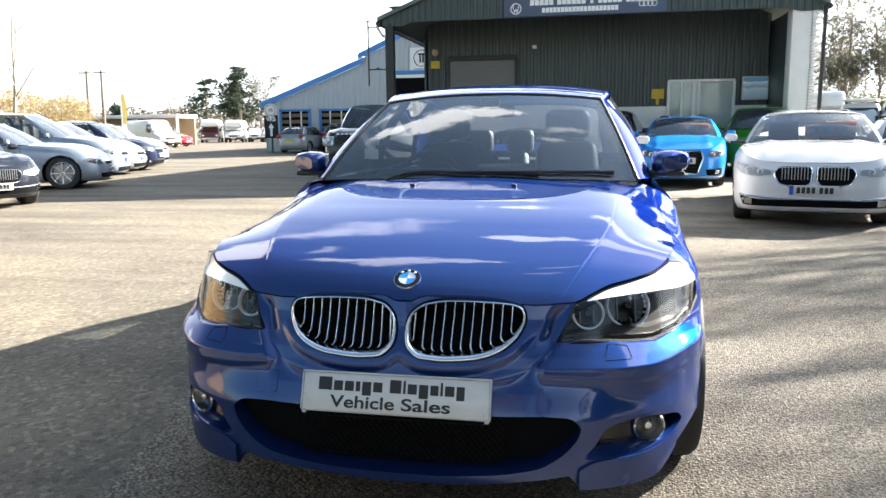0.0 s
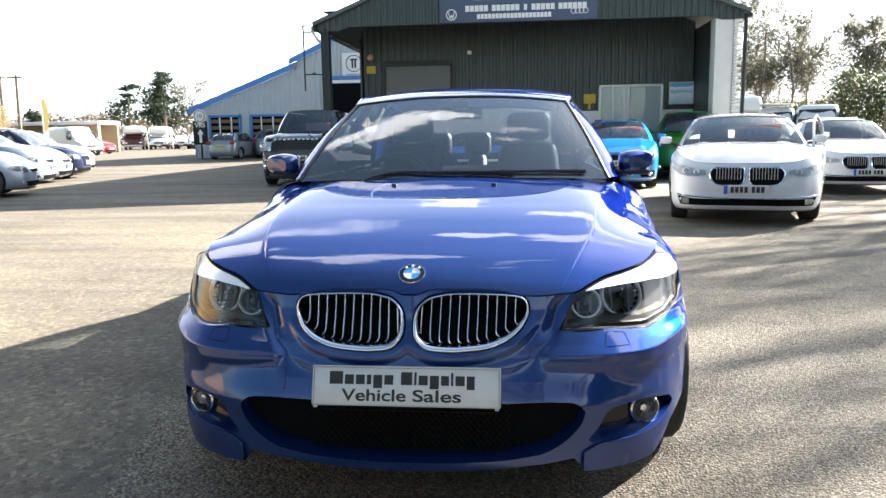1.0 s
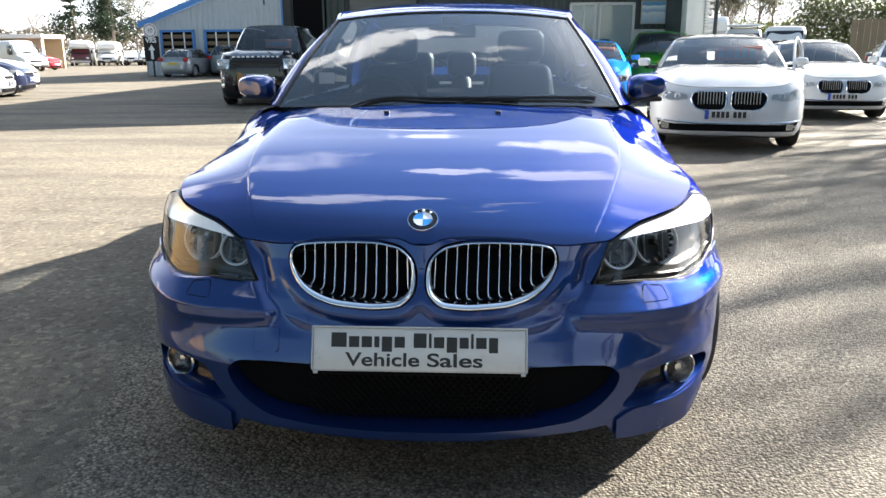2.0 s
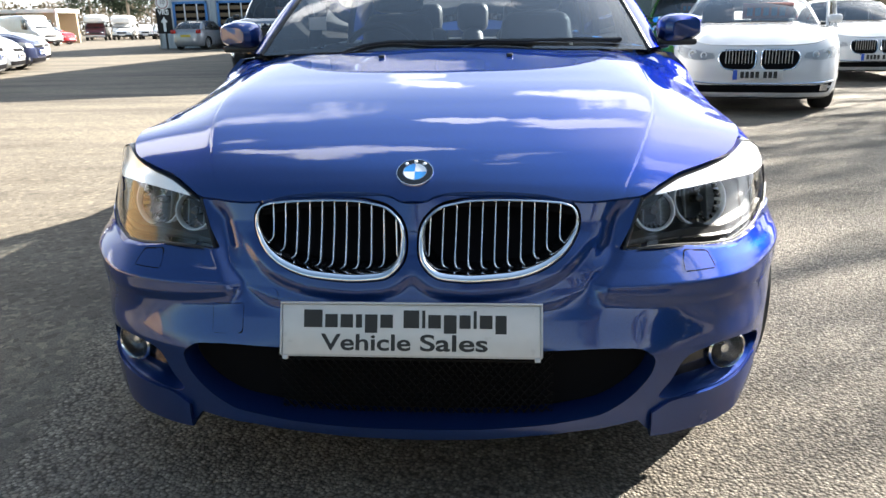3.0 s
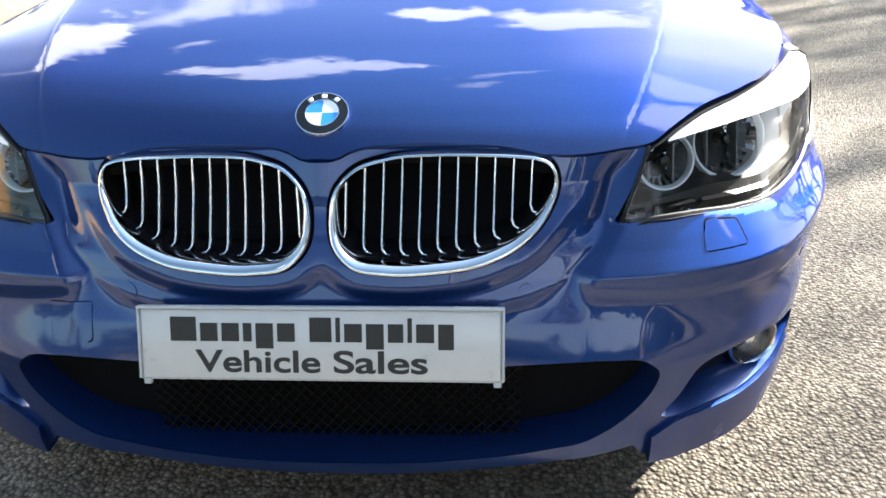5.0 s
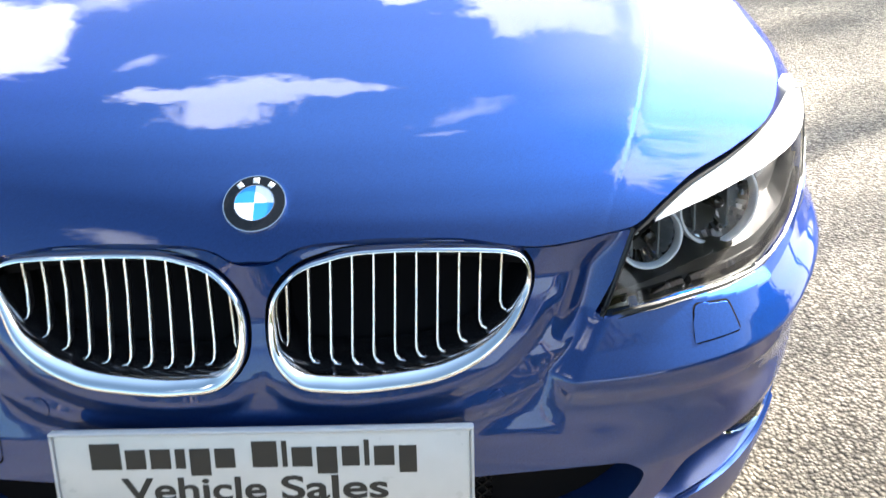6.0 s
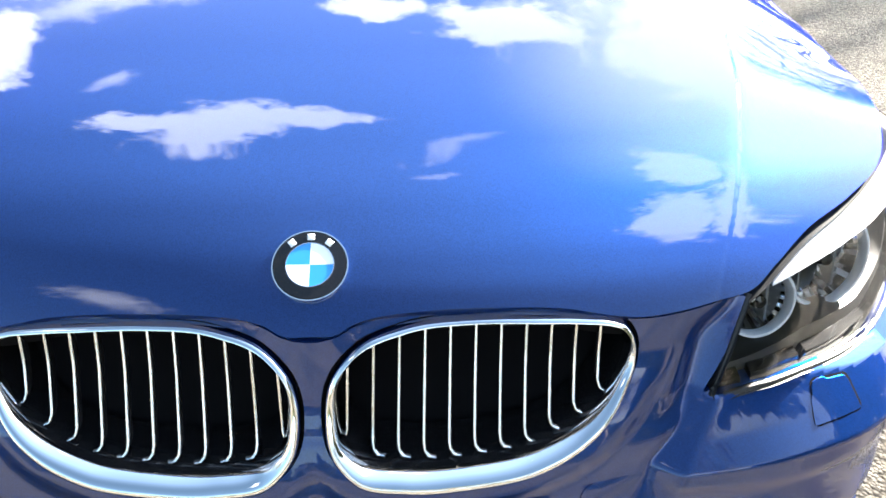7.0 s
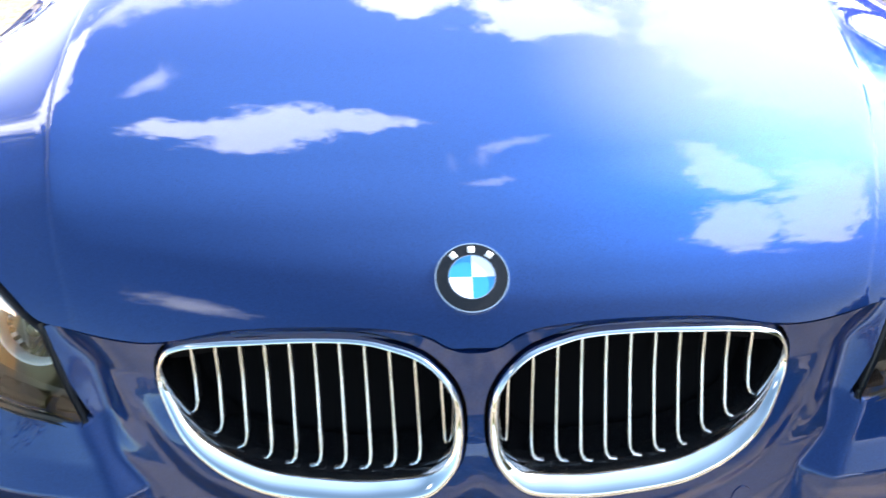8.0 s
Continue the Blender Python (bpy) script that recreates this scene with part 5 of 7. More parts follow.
def barn():
    b = thing("sales_barn", "dark green ribbed metal sales barn with an open canopy and signboard", "building")
    rl, cx = lambda x: 6.25 - 0.40 * abs(x - 0.40), 0.40
    part("front_wall", corrugated("front_wall", -4.42, 5.2, lambda x: 1.75, lambda x: rl(x) - .15, 20.5), GREEN_CLAD, b, "dark green ribbed cladding")
    box_part("base_wall", -4.42, 5.2, 20.46, 20.7, 0, 1.76, WHITE_WALL, b, label="white painted base wall")
    part("canopy_fascia", corrugated("canopy_fascia", -5.05, 5.84, lambda x: 3.985 if -4.2 < x < 5.0 else 3.99 - 0.1 * min(1, max(-4.2 - x, x - 5.0) / .3), rl, 18.0, 0.17, 0.03), GREEN_CLAD, b, "dark green ribbed fascia")
    # roof in two slopes
    for s in (-1, 1):
        ex = cx + s * 5.55
        pts = []
        for k, yy in enumerate((17.85, 36.0)):
            pts.append([(cx, yy, 6.33), (ex, yy, 6.33 - 0.40 * 5.55), (ex, yy, 6.24 - 0.40 * 5.55), (cx, yy, 6.24)])
        part("roof_slope", loft("roof_slope", pts, True, True), ROOFING, b)
        part("verge", tube("verge", [(cx, 17.9, 6.30), (ex, 17.9, 6.30 - 0.40 * 5.55)], 0.05, 6), DARK_FRAME, b)
        part("gutter", tube("gutter", [(ex, 17.9, 3.97), (ex, 36, 3.97)], 0.06, 8), DARK_FRAME, b)
    # canopy soffit falling to the wall
    part("soffit", loft("soffit", [[(-4.95, 18.1, 4.42), (5.75, 18.1, 4.42)], [(-4.95, 20.45, 4.46), (5.75, 20.45, 4.46)], [(-4.95, 20.45, 4.52), (5.75, 20.45, 4.52)]], False), DARK_FRAME, b)
    for x, y0, y1 in ((-4.42, 20.5, 36), (5.2, 20.5, 36)):
        box_part("side_wall", x - .06, x + .06, y0, y1, 0, 4.0, GREEN_CLAD, b)
    box_part("rear_wall", -4.4, 5.2, 35.9, 36, 0, 4.0, GREEN_CLAD, b)
    box_part("post", -4.98, -4.76, 17.98, 18.2, 0, 3.97, DARK_FRAME, b, .01)
    part("downpipe", tube("downpipe", [(-5.12, 17.95, 4.02), (-5.2, 17.95, 3.9), (-5.06, 17.97, 3.68), (-4.98, 18.0, 3.62)], .04, 8), SATIN, b)
    # roller shutter
    sh = part("roller_shutter", rbox("roller_shutter", (1.91, .01, 1.27), 0, (-2.725, 20.447, 2.535)), SHUTTER, b, "grey slatted roller shutter")
    slat_me = raw("slat", [(-.955, .025, 0), (.955, .025, 0), (.955, -.012, .016), (-.955, -.012, .016), (-.955, .025, .034), (.955, .025, .034)], [(0, 1, 2, 3), (3, 2, 5, 4)], 20)
    slat_me.materials.append(SHUTTER)
    for k in range(34):
        sl = new("slat", slat_me)
        sl.parent = sh
        sl.matrix_basis = pose(-2.725, 20.415, 1.9 + k * .0372)
    for x in (-3.72, -1.73):
        box_part("guide", x - .04, x + .04, 20.38, 20.46, 0, 3.2, DARK_FRAME, sh)
    box_part("shutter_box", -3.76, -1.69, 20.36, 20.46, 3.15, 3.30, DARK_FRAME, sh)
    box_part("shutter_skin", -3.68, -1.77, 20.43, 20.45, 0.0, 1.91, SHUTTER, sh)
    # window
    w = part("window", rbox("window", (1.78, .1, .07), .01, (3.43, 20.42, 2.45)), UPVC, b, "white framed office window")
    for x in (2.56, 3.24, 3.36, 4.30):
        box_part("mullion", x - .035, x + .035, 20.37, 20.47, 0.95, 2.45, UPVC, w)
    box_part("mullion", 2.88, 2.94, 20.36, 20.46, 1.0, 2.42, UPVC, w)
    box_part("sill", 2.50, 4.36, 20.33, 20.47, 0.90, 0.97, UPVC, w)
    for x0, x1 in ((2.6, 3.2), (3.40, 4.26)):
        g = box_part("pane", x0, x1, 20.415, 20.423, 0.97, 2.42, SHOP_GLASS, w, 0)
        g.visible_shadow = False
    box_part("blind", 2.6, 4.26, 20.445, 20.452, 0.97, 2.42, simple_once("pale_blind", (0.72, 0.74, 0.72), 0.8), w, 0)
    # signboard, in panels, its writing as plain bars
    sg = part("signboard", rbox("signboard", (4.0, .05, 1.25), .01, (.21, 17.93, 4.61)), SIGN_BLUE, b, "grey-blue signboard with white writing and round emblems")
    m = pose(0, 17.90, 0, 90, 0, 0)
    def text_bars(z, x, h, widths):
        for wd in widths:
            if wd > 0:
                bars("bar", [(x, x + wd * .86)], h, SIGN_WHITE, sg, pose(0, 17.903, z, 90, 0, 0), .006)
            x += abs(wd)
    text_bars(4.33, -1.13, .15, [.12] * 5 + [-.08] + [.12] * 6 + [-.1, .09, -.1] + [.12] * 5 + [-.08] + [.12] * 6)
    text_bars(4.13, -.83, .12, [.095] * 20)
    text_bars(4.62, -.9, .16, [.12] * 7 + [-.1] + [.12] * 6)
    rg = part("emblem", lathe("emblem", [(.115, 0), (.115, -.01), (.14, -.01), (.14, 0)], 40, "y"), SIGN_WHITE, sg, at=pose(-1.49, 17.905, 4.19))
    for a, bq in (((-.08, .07), (-.03, -.09)), ((-.03, -.09), (0, 0.0)), ((0, 0), (.03, -.09)), ((.03, -.09), (.08, .07))):
        part("stroke", tube("stroke", [(a[0], -.005, a[1]), (bq[0], -.005, bq[1])], .012, 6), SIGN_WHITE, rg)
    for k in range(4):
        part("emblem", lathe("emblem", [(.055, 0), (.055, -.01), (.072, -.01), (.072, 0)], 32, "y"), SIGN_WHITE, sg, at=pose(1.62 + k * .10, 17.905, 4.20))
    # small boards and fittings on the wall
    pb = box_part("poster", 4.50, 5.19, 20.40, 20.43, 1.90, 2.53, PLATE_WHITE, b, .004, "blue and white picture poster in a frame")
    box_part("picture", 4.53, 5.16, 20.394, 20.399, 1.93, 2.50, poster_material(), pb, 0)
    yb = box_part("notice", 2.10, 2.44, 20.41, 20.43, 1.97, 2.24, YELLOW, b, .004, "yellow notice board")
    box_part("strut", 2.22, 2.30, 20.42, 20.43, 1.80, 1.97, YELLOW, yb)
    lm = part("wall_lamp", lathe("wall_lamp", [(0, -.08), (.07, -.07), (.10, -.02), (.10, .02)], 20, "y"), simple_once("lamp_amber", (.5, .33, .22), .4), b, at=pose(-4.12, 20.38, 3.42))
    box_part("notice", -4.26, -3.99, 20.40, 20.43, 2.96, 3.18, YELLOW, b, .003, "small yellow notice")
    box_part("camera_box", -1.26, -1.14, 20.30, 20.44, 3.44, 3.54, UPVC, b, .02)
    # white brick pier with toothed edge, and a dark drain pipe beside it
    box_part("return_wall", 5.20, 5.30, 18.55, 20.5, 0, 3.98, GREEN_CLAD, b, .01)
    pier = box_part("pier", 5.16, 5.60, 18.05, 18.55, 0, 3.98, WHITE_WALL, b, .01, "white painted brick pier")
    for k in range(52):
        d = 0.20 if k % 2 else 0.10
        box_part("brick", 5.605, 5.60 + d, 18.0, 18.11, 0.02 + k * .075, 0.02 + k * .075 + .065, WHITE_WALL, pier, .006)
    box_part("brick_core", 5.60, 5.72, 18.06, 18.5, 0, 3.97, simple_once("shaded_brick", (.20, .15, .12), .9), pier, .01)
    part("drain_pipe", tube("drain_pipe", [(5.86, 18.0, 0), (5.87, 18.0, 2.0), (5.88, 18.0, 4.0)], .05, 10), DARK_FRAME, b)
    return b


def poster_material():
    m, n, l, b = material("snowy_landscape_print")
    tc, sp, r, no, ad = (n.new("ShaderNode" + k) for k in ("TexCoord", "SeparateXYZ", "ValToRGB", "TexNoise", "Math"))
    l.new(tc.outputs["Generated"], sp.inputs["Vector"])
    l.new(tc.outputs["Generated"], no.inputs["Vector"])
    no.inputs["Scale"].default_value, no.inputs["Detail"].default_value = 3.0, 5.0
    ad.operation = "MULTIPLY_ADD"
    ad.inputs[1].default_value = 0.35
    l.new(no.outputs["Fac"], ad.inputs[0])
    l.new(sp.outputs["Z"], ad.inputs[2])
    for p, c in ((0.0, (.30, .45, .6)), (.45, (.55, .70, .82)), (.62, (.75, .82, .88)), (.70, (.22, .46, .70)), (1.0, (.15, .40, .68))):
        e = r.color_ramp.elements.new(p)
        e.color = (*c, 1)
    l.new(ad.outputs[0], r.inputs["Fac"])
    l.new(r.outputs["Color"], b.inputs["Base Color"])
    b.inputs["Roughness"].default_value = 0.3
    return m


def garage():
    g = thing("workshop", "pale grey ribbed metal workshop with blue trim and blue framed windows", "building")
    def top(x):
        return 2.58 + (x + 18.41) * .382 if x < -12.47 else 5.19 + (x + 12.47) * .445
    part("front_wall", corrugated("front_wall", -18.41, -5.0, lambda x: 0.0, lambda x: top(min(x, -6.0)), 40.0, 0.30, .05), GREY_CLAD, g)
    for a, b in (((-18.65, 2.52), (-12.3, 4.93)), ((-12.6, 5.14), (-6.0, 8.08))):
        pts = [[(a[0], yy, a[1] + dz), (b[0], yy, b[1] + dz)] for yy, dz in ((39.75, -.02), (39.75, .30), (60, .30), (60, -.02))]
        part("roof", loft("roof", pts, False), BLUE_TRIM, g, "blue roof edge")
    box_part("side_wall", -18.45, -18.35, 40, 60, 0, 2.55, GREY_CLAD, g)
    for x0, x1 in ((-17.5, -15.6), (-15.05, -12.9)):
        w = box_part("window", x0, x1, 39.85, 39.93, 2.30, 2.42, BLUE_TRIM, g, .01, "blue framed window")
        box_part("sill", x0, x1, 39.85, 39.93, 1.05, 1.15, BLUE_TRIM, w)
        for x in (x0, x1 - .12):
            box_part("jamb", x, x + .12, 39.85, 39.93, 1.05, 2.42, BLUE_TRIM, w)
        box_part("mullion", x0 + .62, x0 + .68, 39.87, 39.93, 1.1, 2.35, UPVC, w)
        box_part("mullion", x0 + 1.3, x0 + 1.36, 39.87, 39.93, 1.1, 2.35, UPVC, w)
        for k in range(3):
            box_part("shelf", x0 + .1, x1 - .1, 39.90, 39.95, 1.25 + k * .36, 1.45 + k * .36, simple_once("brown_stock", (.16, .11, .065), .7), w)
        box_part("inside", x0 + .05, x1 - .05, 39.93, 39.945, 1.1, 2.35, VOID, w, 0)
    d = box_part("doorway", -10.55, -6.0, 39.85, 39.95, 4.25, 4.45, BLUE_TRIM, g, .01, "blue framed vehicle doorway")
    box_part("jamb", -10.75, -10.5, 39.84, 39.95, 0, 4.45, BLUE_TRIM, d)
    box_part("lintel", -10.45, -6.0, 39.86, 39.93, 4.05, 4.22, UPVC, d)
    box_part("unlit_inside", -10.5, -6.0, 39.90, 39.94, 0, 4.06, VOID, d, 0)
    s = box_part("round_sign", -9.62, -8.2, 39.88, 39.92, 4.40, 5.68, SIGN_WHITE, g, .01, "white square sign with a black ring emblem")
    part("ring", lathe("ring", [(.42, 0), (.42, -.02), (.46, -.02), (.46, 0)], 40, "y"), PLATE_BLACK, s, at=pose(-8.95, 39.875, 5.10))
    for x, z, w, h in ((-9.03, 5.1, .10, .5), (-8.87, 5.1, .10, .5), (-8.95, 5.32, .42, .08)):
        box_part("stroke", x - w / 2, x + w / 2, 39.865, 39.88, z - h / 2, z + h / 2, PLATE_BLACK, s, 0)
    for k in range(7):
        box_part("bar", -9.4 + k * .14, -9.29 + k * .14, 39.865, 39.88, 4.47, 4.55, simple_once("pale_grey_print", (.35, .36, .38), .5), s, 0)


def direction_sign():
    t = thing("direction_sign", "black direction sign with white arrow and round speed sign", "sign", pose(-17.0, 37.6, 0))
    part("post", tube("post", [(0, 0, 0), (0, 0, 2.5)], .05, 8), DARK_FRAME, t)
    part("board", rbox("board", (.80, .04, 1.25), .01, (0, -.06, 1.42)), simple_once("matt_black_board", (.008, .008, .009), .8), t)
    disc = part("round_sign", lathe("round_sign", [(0, -.02), (.36, -.02), (.36, 0), (0, 0)], 32, "y"), SIGN_WHITE, t, at=pose(0, -.08, 2.32))
    part("ring", lathe("ring", [(.27, -.03), (.31, -.03), (.31, -.02)], 32, "y"), simple_once("dull_red", (.25, .08, .08), .5), disc)
    lettering("figure", "10", .30, PLATE_BLACK, disc, pose(0, -.03, 0, 90, 0, 0), depth=.004)
    lettering("word", "VRS", .34, SIGN_WHITE, t, pose(0, -.09, 1.83, 90, 0, 0), depth=.004, bold=.01)
    part("arrow", raw("arrow", [(-.07, -.085, .9), (.07, -.085, .9), (.07, -.085, 1.35), (.18, -.085, 1.35), (0, -.085, 1.62), (-.18, -.085, 1.35), (-.07, -.085, 1.35)], [(0, 1, 2, 3, 4, 5, 6)], 0), SIGN_WHITE, t)


def aerial_pole():
    t = thing("aerial_pole", "thin dark steel pole with brackets and a small aerial", "pole", pose(-5.42, 17.9, 0))
    part("mast", tube("mast", [(0, 0, 2.35), (0, 0, 4.02)], .022, 8), DARK_FRAME, t)
    part("bracket", tube("bracket", [(0, 0, 2.78), (.48, .1, 2.78)], .018, 6), DARK_FRAME, t)
    part("bracket", tube("bracket", [(0, 0, 3.86), (.46, .1, 3.90)], .018, 6), DARK_FRAME, t)
    part("crossbar", tube("crossbar", [(-.12, 0, 4.02), (.12, 0, 4.05), (.16, 0, 4.22)], .014, 6), DARK_FRAME, t)
    part("aerial", tube("aerial", [(.02, 0, 4.02), (.02, 0, 4.45)], .006, 5), DARK_FRAME, t)
    part("clamp", rbox("clamp", (.08, .06, .06), .01, (.24, .05, 2.80)), DARK_FRAME, t)


def shed():
    t = thing("open_shed", "long low open shed with a white flat roof", "building")
    box_part("roof", -47, -35.9, 60, 63.6, 2.45, 2.75, WHITE_WALL, t, .02)
    box_part("back_wall", -47, -36.0, 63.2, 63.4, 0, 2.5, simple_once("tan_board", (.36, .29, .20), .8), t)
    box_part("end_wall", -39.4, -36.1, 60.4, 60.6, 0, 2.5, simple_once("tan_board", (.36, .29, .20), .8), t)
    for x in (-46.6, -43.4, -40.0, -36.1):
        box_part("post", x - .08, x + .08, 60.1, 60.3, 0, 2.45, simple_once("pale_timber", (.4, .36, .3), .8), t)


barn()
garage()
direction_sign()
aerial_pole()
shed()


# ---- other vehicles ----
def vehicle(name, label, at, L, W, H, col, front="plain", nose=.62, bon=.72, cowl=(1.15, .95), roof=(1.85, 3.3), tail=(4.1, 1.0), screen_w=.78, metal=.3,
            wheel_y=(.85, 3.6), wheel_r=.32, rim=None, boot=True, group="", n=3.6, banner=None, door_open=False, plate_mat=None, category="car"):
    """A parked car with its front at y = 0, pointing towards -y."""
    car = thing(name, label, category, at, group)
    pt = paint(name + "_paint", col, metal) if isinstance(col, tuple) else col
    hw = W / 2
    zb, m = 0.17, 6.0
    def shoulder(y):
        return herm([0, .25, cowl[0], cowl[0] + .8, tail[0] - .4, tail[0], L], [nose, bon, cowl[1] - .03, cowl[1] - .02, tail[1] - .04, tail[1] - .03, tail[1] - .10 if boot else tail[1] - .02], y)
    lev = [(0, .07), (.07, .03), (.22, .005), (.45, 0), (.62, .004), (.8, .018), (.92, .045), (1.0, .085)]
    hs, ins = [a for a, _ in lev], [b for _, b in lev]
    N = 260
    w = np.linspace(0, 2 * math.pi, N, endpoint=False)
    c, s = np.cos(w), np.sin(w)
    uc, us = np.sign(c) * np.abs(c) ** (2 / n), np.sign(s) * np.abs(s) ** (2 / m)
    rings = []
    for h in np.linspace(0, 1, 18):
        i = herm(hs, ins, h)
        x, y = (hw - i) * uc, L / 2 + (L / 2 - 1.3 * i) * us
        rings.append(np.stack([x, y, zb + h * (shoulder(y) - zb)], 1))
    def front_y(x, z):
        y = np.full_like(np.asarray(x, float), .1)
        for _ in range(4):
            h = np.clip((z - zb) / (shoulder(y) - zb), 0, 1)
            i = herm(hs, ins, h)
            y = L / 2 - (L / 2 - 1.3 * i) * (1 - np.clip(np.abs(x) / (hw - i), 0, .995) ** n) ** (1 / m)
        return y
    v = np.concatenate(rings)
    f = np.array([(a * N + b, a * N + (b + 1) % N, (a + 1) * N + (b + 1) % N, (a + 1) * N + b) for a in range(17) for b in range(N)])
    for wy in wheel_y:
        arch = np.array([(wy + wheel_r * 1.12 * math.cos(a), wheel_r + wheel_r * 1.12 * math.sin(a)) for a in np.linspace(0, 2 * math.pi, 60, endpoint=False)])
        yz = v[:, 1:]
        ins_f = inside(arch, yz[f].mean(1))
        ka, kb = np.zeros(len(v), bool), np.zeros(len(v), bool)
        ka[f[~ins_f]], kb[f[ins_f]] = True, True
        both = ka & kb
        v[both, 1:] = nearest(arch, v[both, 1:])
        f = f[~ins_f]
    used, inv = np.unique(f, return_inverse=True)
    part("body", rimmed("body", v[used], inv.reshape(f.shape), None), pt, car)
    part("underbody", rbox("underbody", (W - .42, L - .5, .28), .05, (0, L / 2, .34)), VOID, car)
    for wy in wheel_y:
        for sx in (-1, 1):
            wheel(car, sx * (hw - .165), wy, .21, wheel_r, 1 if sx < 0 else -1, 8, rim)
    top = rings[-1]
    half_top = lambda y: (hw - .085) * (1 - np.clip(np.abs((y - L / 2) / (L / 2 - .11)), 0, .9999) ** m) ** (1 / n)
    fy = lambda x: L / 2 - (L / 2 - .11) * (1 - np.clip(np.abs(x) / (hw - .085), 0, .9999) ** n) ** (1 / m)
    def bonnet(u, t):
        x = u * (hw - .087) * .985
        y0 = fy(x) - .004
        y1 = np.full_like(x, cowl[0] + .12) + .1 * u * u
        y = np.maximum(y0, y0 + (y1 - y0) * t)
        x = np.sign(x) * np.minimum(np.abs(x), half_top(np.maximum(y, .115)) + .004)
        ridge = .018 * np.exp(-((np.abs(u) - .62) / .1) ** 2) * np.clip(t * 4, 0, 1)
        return x, y, shoulder(y) + (.045 * np.clip(t * 3, 0, 1) + .012) * (1 - np.abs(u) ** 2.5) + ridge
    part("bonnet", Sheet(np.linspace(-1, 1, 44), np.linspace(0, 1, 30)).mesh("bonnet", bonnet, rim=(0, 0, -.02)), pt, car)
    ry = lambda x: L / 2 + (L / 2 - .11) * (1 - np.clip(np.abs(x) / (hw - .085), 0, .9999) ** n) ** (1 / m)
    def boot_fn(u, t):
        x = u * (hw - .087) * .985
        y0, y1 = np.full_like(x, tail[0] - .15), ry(x)
        y = y0 + (y1 - y0) * t
        return x, y, shoulder(y) + .03 * (1 - np.abs(u) ** 2.5)
    part("boot_lid", Sheet(np.linspace(-1, 1, 24), np.linspace(0, 1, 12)).mesh("boot_lid", boot_fn, rim=(0, 0, -.02)), pt, car)

    # glasshouse
    bw, rw = screen_w, screen_w * .76
    zr, (r0, r1) = H, roof
    base = lambda u: np.stack([bw * u, cowl[0] + .10 + .12 * u * u, cowl[1] - .012 * u * u], -1)
    topc = lambda u: np.stack([rw * u, r0 + .08 * u * u, zr - .05 - .03 * u * u], -1)
    def screen(u, t):
        p = base(u) * (1 - t)[:, None] + topc(u) * t[:, None] + np.array([0, -.5, .86]) * (.03 * np.sin(math.pi * t))[:, None]
        return p[:, 0], p[:, 1], p[:, 2]
    gl = part("windscreen", Sheet(np.linspace(-1, 1, 24), np.linspace(0, 1, 12)).mesh("windscreen", screen), CAR_GLASS, car)
    gl.visible_shadow = False
    rbase = lambda u: np.stack([bw * .92 * u, tail[0] - .10 * u * u, tail[1] - .01 * u * u], -1)
    rtop = lambda u: np.stack([rw * .96 * u, r1 - .06 * u * u, zr - .06 - .03 * u * u], -1)
    def rscreen(u, t):
        p = rbase(u) * (1 - t)[:, None] + rtop(u) * t[:, None] + np.array([0, .5, .86]) * (.03 * np.sin(math.pi * t))[:, None]
        return p[:, 0], p[:, 1], p[:, 2]
    gl = part("rear_screen", Sheet(np.linspace(-1, 1, 24), np.linspace(0, 1, 12)).mesh("rear_screen", rscreen), CAR_GLASS, car)
    gl.visible_shadow = False
    def roof_fn(u, t):
        a, b = topc(u), rtop(u)
        p = a * (1 - t)[:, None] + b * t[:, None]
        p[:, 2] += (.055 * np.sin(math.pi * np.clip(t * .92 + .04, 0, 1)) + .01) * (1 - .55 * u ** 4)
        p[:, 0] *= 1 + .05 * np.sin(math.pi * t)
        return p[:, 0], p[:, 1], p[:, 2]
    part("roof", Sheet(np.linspace(-1, 1, 30), np.linspace(0, 1, 30)).mesh("roof", roof_fn, rim=(0, 0, -.02)), pt, car)
    one = np.array([1.0])
    for sx in (-1, 1):
        e = lambda fn, u, t: np.array(fn(np.array([float(u)]), np.array([float(t)]))).ravel()
        def side(sv, t):
            out = []
            for a, b in zip(np.atleast_1d(sv), np.atleast_1d(t)):
                tp = e(roof_fn, sx, a) + (sx * .012, 0, -.02)
                bt = np.array([sx * (hw - .10), cowl[0] + .42 + (tail[0] - .12 - cowl[0] - .42) * a, float(shoulder(cowl[0] + .3 + (tail[0] - cowl[0] - .3) * a)) + .012])
                out.append(bt * (1 - b) + tp * b + np.array([sx * .03 * math.sin(math.pi * b), 0, 0]))
            o = np.array(out)
            return o[:, 0], o[:, 1], o[:, 2]
        for nm, s0, s1, mat in (("side_window", .05, .44, CAR_GLASS), ("pillar", .44, .49, GLOSS_BLACK), ("side_window", .49, .88, CAR_GLASS), ("rear_pillar", .88, 1.0, pt)):
            o = part(nm, Sheet(np.linspace(s0, s1, 12), np.linspace(0, .97, 9)).mesh(nm, side), mat, car)
            if "window" in nm:
                o.visible_shadow = False
        def strip(nm, fn, sv, mat):
            rg = []
            for t in np.linspace(0, 1, 12):
                p = e(fn, sx, t)
                q = np.array([k[0] for k in side(np.array([sv]), np.array([t * .98]))])
                rg.append([p, (p + q) / 2 + (sx * .018, -.008, .012), q, q - (sx * .03, 0, 0)])
            part(nm, loft(nm, rg, False), mat, car)
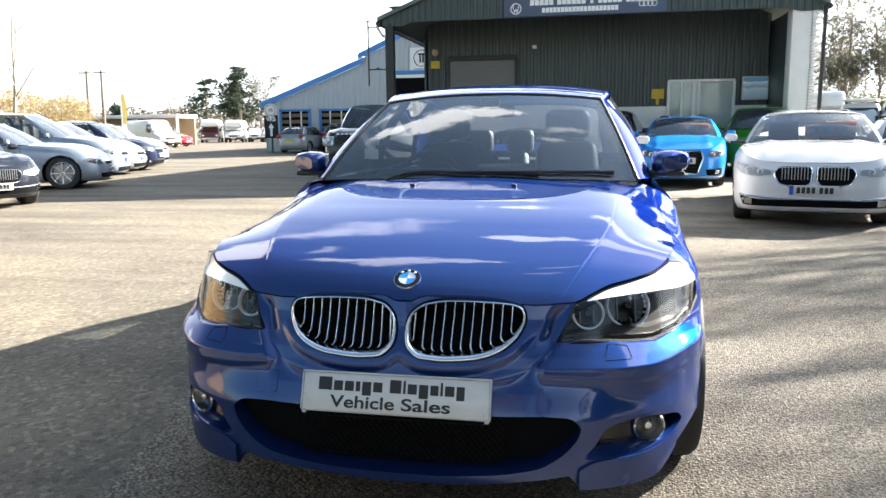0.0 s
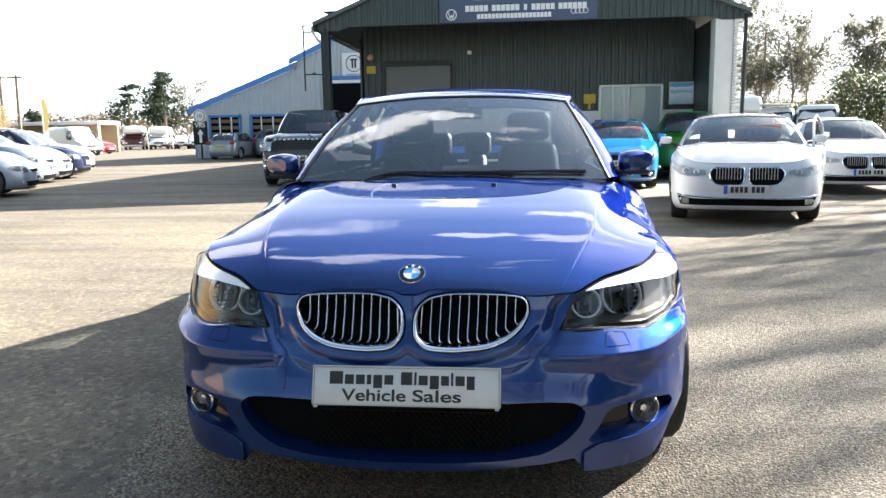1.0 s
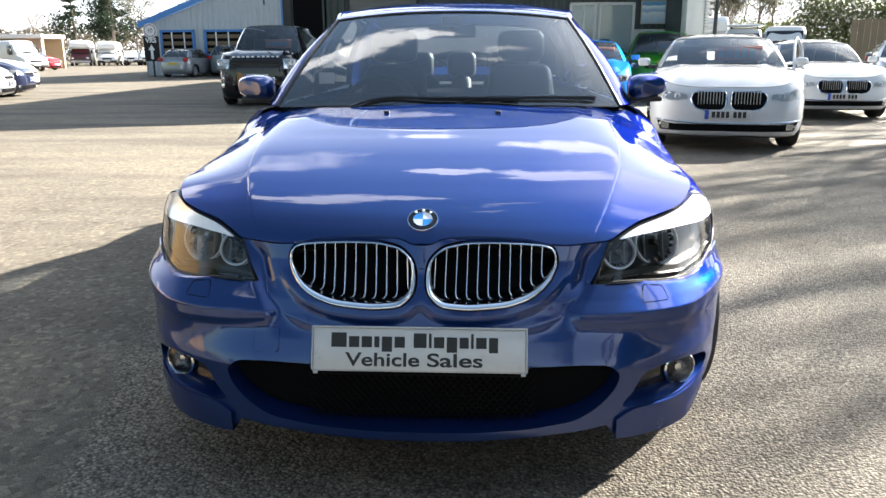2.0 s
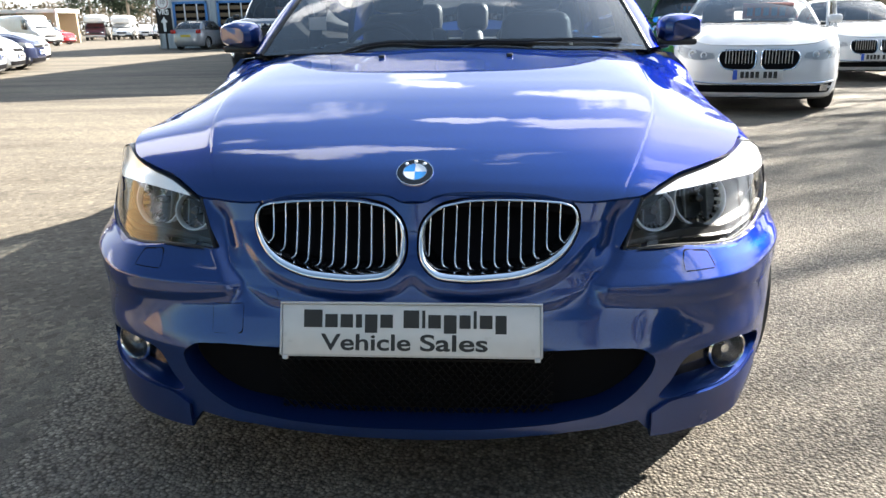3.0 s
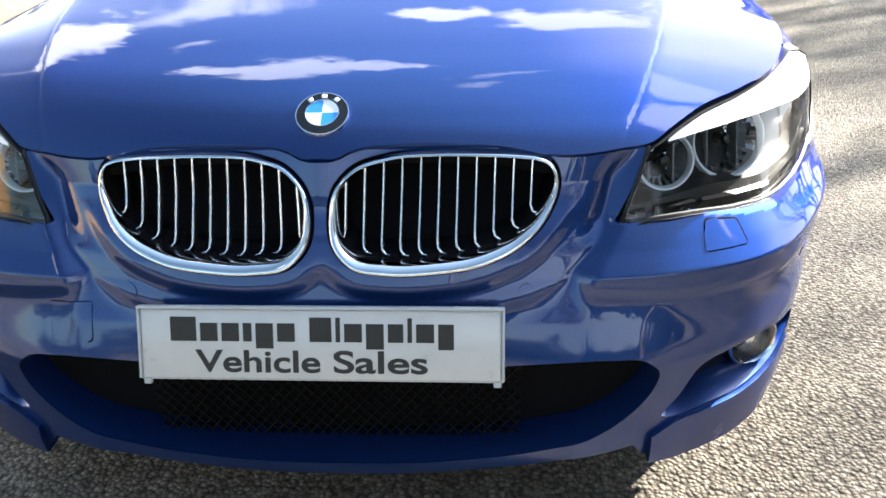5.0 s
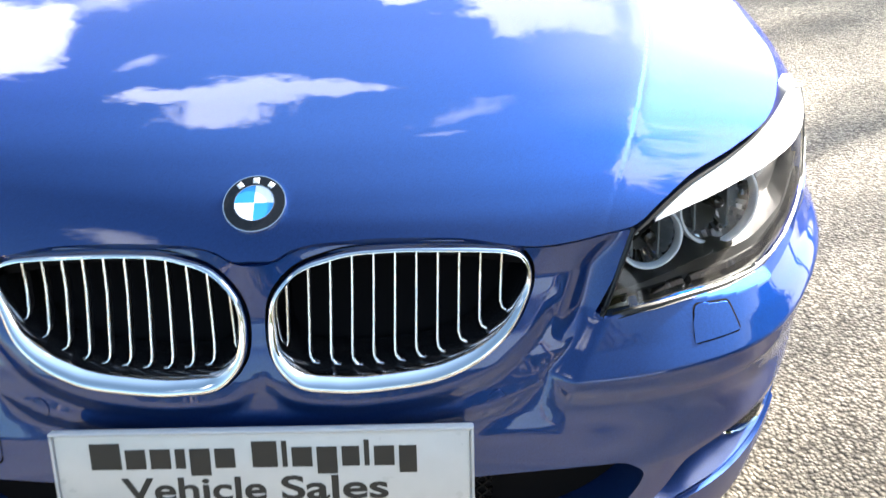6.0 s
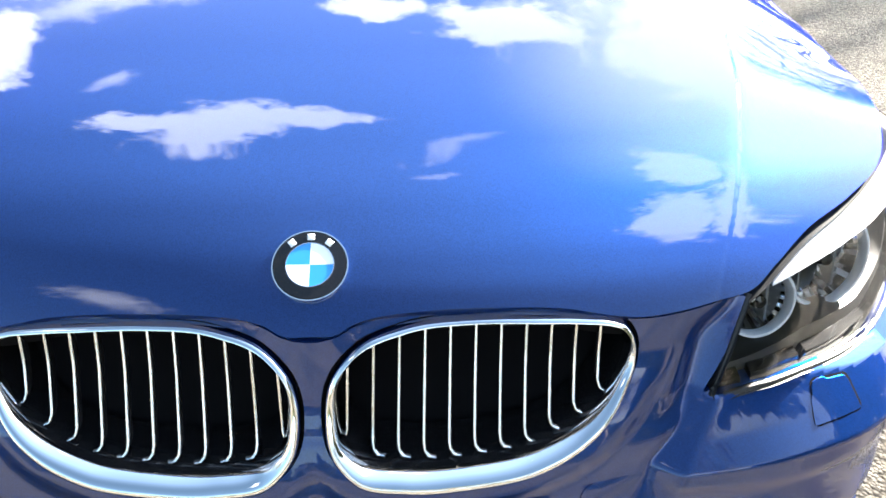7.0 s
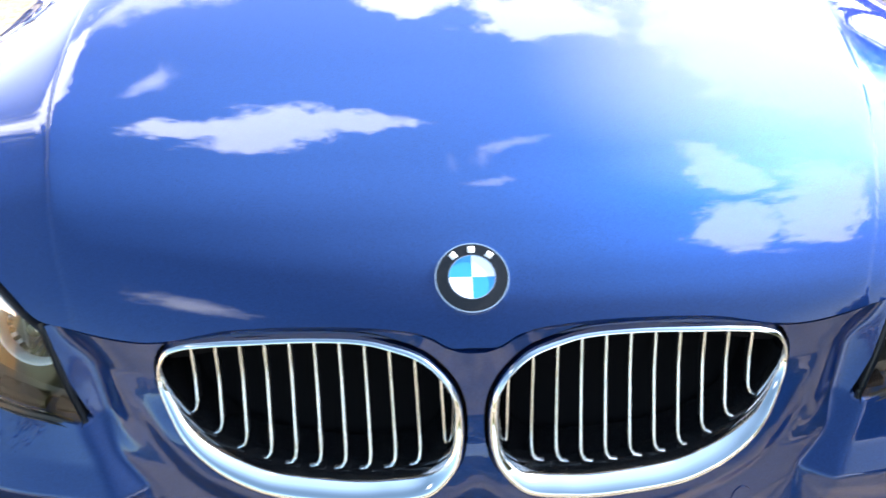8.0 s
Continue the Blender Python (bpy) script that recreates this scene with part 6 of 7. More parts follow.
        strip("front_pillar", screen, .05, pt)
        strip("rear_pillar", rscreen, 1.0, pt)
        mir = part("door_mirror", rbox("door_mirror", (.17, .10, .105), .04, (sx * (hw + .09), cowl[0] + .55, cowl[1] + .06), 3), pt, car)
        part("mirror_foot", rbox("mirror_foot", (.12, .06, .04), .015, (sx * (hw - .02), cowl[0] + .55, cowl[1] + .0)), BLACK, mir)
        for k, yy in enumerate((cowl[0] + .35, (cowl[0] + tail[0]) / 2 + .15, tail[0] - .45)):
            zz = np.linspace(.26, float(shoulder(yy)) - .02, 12)
            hh = np.clip((zz - zb) / (shoulder(np.full(12, yy)) - zb), 0, 1)
            xx = sx * ((hw - herm(hs, ins, hh)) * (1 - min(.9999, abs((yy - L / 2) / (L / 2))) ** m) ** (1 / n) + .0015)
            part("door_gap", tube("door_gap", np.stack([xx, np.full(12, yy), zz], 1), .004, 4), VOID, car)
            if k < 2:
                part("handle", rbox("handle", (.03, .17, .03), .01, (sx * (hw - .006), yy + .85, .78 * float(shoulder(yy)) + .06)), pt, car)
    part("cabin", rbox("cabin", (2 * bw - .14, tail[0] - cowl[0] - .5, .5), .05, (0, (tail[0] + cowl[0]) / 2 + .1, cowl[1] - .33)), VOID, car)
    for sx in (-1, 1):
        for yy in (cowl[0] + 1.25, tail[0] - .75):
            st = part("seat", rbox("seat", (.46, .14, .62), .05, (sx * .36, yy, cowl[1] - .02), 2, (.85, .8)), LEATHER, car)
            part("headrest", rbox("headrest", (.24, .10, .17), .04, (sx * .36, yy + .02, cowl[1] + .36), 2), LEATHER, st)
    if banner:
        bq = part("price_board", rbox("price_board", (.62, .015, .2), .005, (.22, r0 - .26, cowl[1] + .17)), simple_once("pink_board", (.62, .30, .26), .6), car, "pink price board behind the screen", )
        for k in range(5):
            part("bar", rbox("bar", (.07, .006, .10), 0, (.0 + k * .10, r0 - .272, cowl[1] + .16)), simple_once("pale_blue_print", (.25, .45, .65), .6), bq)
    part("wiper", tube("wiper", [(-.45, cowl[0] + .12, cowl[1] + .02), (.1, cowl[0] + .10, cowl[1] + .035), (.5, cowl[0] + .16, cowl[1] + .03)], .010, 5), BLACK, car)

    # face
    zn = nose
    def lampset(poly, rings_at, inside_mat=None):
        for sx in (-1, 1):
            p = np.array(poly) * (sx, 1)
            p = p if sx > 0 else p[::-1]
            hl = part("headlight", plate("headlight", p, front_y, .004, .03, .03), inside_mat or simple_once("lamp_inside", (.12, .125, .135), .25), car)
            for x, z, r in rings_at:
                rg = part("light_ring", lathe("light_ring", [(r * .62, .0), (r * .8, -.008), (r, -.006), (r, .01)], 24, "y"), simple_once("ring_plastic", (.55, .57, .6), .25), hl, at=pose(sx * x, float(front_y(np.array([x]), np.array([z]))[0]) - .006, z, 0, 0, sx * 14))
                part("reflector", lathe("reflector", [(r * .62, 0), (r * .3, .004), (0, -.004)], 20, "y"), REFLECTOR, rg)
            ln = part("lens", plate("lens", p, front_y, .016, .012, .03), LAMP_GLASS, hl)
            ln.visible_shadow = False
    def number_plate(z, w=.52, y=None, mat=PLATE_WHITE):
        yy = float(front_y(np.array([0.0]), np.array([z]))[0]) - .02 if y is None else y
        pl = part("number_plate", rbox("number_plate", (w, .015, .112), .004, (0, yy, z)), mat, car)
        part("band", rbox("band", (.045, .004, .108), 0, (-w / 2 + .025, yy - .009, z)), simple_once("plate_blue", (.02, .08, .45), .4), pl)
        for k in range(7):
            part("bar", rbox("bar", (.038, .004, .07), 0, (-w / 2 + .10 + k * .052 + .03 * (k > 3), yy - .009, z)), PLATE_BLACK, pl)
    def slot(nm, poly, mat, off=.002, depth=.02):
        return part(nm, plate(nm, np.array(poly), front_y, off, depth, .03), mat, car)
    if front == "kidney":
        lampset([(.46, zn - .085), (.62, zn - .10), (.80, zn - .085), (.865, zn - .03), (.85, zn + .05), (.74, zn + .025), (.58, zn - .015), (.47, zn - .03)], [(.70, zn - .04, .05), (.58, zn - .05, .036)], simple_once("lamp_silver", (.42, .43, .45), .25))
        for sx in (-1, 1):
            kp = closed(np.array([(.035, zn + .0), (.12, zn + .005), (.22, zn + .005), (.32, zn + .002), (.40, zn - .012), (.425, zn - .06), (.41, zn - .13), (.365, zn - .19), (.28, zn - .212), (.18, zn - .218), (.08, zn - .212), (.035, zn - .175), (.025, zn - .09)]), 60) * (sx, 1)
            kp = kp if sx > 0 else kp[::-1]
            yy = front_y(kp[:, 0], kp[:, 1])
            rg = []
            for d, dy in ((-.004, .01), (-.002, -.012), (.004, -.018), (.011, -.014), (.014, 0)):
                q = inset(kp, d)
                rg.append(np.stack([q[:, 0], yy + dy, q[:, 1]], 1))
            gr = part("grille", loft("grille", rg), CHROME, car, "chrome edged grille")
            part("grille_shade_back", plate("grille_shade_back", inset(kp, .002), front_y, .004, .01, .03), VOID, gr)
            for k in range(9):
                x = sx * (.07 + k * .034)
                near = np.abs(kp[:, 0] - x) < .02
                if near.any():
                    z0, z1 = kp[near, 1].min() + .008, kp[near, 1].max() - .008
                    y0 = float(front_y(np.array([x]), np.array([zn - .1]))[0])
                    part("slat", rbox("slat", (.008, .008, z1 - z0), 0, (x, y0 - .010, (z0 + z1) / 2)), SATIN, gr)
        number_plate(zn - .26)
        slot("lower_intake", [(-.80, .350), (-.60, .325), (.60, .325), (.80, .350), (.76, .245), (-.76, .245)], VOID)
        part("chrome_bar", tube("chrome_bar", [(x, float(front_y(np.array([x]), np.array([.335]))[0]) - .008, .337 + .03 * abs(x / .78) ** 3) for x in np.linspace(-.80, .80, 30)], .011, 6), CHROME, car)
        for sx in (-1, 1):
            part("fog_lamp", plate("fog_lamp", np.array([(.66, .325), (.745, .33), (.745, .265), (.66, .26)])[::1] * (sx, 1), front_y, .008, .02, .02), CHROME, car)
        part("roundel", lathe("roundel", [(0, -.004), (.041, -.004), (.041, .004)], 24, "z"), SATIN, car, at=pose(0, .22, zn + .105, 25, 0, 0))
        slot("splitter", [(-.78, .188), (.78, .188), (.76, .172), (-.76, .172)], BLACK, .008, .04)
    elif front == "single":
        lampset([(.50, zn - .09), (.66, zn - .10), (.80, zn - .07), (.83, zn + .0), (.78, zn + .05), (.62, zn + .02), (.50, zn - .02)], [(.70, zn - .03, .05), (.58, zn - .045, .04)])
        gp = np.array([(-.36, zn - .0), (.36, zn - .0), (.40, zn - .12), (.30, zn - .42), (-.30, zn - .42), (-.40, zn - .12)])
        gp = np.array([p for a, b in zip(gp, np.roll(gp, -1, axis=0)) for p in (a, a * .5 + b * .5)])
        yy = front_y(gp[:, 0], gp[:, 1])
        gr = part("grille", loft("grille", [np.stack([q[:, 0], yy + dy, q[:, 1]], 1) for q, dy in ((inset(gp, .012), .01), (inset(gp, .01), -.014), (inset(gp, -.018), -.016), (inset(gp, -.022), .01))]), CHROME, car, "large chrome framed grille")
        part("grille_shade_back", plate("grille_shade_back", gp, front_y, .004, .01, .03), VOID, gr)
        for k in range(7):
            z = zn - .05 - k * .05
            part("slat", rbox("slat", (.62, .01, .008), 0, (0, float(front_y(np.array([0.0]), np.array([z]))[0]) - .01, z)), BLACK, gr)
        number_plate(zn - .17)
        for sx in (-1, 1):
            slot("side_intake", np.array([(.46, .36), (.76, .38), (.76, .26), (.48, .25)]) * (sx, 1), VOID)
            part("fog_lamp", lathe("fog_lamp", [(0, -.02), (.04, -.015), (.045, 0)], 20, "y"), REFLECTOR, car, at=pose(sx * .66, float(front_y(np.array([.66]), np.array([.31]))[0]) - .004, .31))
        part("lip", tube("lip", [(x, float(front_y(np.array([x]), np.array([.21]))[0]) - .006, .215) for x in np.linspace(-.78, .78, 24)], .012, 6), SATIN, car)
    elif front == "suv":
        lampset([(.60, zn - .02), (.90, zn - .04), (.93, zn - .20), (.86, zn - .24), (.62, zn - .22)], [(.78, zn - .10, .075), (.70, zn - .17, .05)], REFLECTOR)
        slot("grille", [(-.55, zn - .02), (.55, zn - .02), (.53, zn - .20), (-.53, zn - .20)], BLACK)
        for sx in (-1, 1):
            yl = float(front_y(np.array([.72]), np.array([zn - .13]))[0])
            box = part("lamp_box", rbox("lamp_box", (.30, .10, .22), .03, (sx * .74, yl + .01, zn - .13), 2), simple_once("lamp_silver", (.42, .43, .45), .25), car)
            for x, z, r in ((.80, zn - .10, .075), (.67, zn - .16, .055)):
                rg = part("light_ring", lathe("light_ring", [(r, .0), (r, -.012), (r * .85, -.016), (r * .7, -.004)], 24, "y"), CHROME, box, at=pose(sx * x, yl - .04, z))
                part("reflector", lathe("reflector", [(r * .72, -.004), (r * .35, .004), (0, -.008)], 20, "y"), REFLECTOR, rg)
        for k in range(3):
            z = zn - .06 - k * .05
            part("grille_bar", rbox("grille_bar", (1.06, .02, .02), .004, (0, float(front_y(np.array([.3]), np.array([z]))[0]) - .012, z)), GLOSS_BLACK, car)
        for k in range(10):
            part("bar", rbox("bar", (.065, .006, .035), 0, (-.50 + k * .105 + .03 * (k > 4), .10, zn + .035)), SIGN_WHITE, car)
        number_plate(zn - .40)
        slot("lower_intake", [(-.5, .48), (.5, .48), (.5, .36), (-.5, .36)], VOID)
        for sx in (-1, 1):
            part("fog_lamp", lathe("fog_lamp", [(0, -.02), (.05, -.015), (.055, 0)], 20, "y"), REFLECTOR, car, at=pose(sx * .78, float(front_y(np.array([.78]), np.array([.46]))[0]) - .004, .46))
    else:
        lampset([(.48, zn - .07), (.64, zn - .09), (.78, zn - .05), (.82, zn + .02), (.74, zn + .06), (.56, zn + .01)], [(.66, zn - .03, .055)])
        slot("grille", [(-.42, zn - .03), (.42, zn - .03), (.38, zn - .10), (-.38, zn - .10)], VOID)
        part("chrome_bar", tube("chrome_bar", [(x, float(front_y(np.array([x]), np.array([zn - .03]))[0]) - .008, zn - .03) for x in np.linspace(-.42, .42, 16)], .010, 6), CHROME, car)
        number_plate(zn - .22)
        slot("lower_intake", [(-.62, .32), (.62, .32), (.58, .22), (-.58, .22)], VOID)
        for sx in (-1, 1):
            part("fog_lamp", lathe("fog_lamp", [(0, -.02), (.04, -.015), (.045, 0)], 20, "y"), REFLECTOR, car, at=pose(sx * .68, float(front_y(np.array([.68]), np.array([.30]))[0]) - .004, .30))
    # tail
    back = lambda x, z: -(L - front_y(x, np.clip(z * .62 / max(.6, tail[1]), 0, 2)))
    for sx in (-1, 1):
        p = np.array([(hw - .34, tail[1] - .18), (hw - .12, tail[1] - .18), (hw - .13, tail[1] - .04 if boot else tail[1] + .12), (hw - .30, tail[1] - .05 if boot else tail[1] + .10)]) * (sx, 1)
        yb = L - .06 if boot else L - .05
        part("rear_light", rbox("rear_light", (.24, .12, .18), .03, (sx * (hw - .20), yb - .02, tail[1] - .12)), simple_once("red_lens", (.35, .01, .01), .15), car)
    rp = part("rear_plate", rbox("rear_plate", (.52, .015, .112), .004, (0, L + .004, tail[1] - .32)), YELLOW, car)
    if door_open:
        d = part("open_door", rbox("open_door", (.06, 1.12, .64), .025, (0, .56, 0), 3), pt, car, "open front door", at=pose(hw - .03, cowl[0] + .38, .60, 0, 0, -15))
        part("window_frame", tube("window_frame", [(0, .10, .32), (-.06, .42, .68), (-.08, .80, .74), (-.05, 1.10, .62), (0, 1.12, .32)], .022, 6), pt, d)
        g2 = part("glass", loft("glass", [[(0, .12, .32), (0, 1.1, .32)], [(-.06, .45, .66), (-.06, 1.08, .62)]], False), DARKGLASS, d)
        g2.visible_shadow = False
        part("card", rbox("card", (.03, 1.0, .5), .02, (-.045, .58, 0), 2), DASH, d)
    return car


WHITE_PAINT = paint("white_car_paint", (.58, .59, .61), 0.0, .4, .02)
SILVER = paint("silver_car_paint", (.27, .31, .37), .6, .32, .12)
PALE_SILVER = paint("pale_silver_car_paint", (.27, .29, .32), .55, .32, .12)

vehicle("executive_car", "white executive saloon car with a front door ajar", pose(3.02, 7.33, 0, 0, 0, -13), 5.07, 1.90, 1.40, WHITE_PAINT, "kidney", .70, .80, (1.45, .96), (2.25, 3.75), (4.55, 1.02), .80, wheel_y=(.86, 4.0), wheel_r=.345, n=5.0, banner=True, door_open=True)
vehicle("sports_coupe", "white low sports coupe with twin grilles", pose(6.25, 11.55, 0, 0, 0, -8), 4.90, 1.88, 1.36, WHITE_PAINT, "kidney", .66, .76, (1.50, .93), (2.2, 3.2), (4.3, .98), .76, wheel_y=(.85, 3.7), wheel_r=.335)
vehicle("hatchback", "bright blue hatchback with a large chrome framed grille", pose(2.20, 13.3, 0, 0, 0, -6), 4.25, 1.77, 1.42, (.025, .22, .62), "single", .70, .78, (1.0, .98), (1.75, 3.2), (3.95, 1.02), .72, wheel_y=(.85, 3.45), wheel_r=.32, boot=False, banner=True)
vehicle("hatchback", "bright green hatchback parked close to the barn wall", pose(4.25, 16.2, 0, 0, 0, -10), 4.0, 1.80, 1.66, (.03, .20, .02), "plain", .88, .96, (.85, 1.12), (1.5, 3.0), (3.7, 1.1), .72, wheel_y=(.8, 3.3), wheel_r=.33, boot=False, banner=True)
vehicle("hatchback", "black hatchback parked close to the barn wall", pose(.62, 16.3, 0, 0, 0, -8), 4.1, 1.76, 1.62, (.012, .012, .014), "plain", .80, .90, (.95, 1.05), (1.6, 3.2), (3.8, 1.1), .72, wheel_y=(.85, 3.4), wheel_r=.32, boot=False)
vehicle("off_roader", "black boxy four-wheel-drive with square headlamps", pose(-4.93, 15.2, 0, 0, 0, 4), 4.9, 1.98, 1.86, (.012, .013, .016), "suv", 1.06, 1.13, (1.25, 1.22), (1.85, 4.2), (4.75, 1.25), .80, wheel_y=(.9, 3.75), wheel_r=.40, boot=False, n=5.0, banner=True)
vehicle("hatchback", "silver-grey older hatchback seen from behind", pose(-15.25, 40.6, 0, 0, 0, 176), 4.15, 1.74, 1.44, PALE_SILVER, "plain", .62, .74, (1.05, .93), (1.8, 3.4), (3.95, 1.0), .70, wheel_y=(.85, 3.35), wheel_r=.31, boot=False)
vehicle("estate_car", "dull silver-green estate car behind the off-roader", pose(-13.0, 42.6, 0, 0, 0, 172), 4.5, 1.78, 1.62, (.22, .25, .25), "plain", .70, .82, (1.1, 1.0), (1.8, 4.0), (4.35, 1.1), .72, wheel_y=(.85, 3.55), wheel_r=.33, boot=False)
vehicle("hatchback", "white hatchback standing close behind the blue saloon", pose(.35, 10.4, 0, 0, 0, 176), 4.0, 1.72, 1.40, WHITE_PAINT, "plain", .64, .76, (1.0, .95), (1.8, 3.5), (3.9, 1.12), .72, boot=False)
ROW = "row of cars along the drive"
vehicle("saloon_car", "dark grey saloon car with twin grilles and a white plate", pose(-8.6, 8.15, 0, 0, 0, 60), 4.5, 1.80, 1.33, (.016, .018, .024), "kidney", .62, .71, (1.40, .89), (2.1, 3.2), (4.0, .95), .74, wheel_y=(.80, 3.5), wheel_r=.32, group=ROW)
vehicle("saloon_car", "silver-blue saloon car with multi-spoke wheels", pose(-10.15, 13.3, 0, 0, 0, 116), 4.8, 1.82, 1.43, SILVER, "plain", .60, .74, (1.25, .95), (2.1, 3.4), (4.2, 1.0), .74, wheel_y=(.84, 3.75), wheel_r=.34, rim=REFLECTOR, group=ROW)
vehicle("people_carrier", "silver-blue tall people carrier", pose(-11.4, 15.8, 0, 0, 0, 112), 4.7, 1.85, 1.70, SILVER, "plain", .72, .86, (1.05, 1.08), (2.1, 4.0), (4.5, 1.15), .76, wheel_y=(.9, 3.7), wheel_r=.33, boot=False, group=ROW)
vehicle("saloon_car", "pale silver saloon car in the row", pose(-12.3, 17.9, 0, 0, 0, 108), 4.6, 1.80, 1.50, PALE_SILVER, "plain", .66, .78, (1.15, 1.0), (2.0, 3.6), (4.3, 1.05), .74, wheel_y=(.85, 3.6), wheel_r=.32, group=ROW)
vehicle("hatchback", "dark navy hatchback with bright headlamps", pose(-12.95, 19.9, 0, 0, 0, 106), 4.3, 1.80, 1.55, (.018, .022, .045), "plain", .70, .82, (1.05, 1.0), (1.85, 3.4), (4.0, 1.05), .74, wheel_y=(.85, 3.5), wheel_r=.32, boot=False, group=ROW)
vehicle("hatchback", "white hatchback at the end of the row", pose(-14.2, 22.2, 0, 0, 0, 104), 4.2, 1.78, 1.50, WHITE_PAINT, "plain", .68, .80, (1.05, .98), (1.85, 3.4), (4.0, 1.05), .72, wheel_y=(.85, 3.45), wheel_r=.32, boot=False, group=ROW)
vehicle("hatchback", "dark hatchback beyond the white one", pose(-16.6, 25.6, 0, 0, 0, 94), 4.1, 1.76, 1.52, (.02, .02, .025), "plain", .68, .80, (1.0, .98), (1.8, 3.4), (3.9, 1.05), .72, wheel_y=(.85, 3.4), wheel_r=.32, boot=False, group=ROW)
vehicle("hatchback", "red hatchback by the open shed", pose(-32.6, 56, 0, 0, 0, 80), 4.1, 1.74, 1.45, (.35, .02, .025), "plain", .64, .76, (1.0, .95), (1.8, 3.3), (3.9, 1.0), .72, boot=False)
vehicle("saloon_car", "silver car parked beyond the coupe", pose(11.2, 18.5, 0, 0, 0, -20), 4.5, 1.80, 1.45, PALE_SILVER, "plain", .66, .78, (1.2, .98), (2.0, 3.4), (4.2, 1.02), .74)
vehicle("saloon_car", "dark red car behind the white saloon", pose(6.3, 17.8, 0, 0, 0, -14), 4.4, 1.78, 1.46, (.12, .03, .03), "plain", .66, .78, (1.15, .98), (1.95, 3.4), (4.1, 1.02), .74)


def box_van(name, label, at, L, W, H, cab_h, bon, col, category="van", overcab=False, rack=False, side_glass=False, cab_col=None):
    """A van or motor caravan with its front at y = 0."""
    t = thing(name, label, category, at)
    hw = W / 2
    cc = cab_col or col
    w = np.linspace(0, 2 * math.pi, 40, endpoint=False)
    ce, se = np.sign(np.cos(w)) * np.abs(np.cos(w)) ** .28, np.sign(np.sin(w)) * np.abs(np.sin(w)) ** .28
    sec = lambda y, k, z0, z1: np.stack([hw * k * ce * (1 - .06 * np.clip(se, 0, 1)), np.full(40, y), (z0 + z1) / 2 + (z1 - z0) / 2 * se], 1)
    lean = bon + .62
    body = [sec(lean, .95, .32, cab_h - .10), sec(lean + .16, .985, .30, (H if not overcab else cab_h) - .03), sec(lean + .5, 1.0, .30, H), sec(L - .12, 1.0, .30, H), sec(L, .96, .36, H - .08)]
    part("body", loft("body", body, True, True), col, t)
    cab = [sec(0, .80, .36, .74), sec(.05, .92, .33, .86), sec(.16, .955, .32, .96), sec(bon, .965, .32, 1.16), sec(bon + .3, .955, .32, 1.16 + .48 * (cab_h - 1.16)), sec(lean + .1, .95, .32, cab_h - .02)]
    part("cab", loft("cab", cab, True, True), cc, t)
    slope = [(bon + .07, 1.22), (lean + .02, cab_h - .14)]
    part("windscreen", loft("windscreen", [[(x * hw * .82, y - .035 + .03 * x * x, z + .012) for x in np.linspace(-1, 1, 12)] for y, z in slope] + [[(x * hw * .82, y, z - .02) for x in np.linspace(-1, 1, 12)] for y, z in slope[::-1]], False), VAN_GLASS, t)
    part("wiper", tube("wiper", [(-hw * .5, bon + .03, 1.22), (hw * .3, bon + .08, 1.30)], .012, 5), BLACK, t)
    for sx in (-1, 1):
        for nm, y0, y1, z0, z1 in [("side_window", bon + .35, bon + 1.0, 1.16, cab_h - .2)] + ([("side_window", L * .45, L * .45 + .9, 1.35, 1.85), ("side_window", L * .72, L * .72 + .8, 1.35, 1.85)] if side_glass else []):
            part(nm, rbox(nm, (.03, y1 - y0, z1 - z0), .012, (sx * (hw * .975), (y0 + y1) / 2, (z0 + z1) / 2), 2, (1, .8)), VAN_GLASS, t)
        hl = part("headlight", rbox("headlight", (.24, .10, .18), .04, (sx * hw * .70, .055, .76), 2), REFLECTOR, t)
        mr = part("mirror", rbox("mirror", (.13, .09, .30), .035, (sx * (hw + .10), bon + .40, 1.42)), BLACK, t)
        part("arm", tube("arm", [(sx * hw * .93, bon + .42, 1.36), (sx * (hw + .08), bon + .40, 1.38)], .02, 5), BLACK, mr)
        for wy in (.85, L - 1.2):
            wheel(t, sx * (hw - .13), wy, .2, .33, 1 if sx < 0 else -1, 8)
            part("arch", lathe("arch", [(.40, -.012), (.37, -.012), (.37, .012)], 28, "x"), BLACK, t, at=pose(sx * (hw * .985), wy, .36))
    part("grille", rbox("grille", (W * .46, .05, .16), .02, (0, .005, .70)), BLACK, t)
    part("bumper", rbox("bumper", (W * .93, .24, .24), .07, (0, .06, .42)), BLACK if cab_col is None else SATIN, t)
    part("number_plate", rbox("number_plate", (.5, .03, .11), .004, (0, -.065, .46)), PLATE_WHITE, t)
    if overcab:
        oc = [sec(y, k, z0, z1) for y, k, z0, z1 in ((bon - .12, .90, cab_h + .12, H - .35), (bon + .02, .97, cab_h - .02, H - .16), (bon + .4, 1.0, cab_h - .06, H - .03), (lean + .5, 1.0, cab_h - .1, H))]
        ov = part("overcab", loft("overcab", oc, True, True), col, t)
        part("stripe", rbox("stripe", (W * .7, .012, .09), 0, (0, bon - .10, (cab_h + H) / 2 - .05)), simple_once("faded_stripe", (.25, .32, .42), .5), ov)
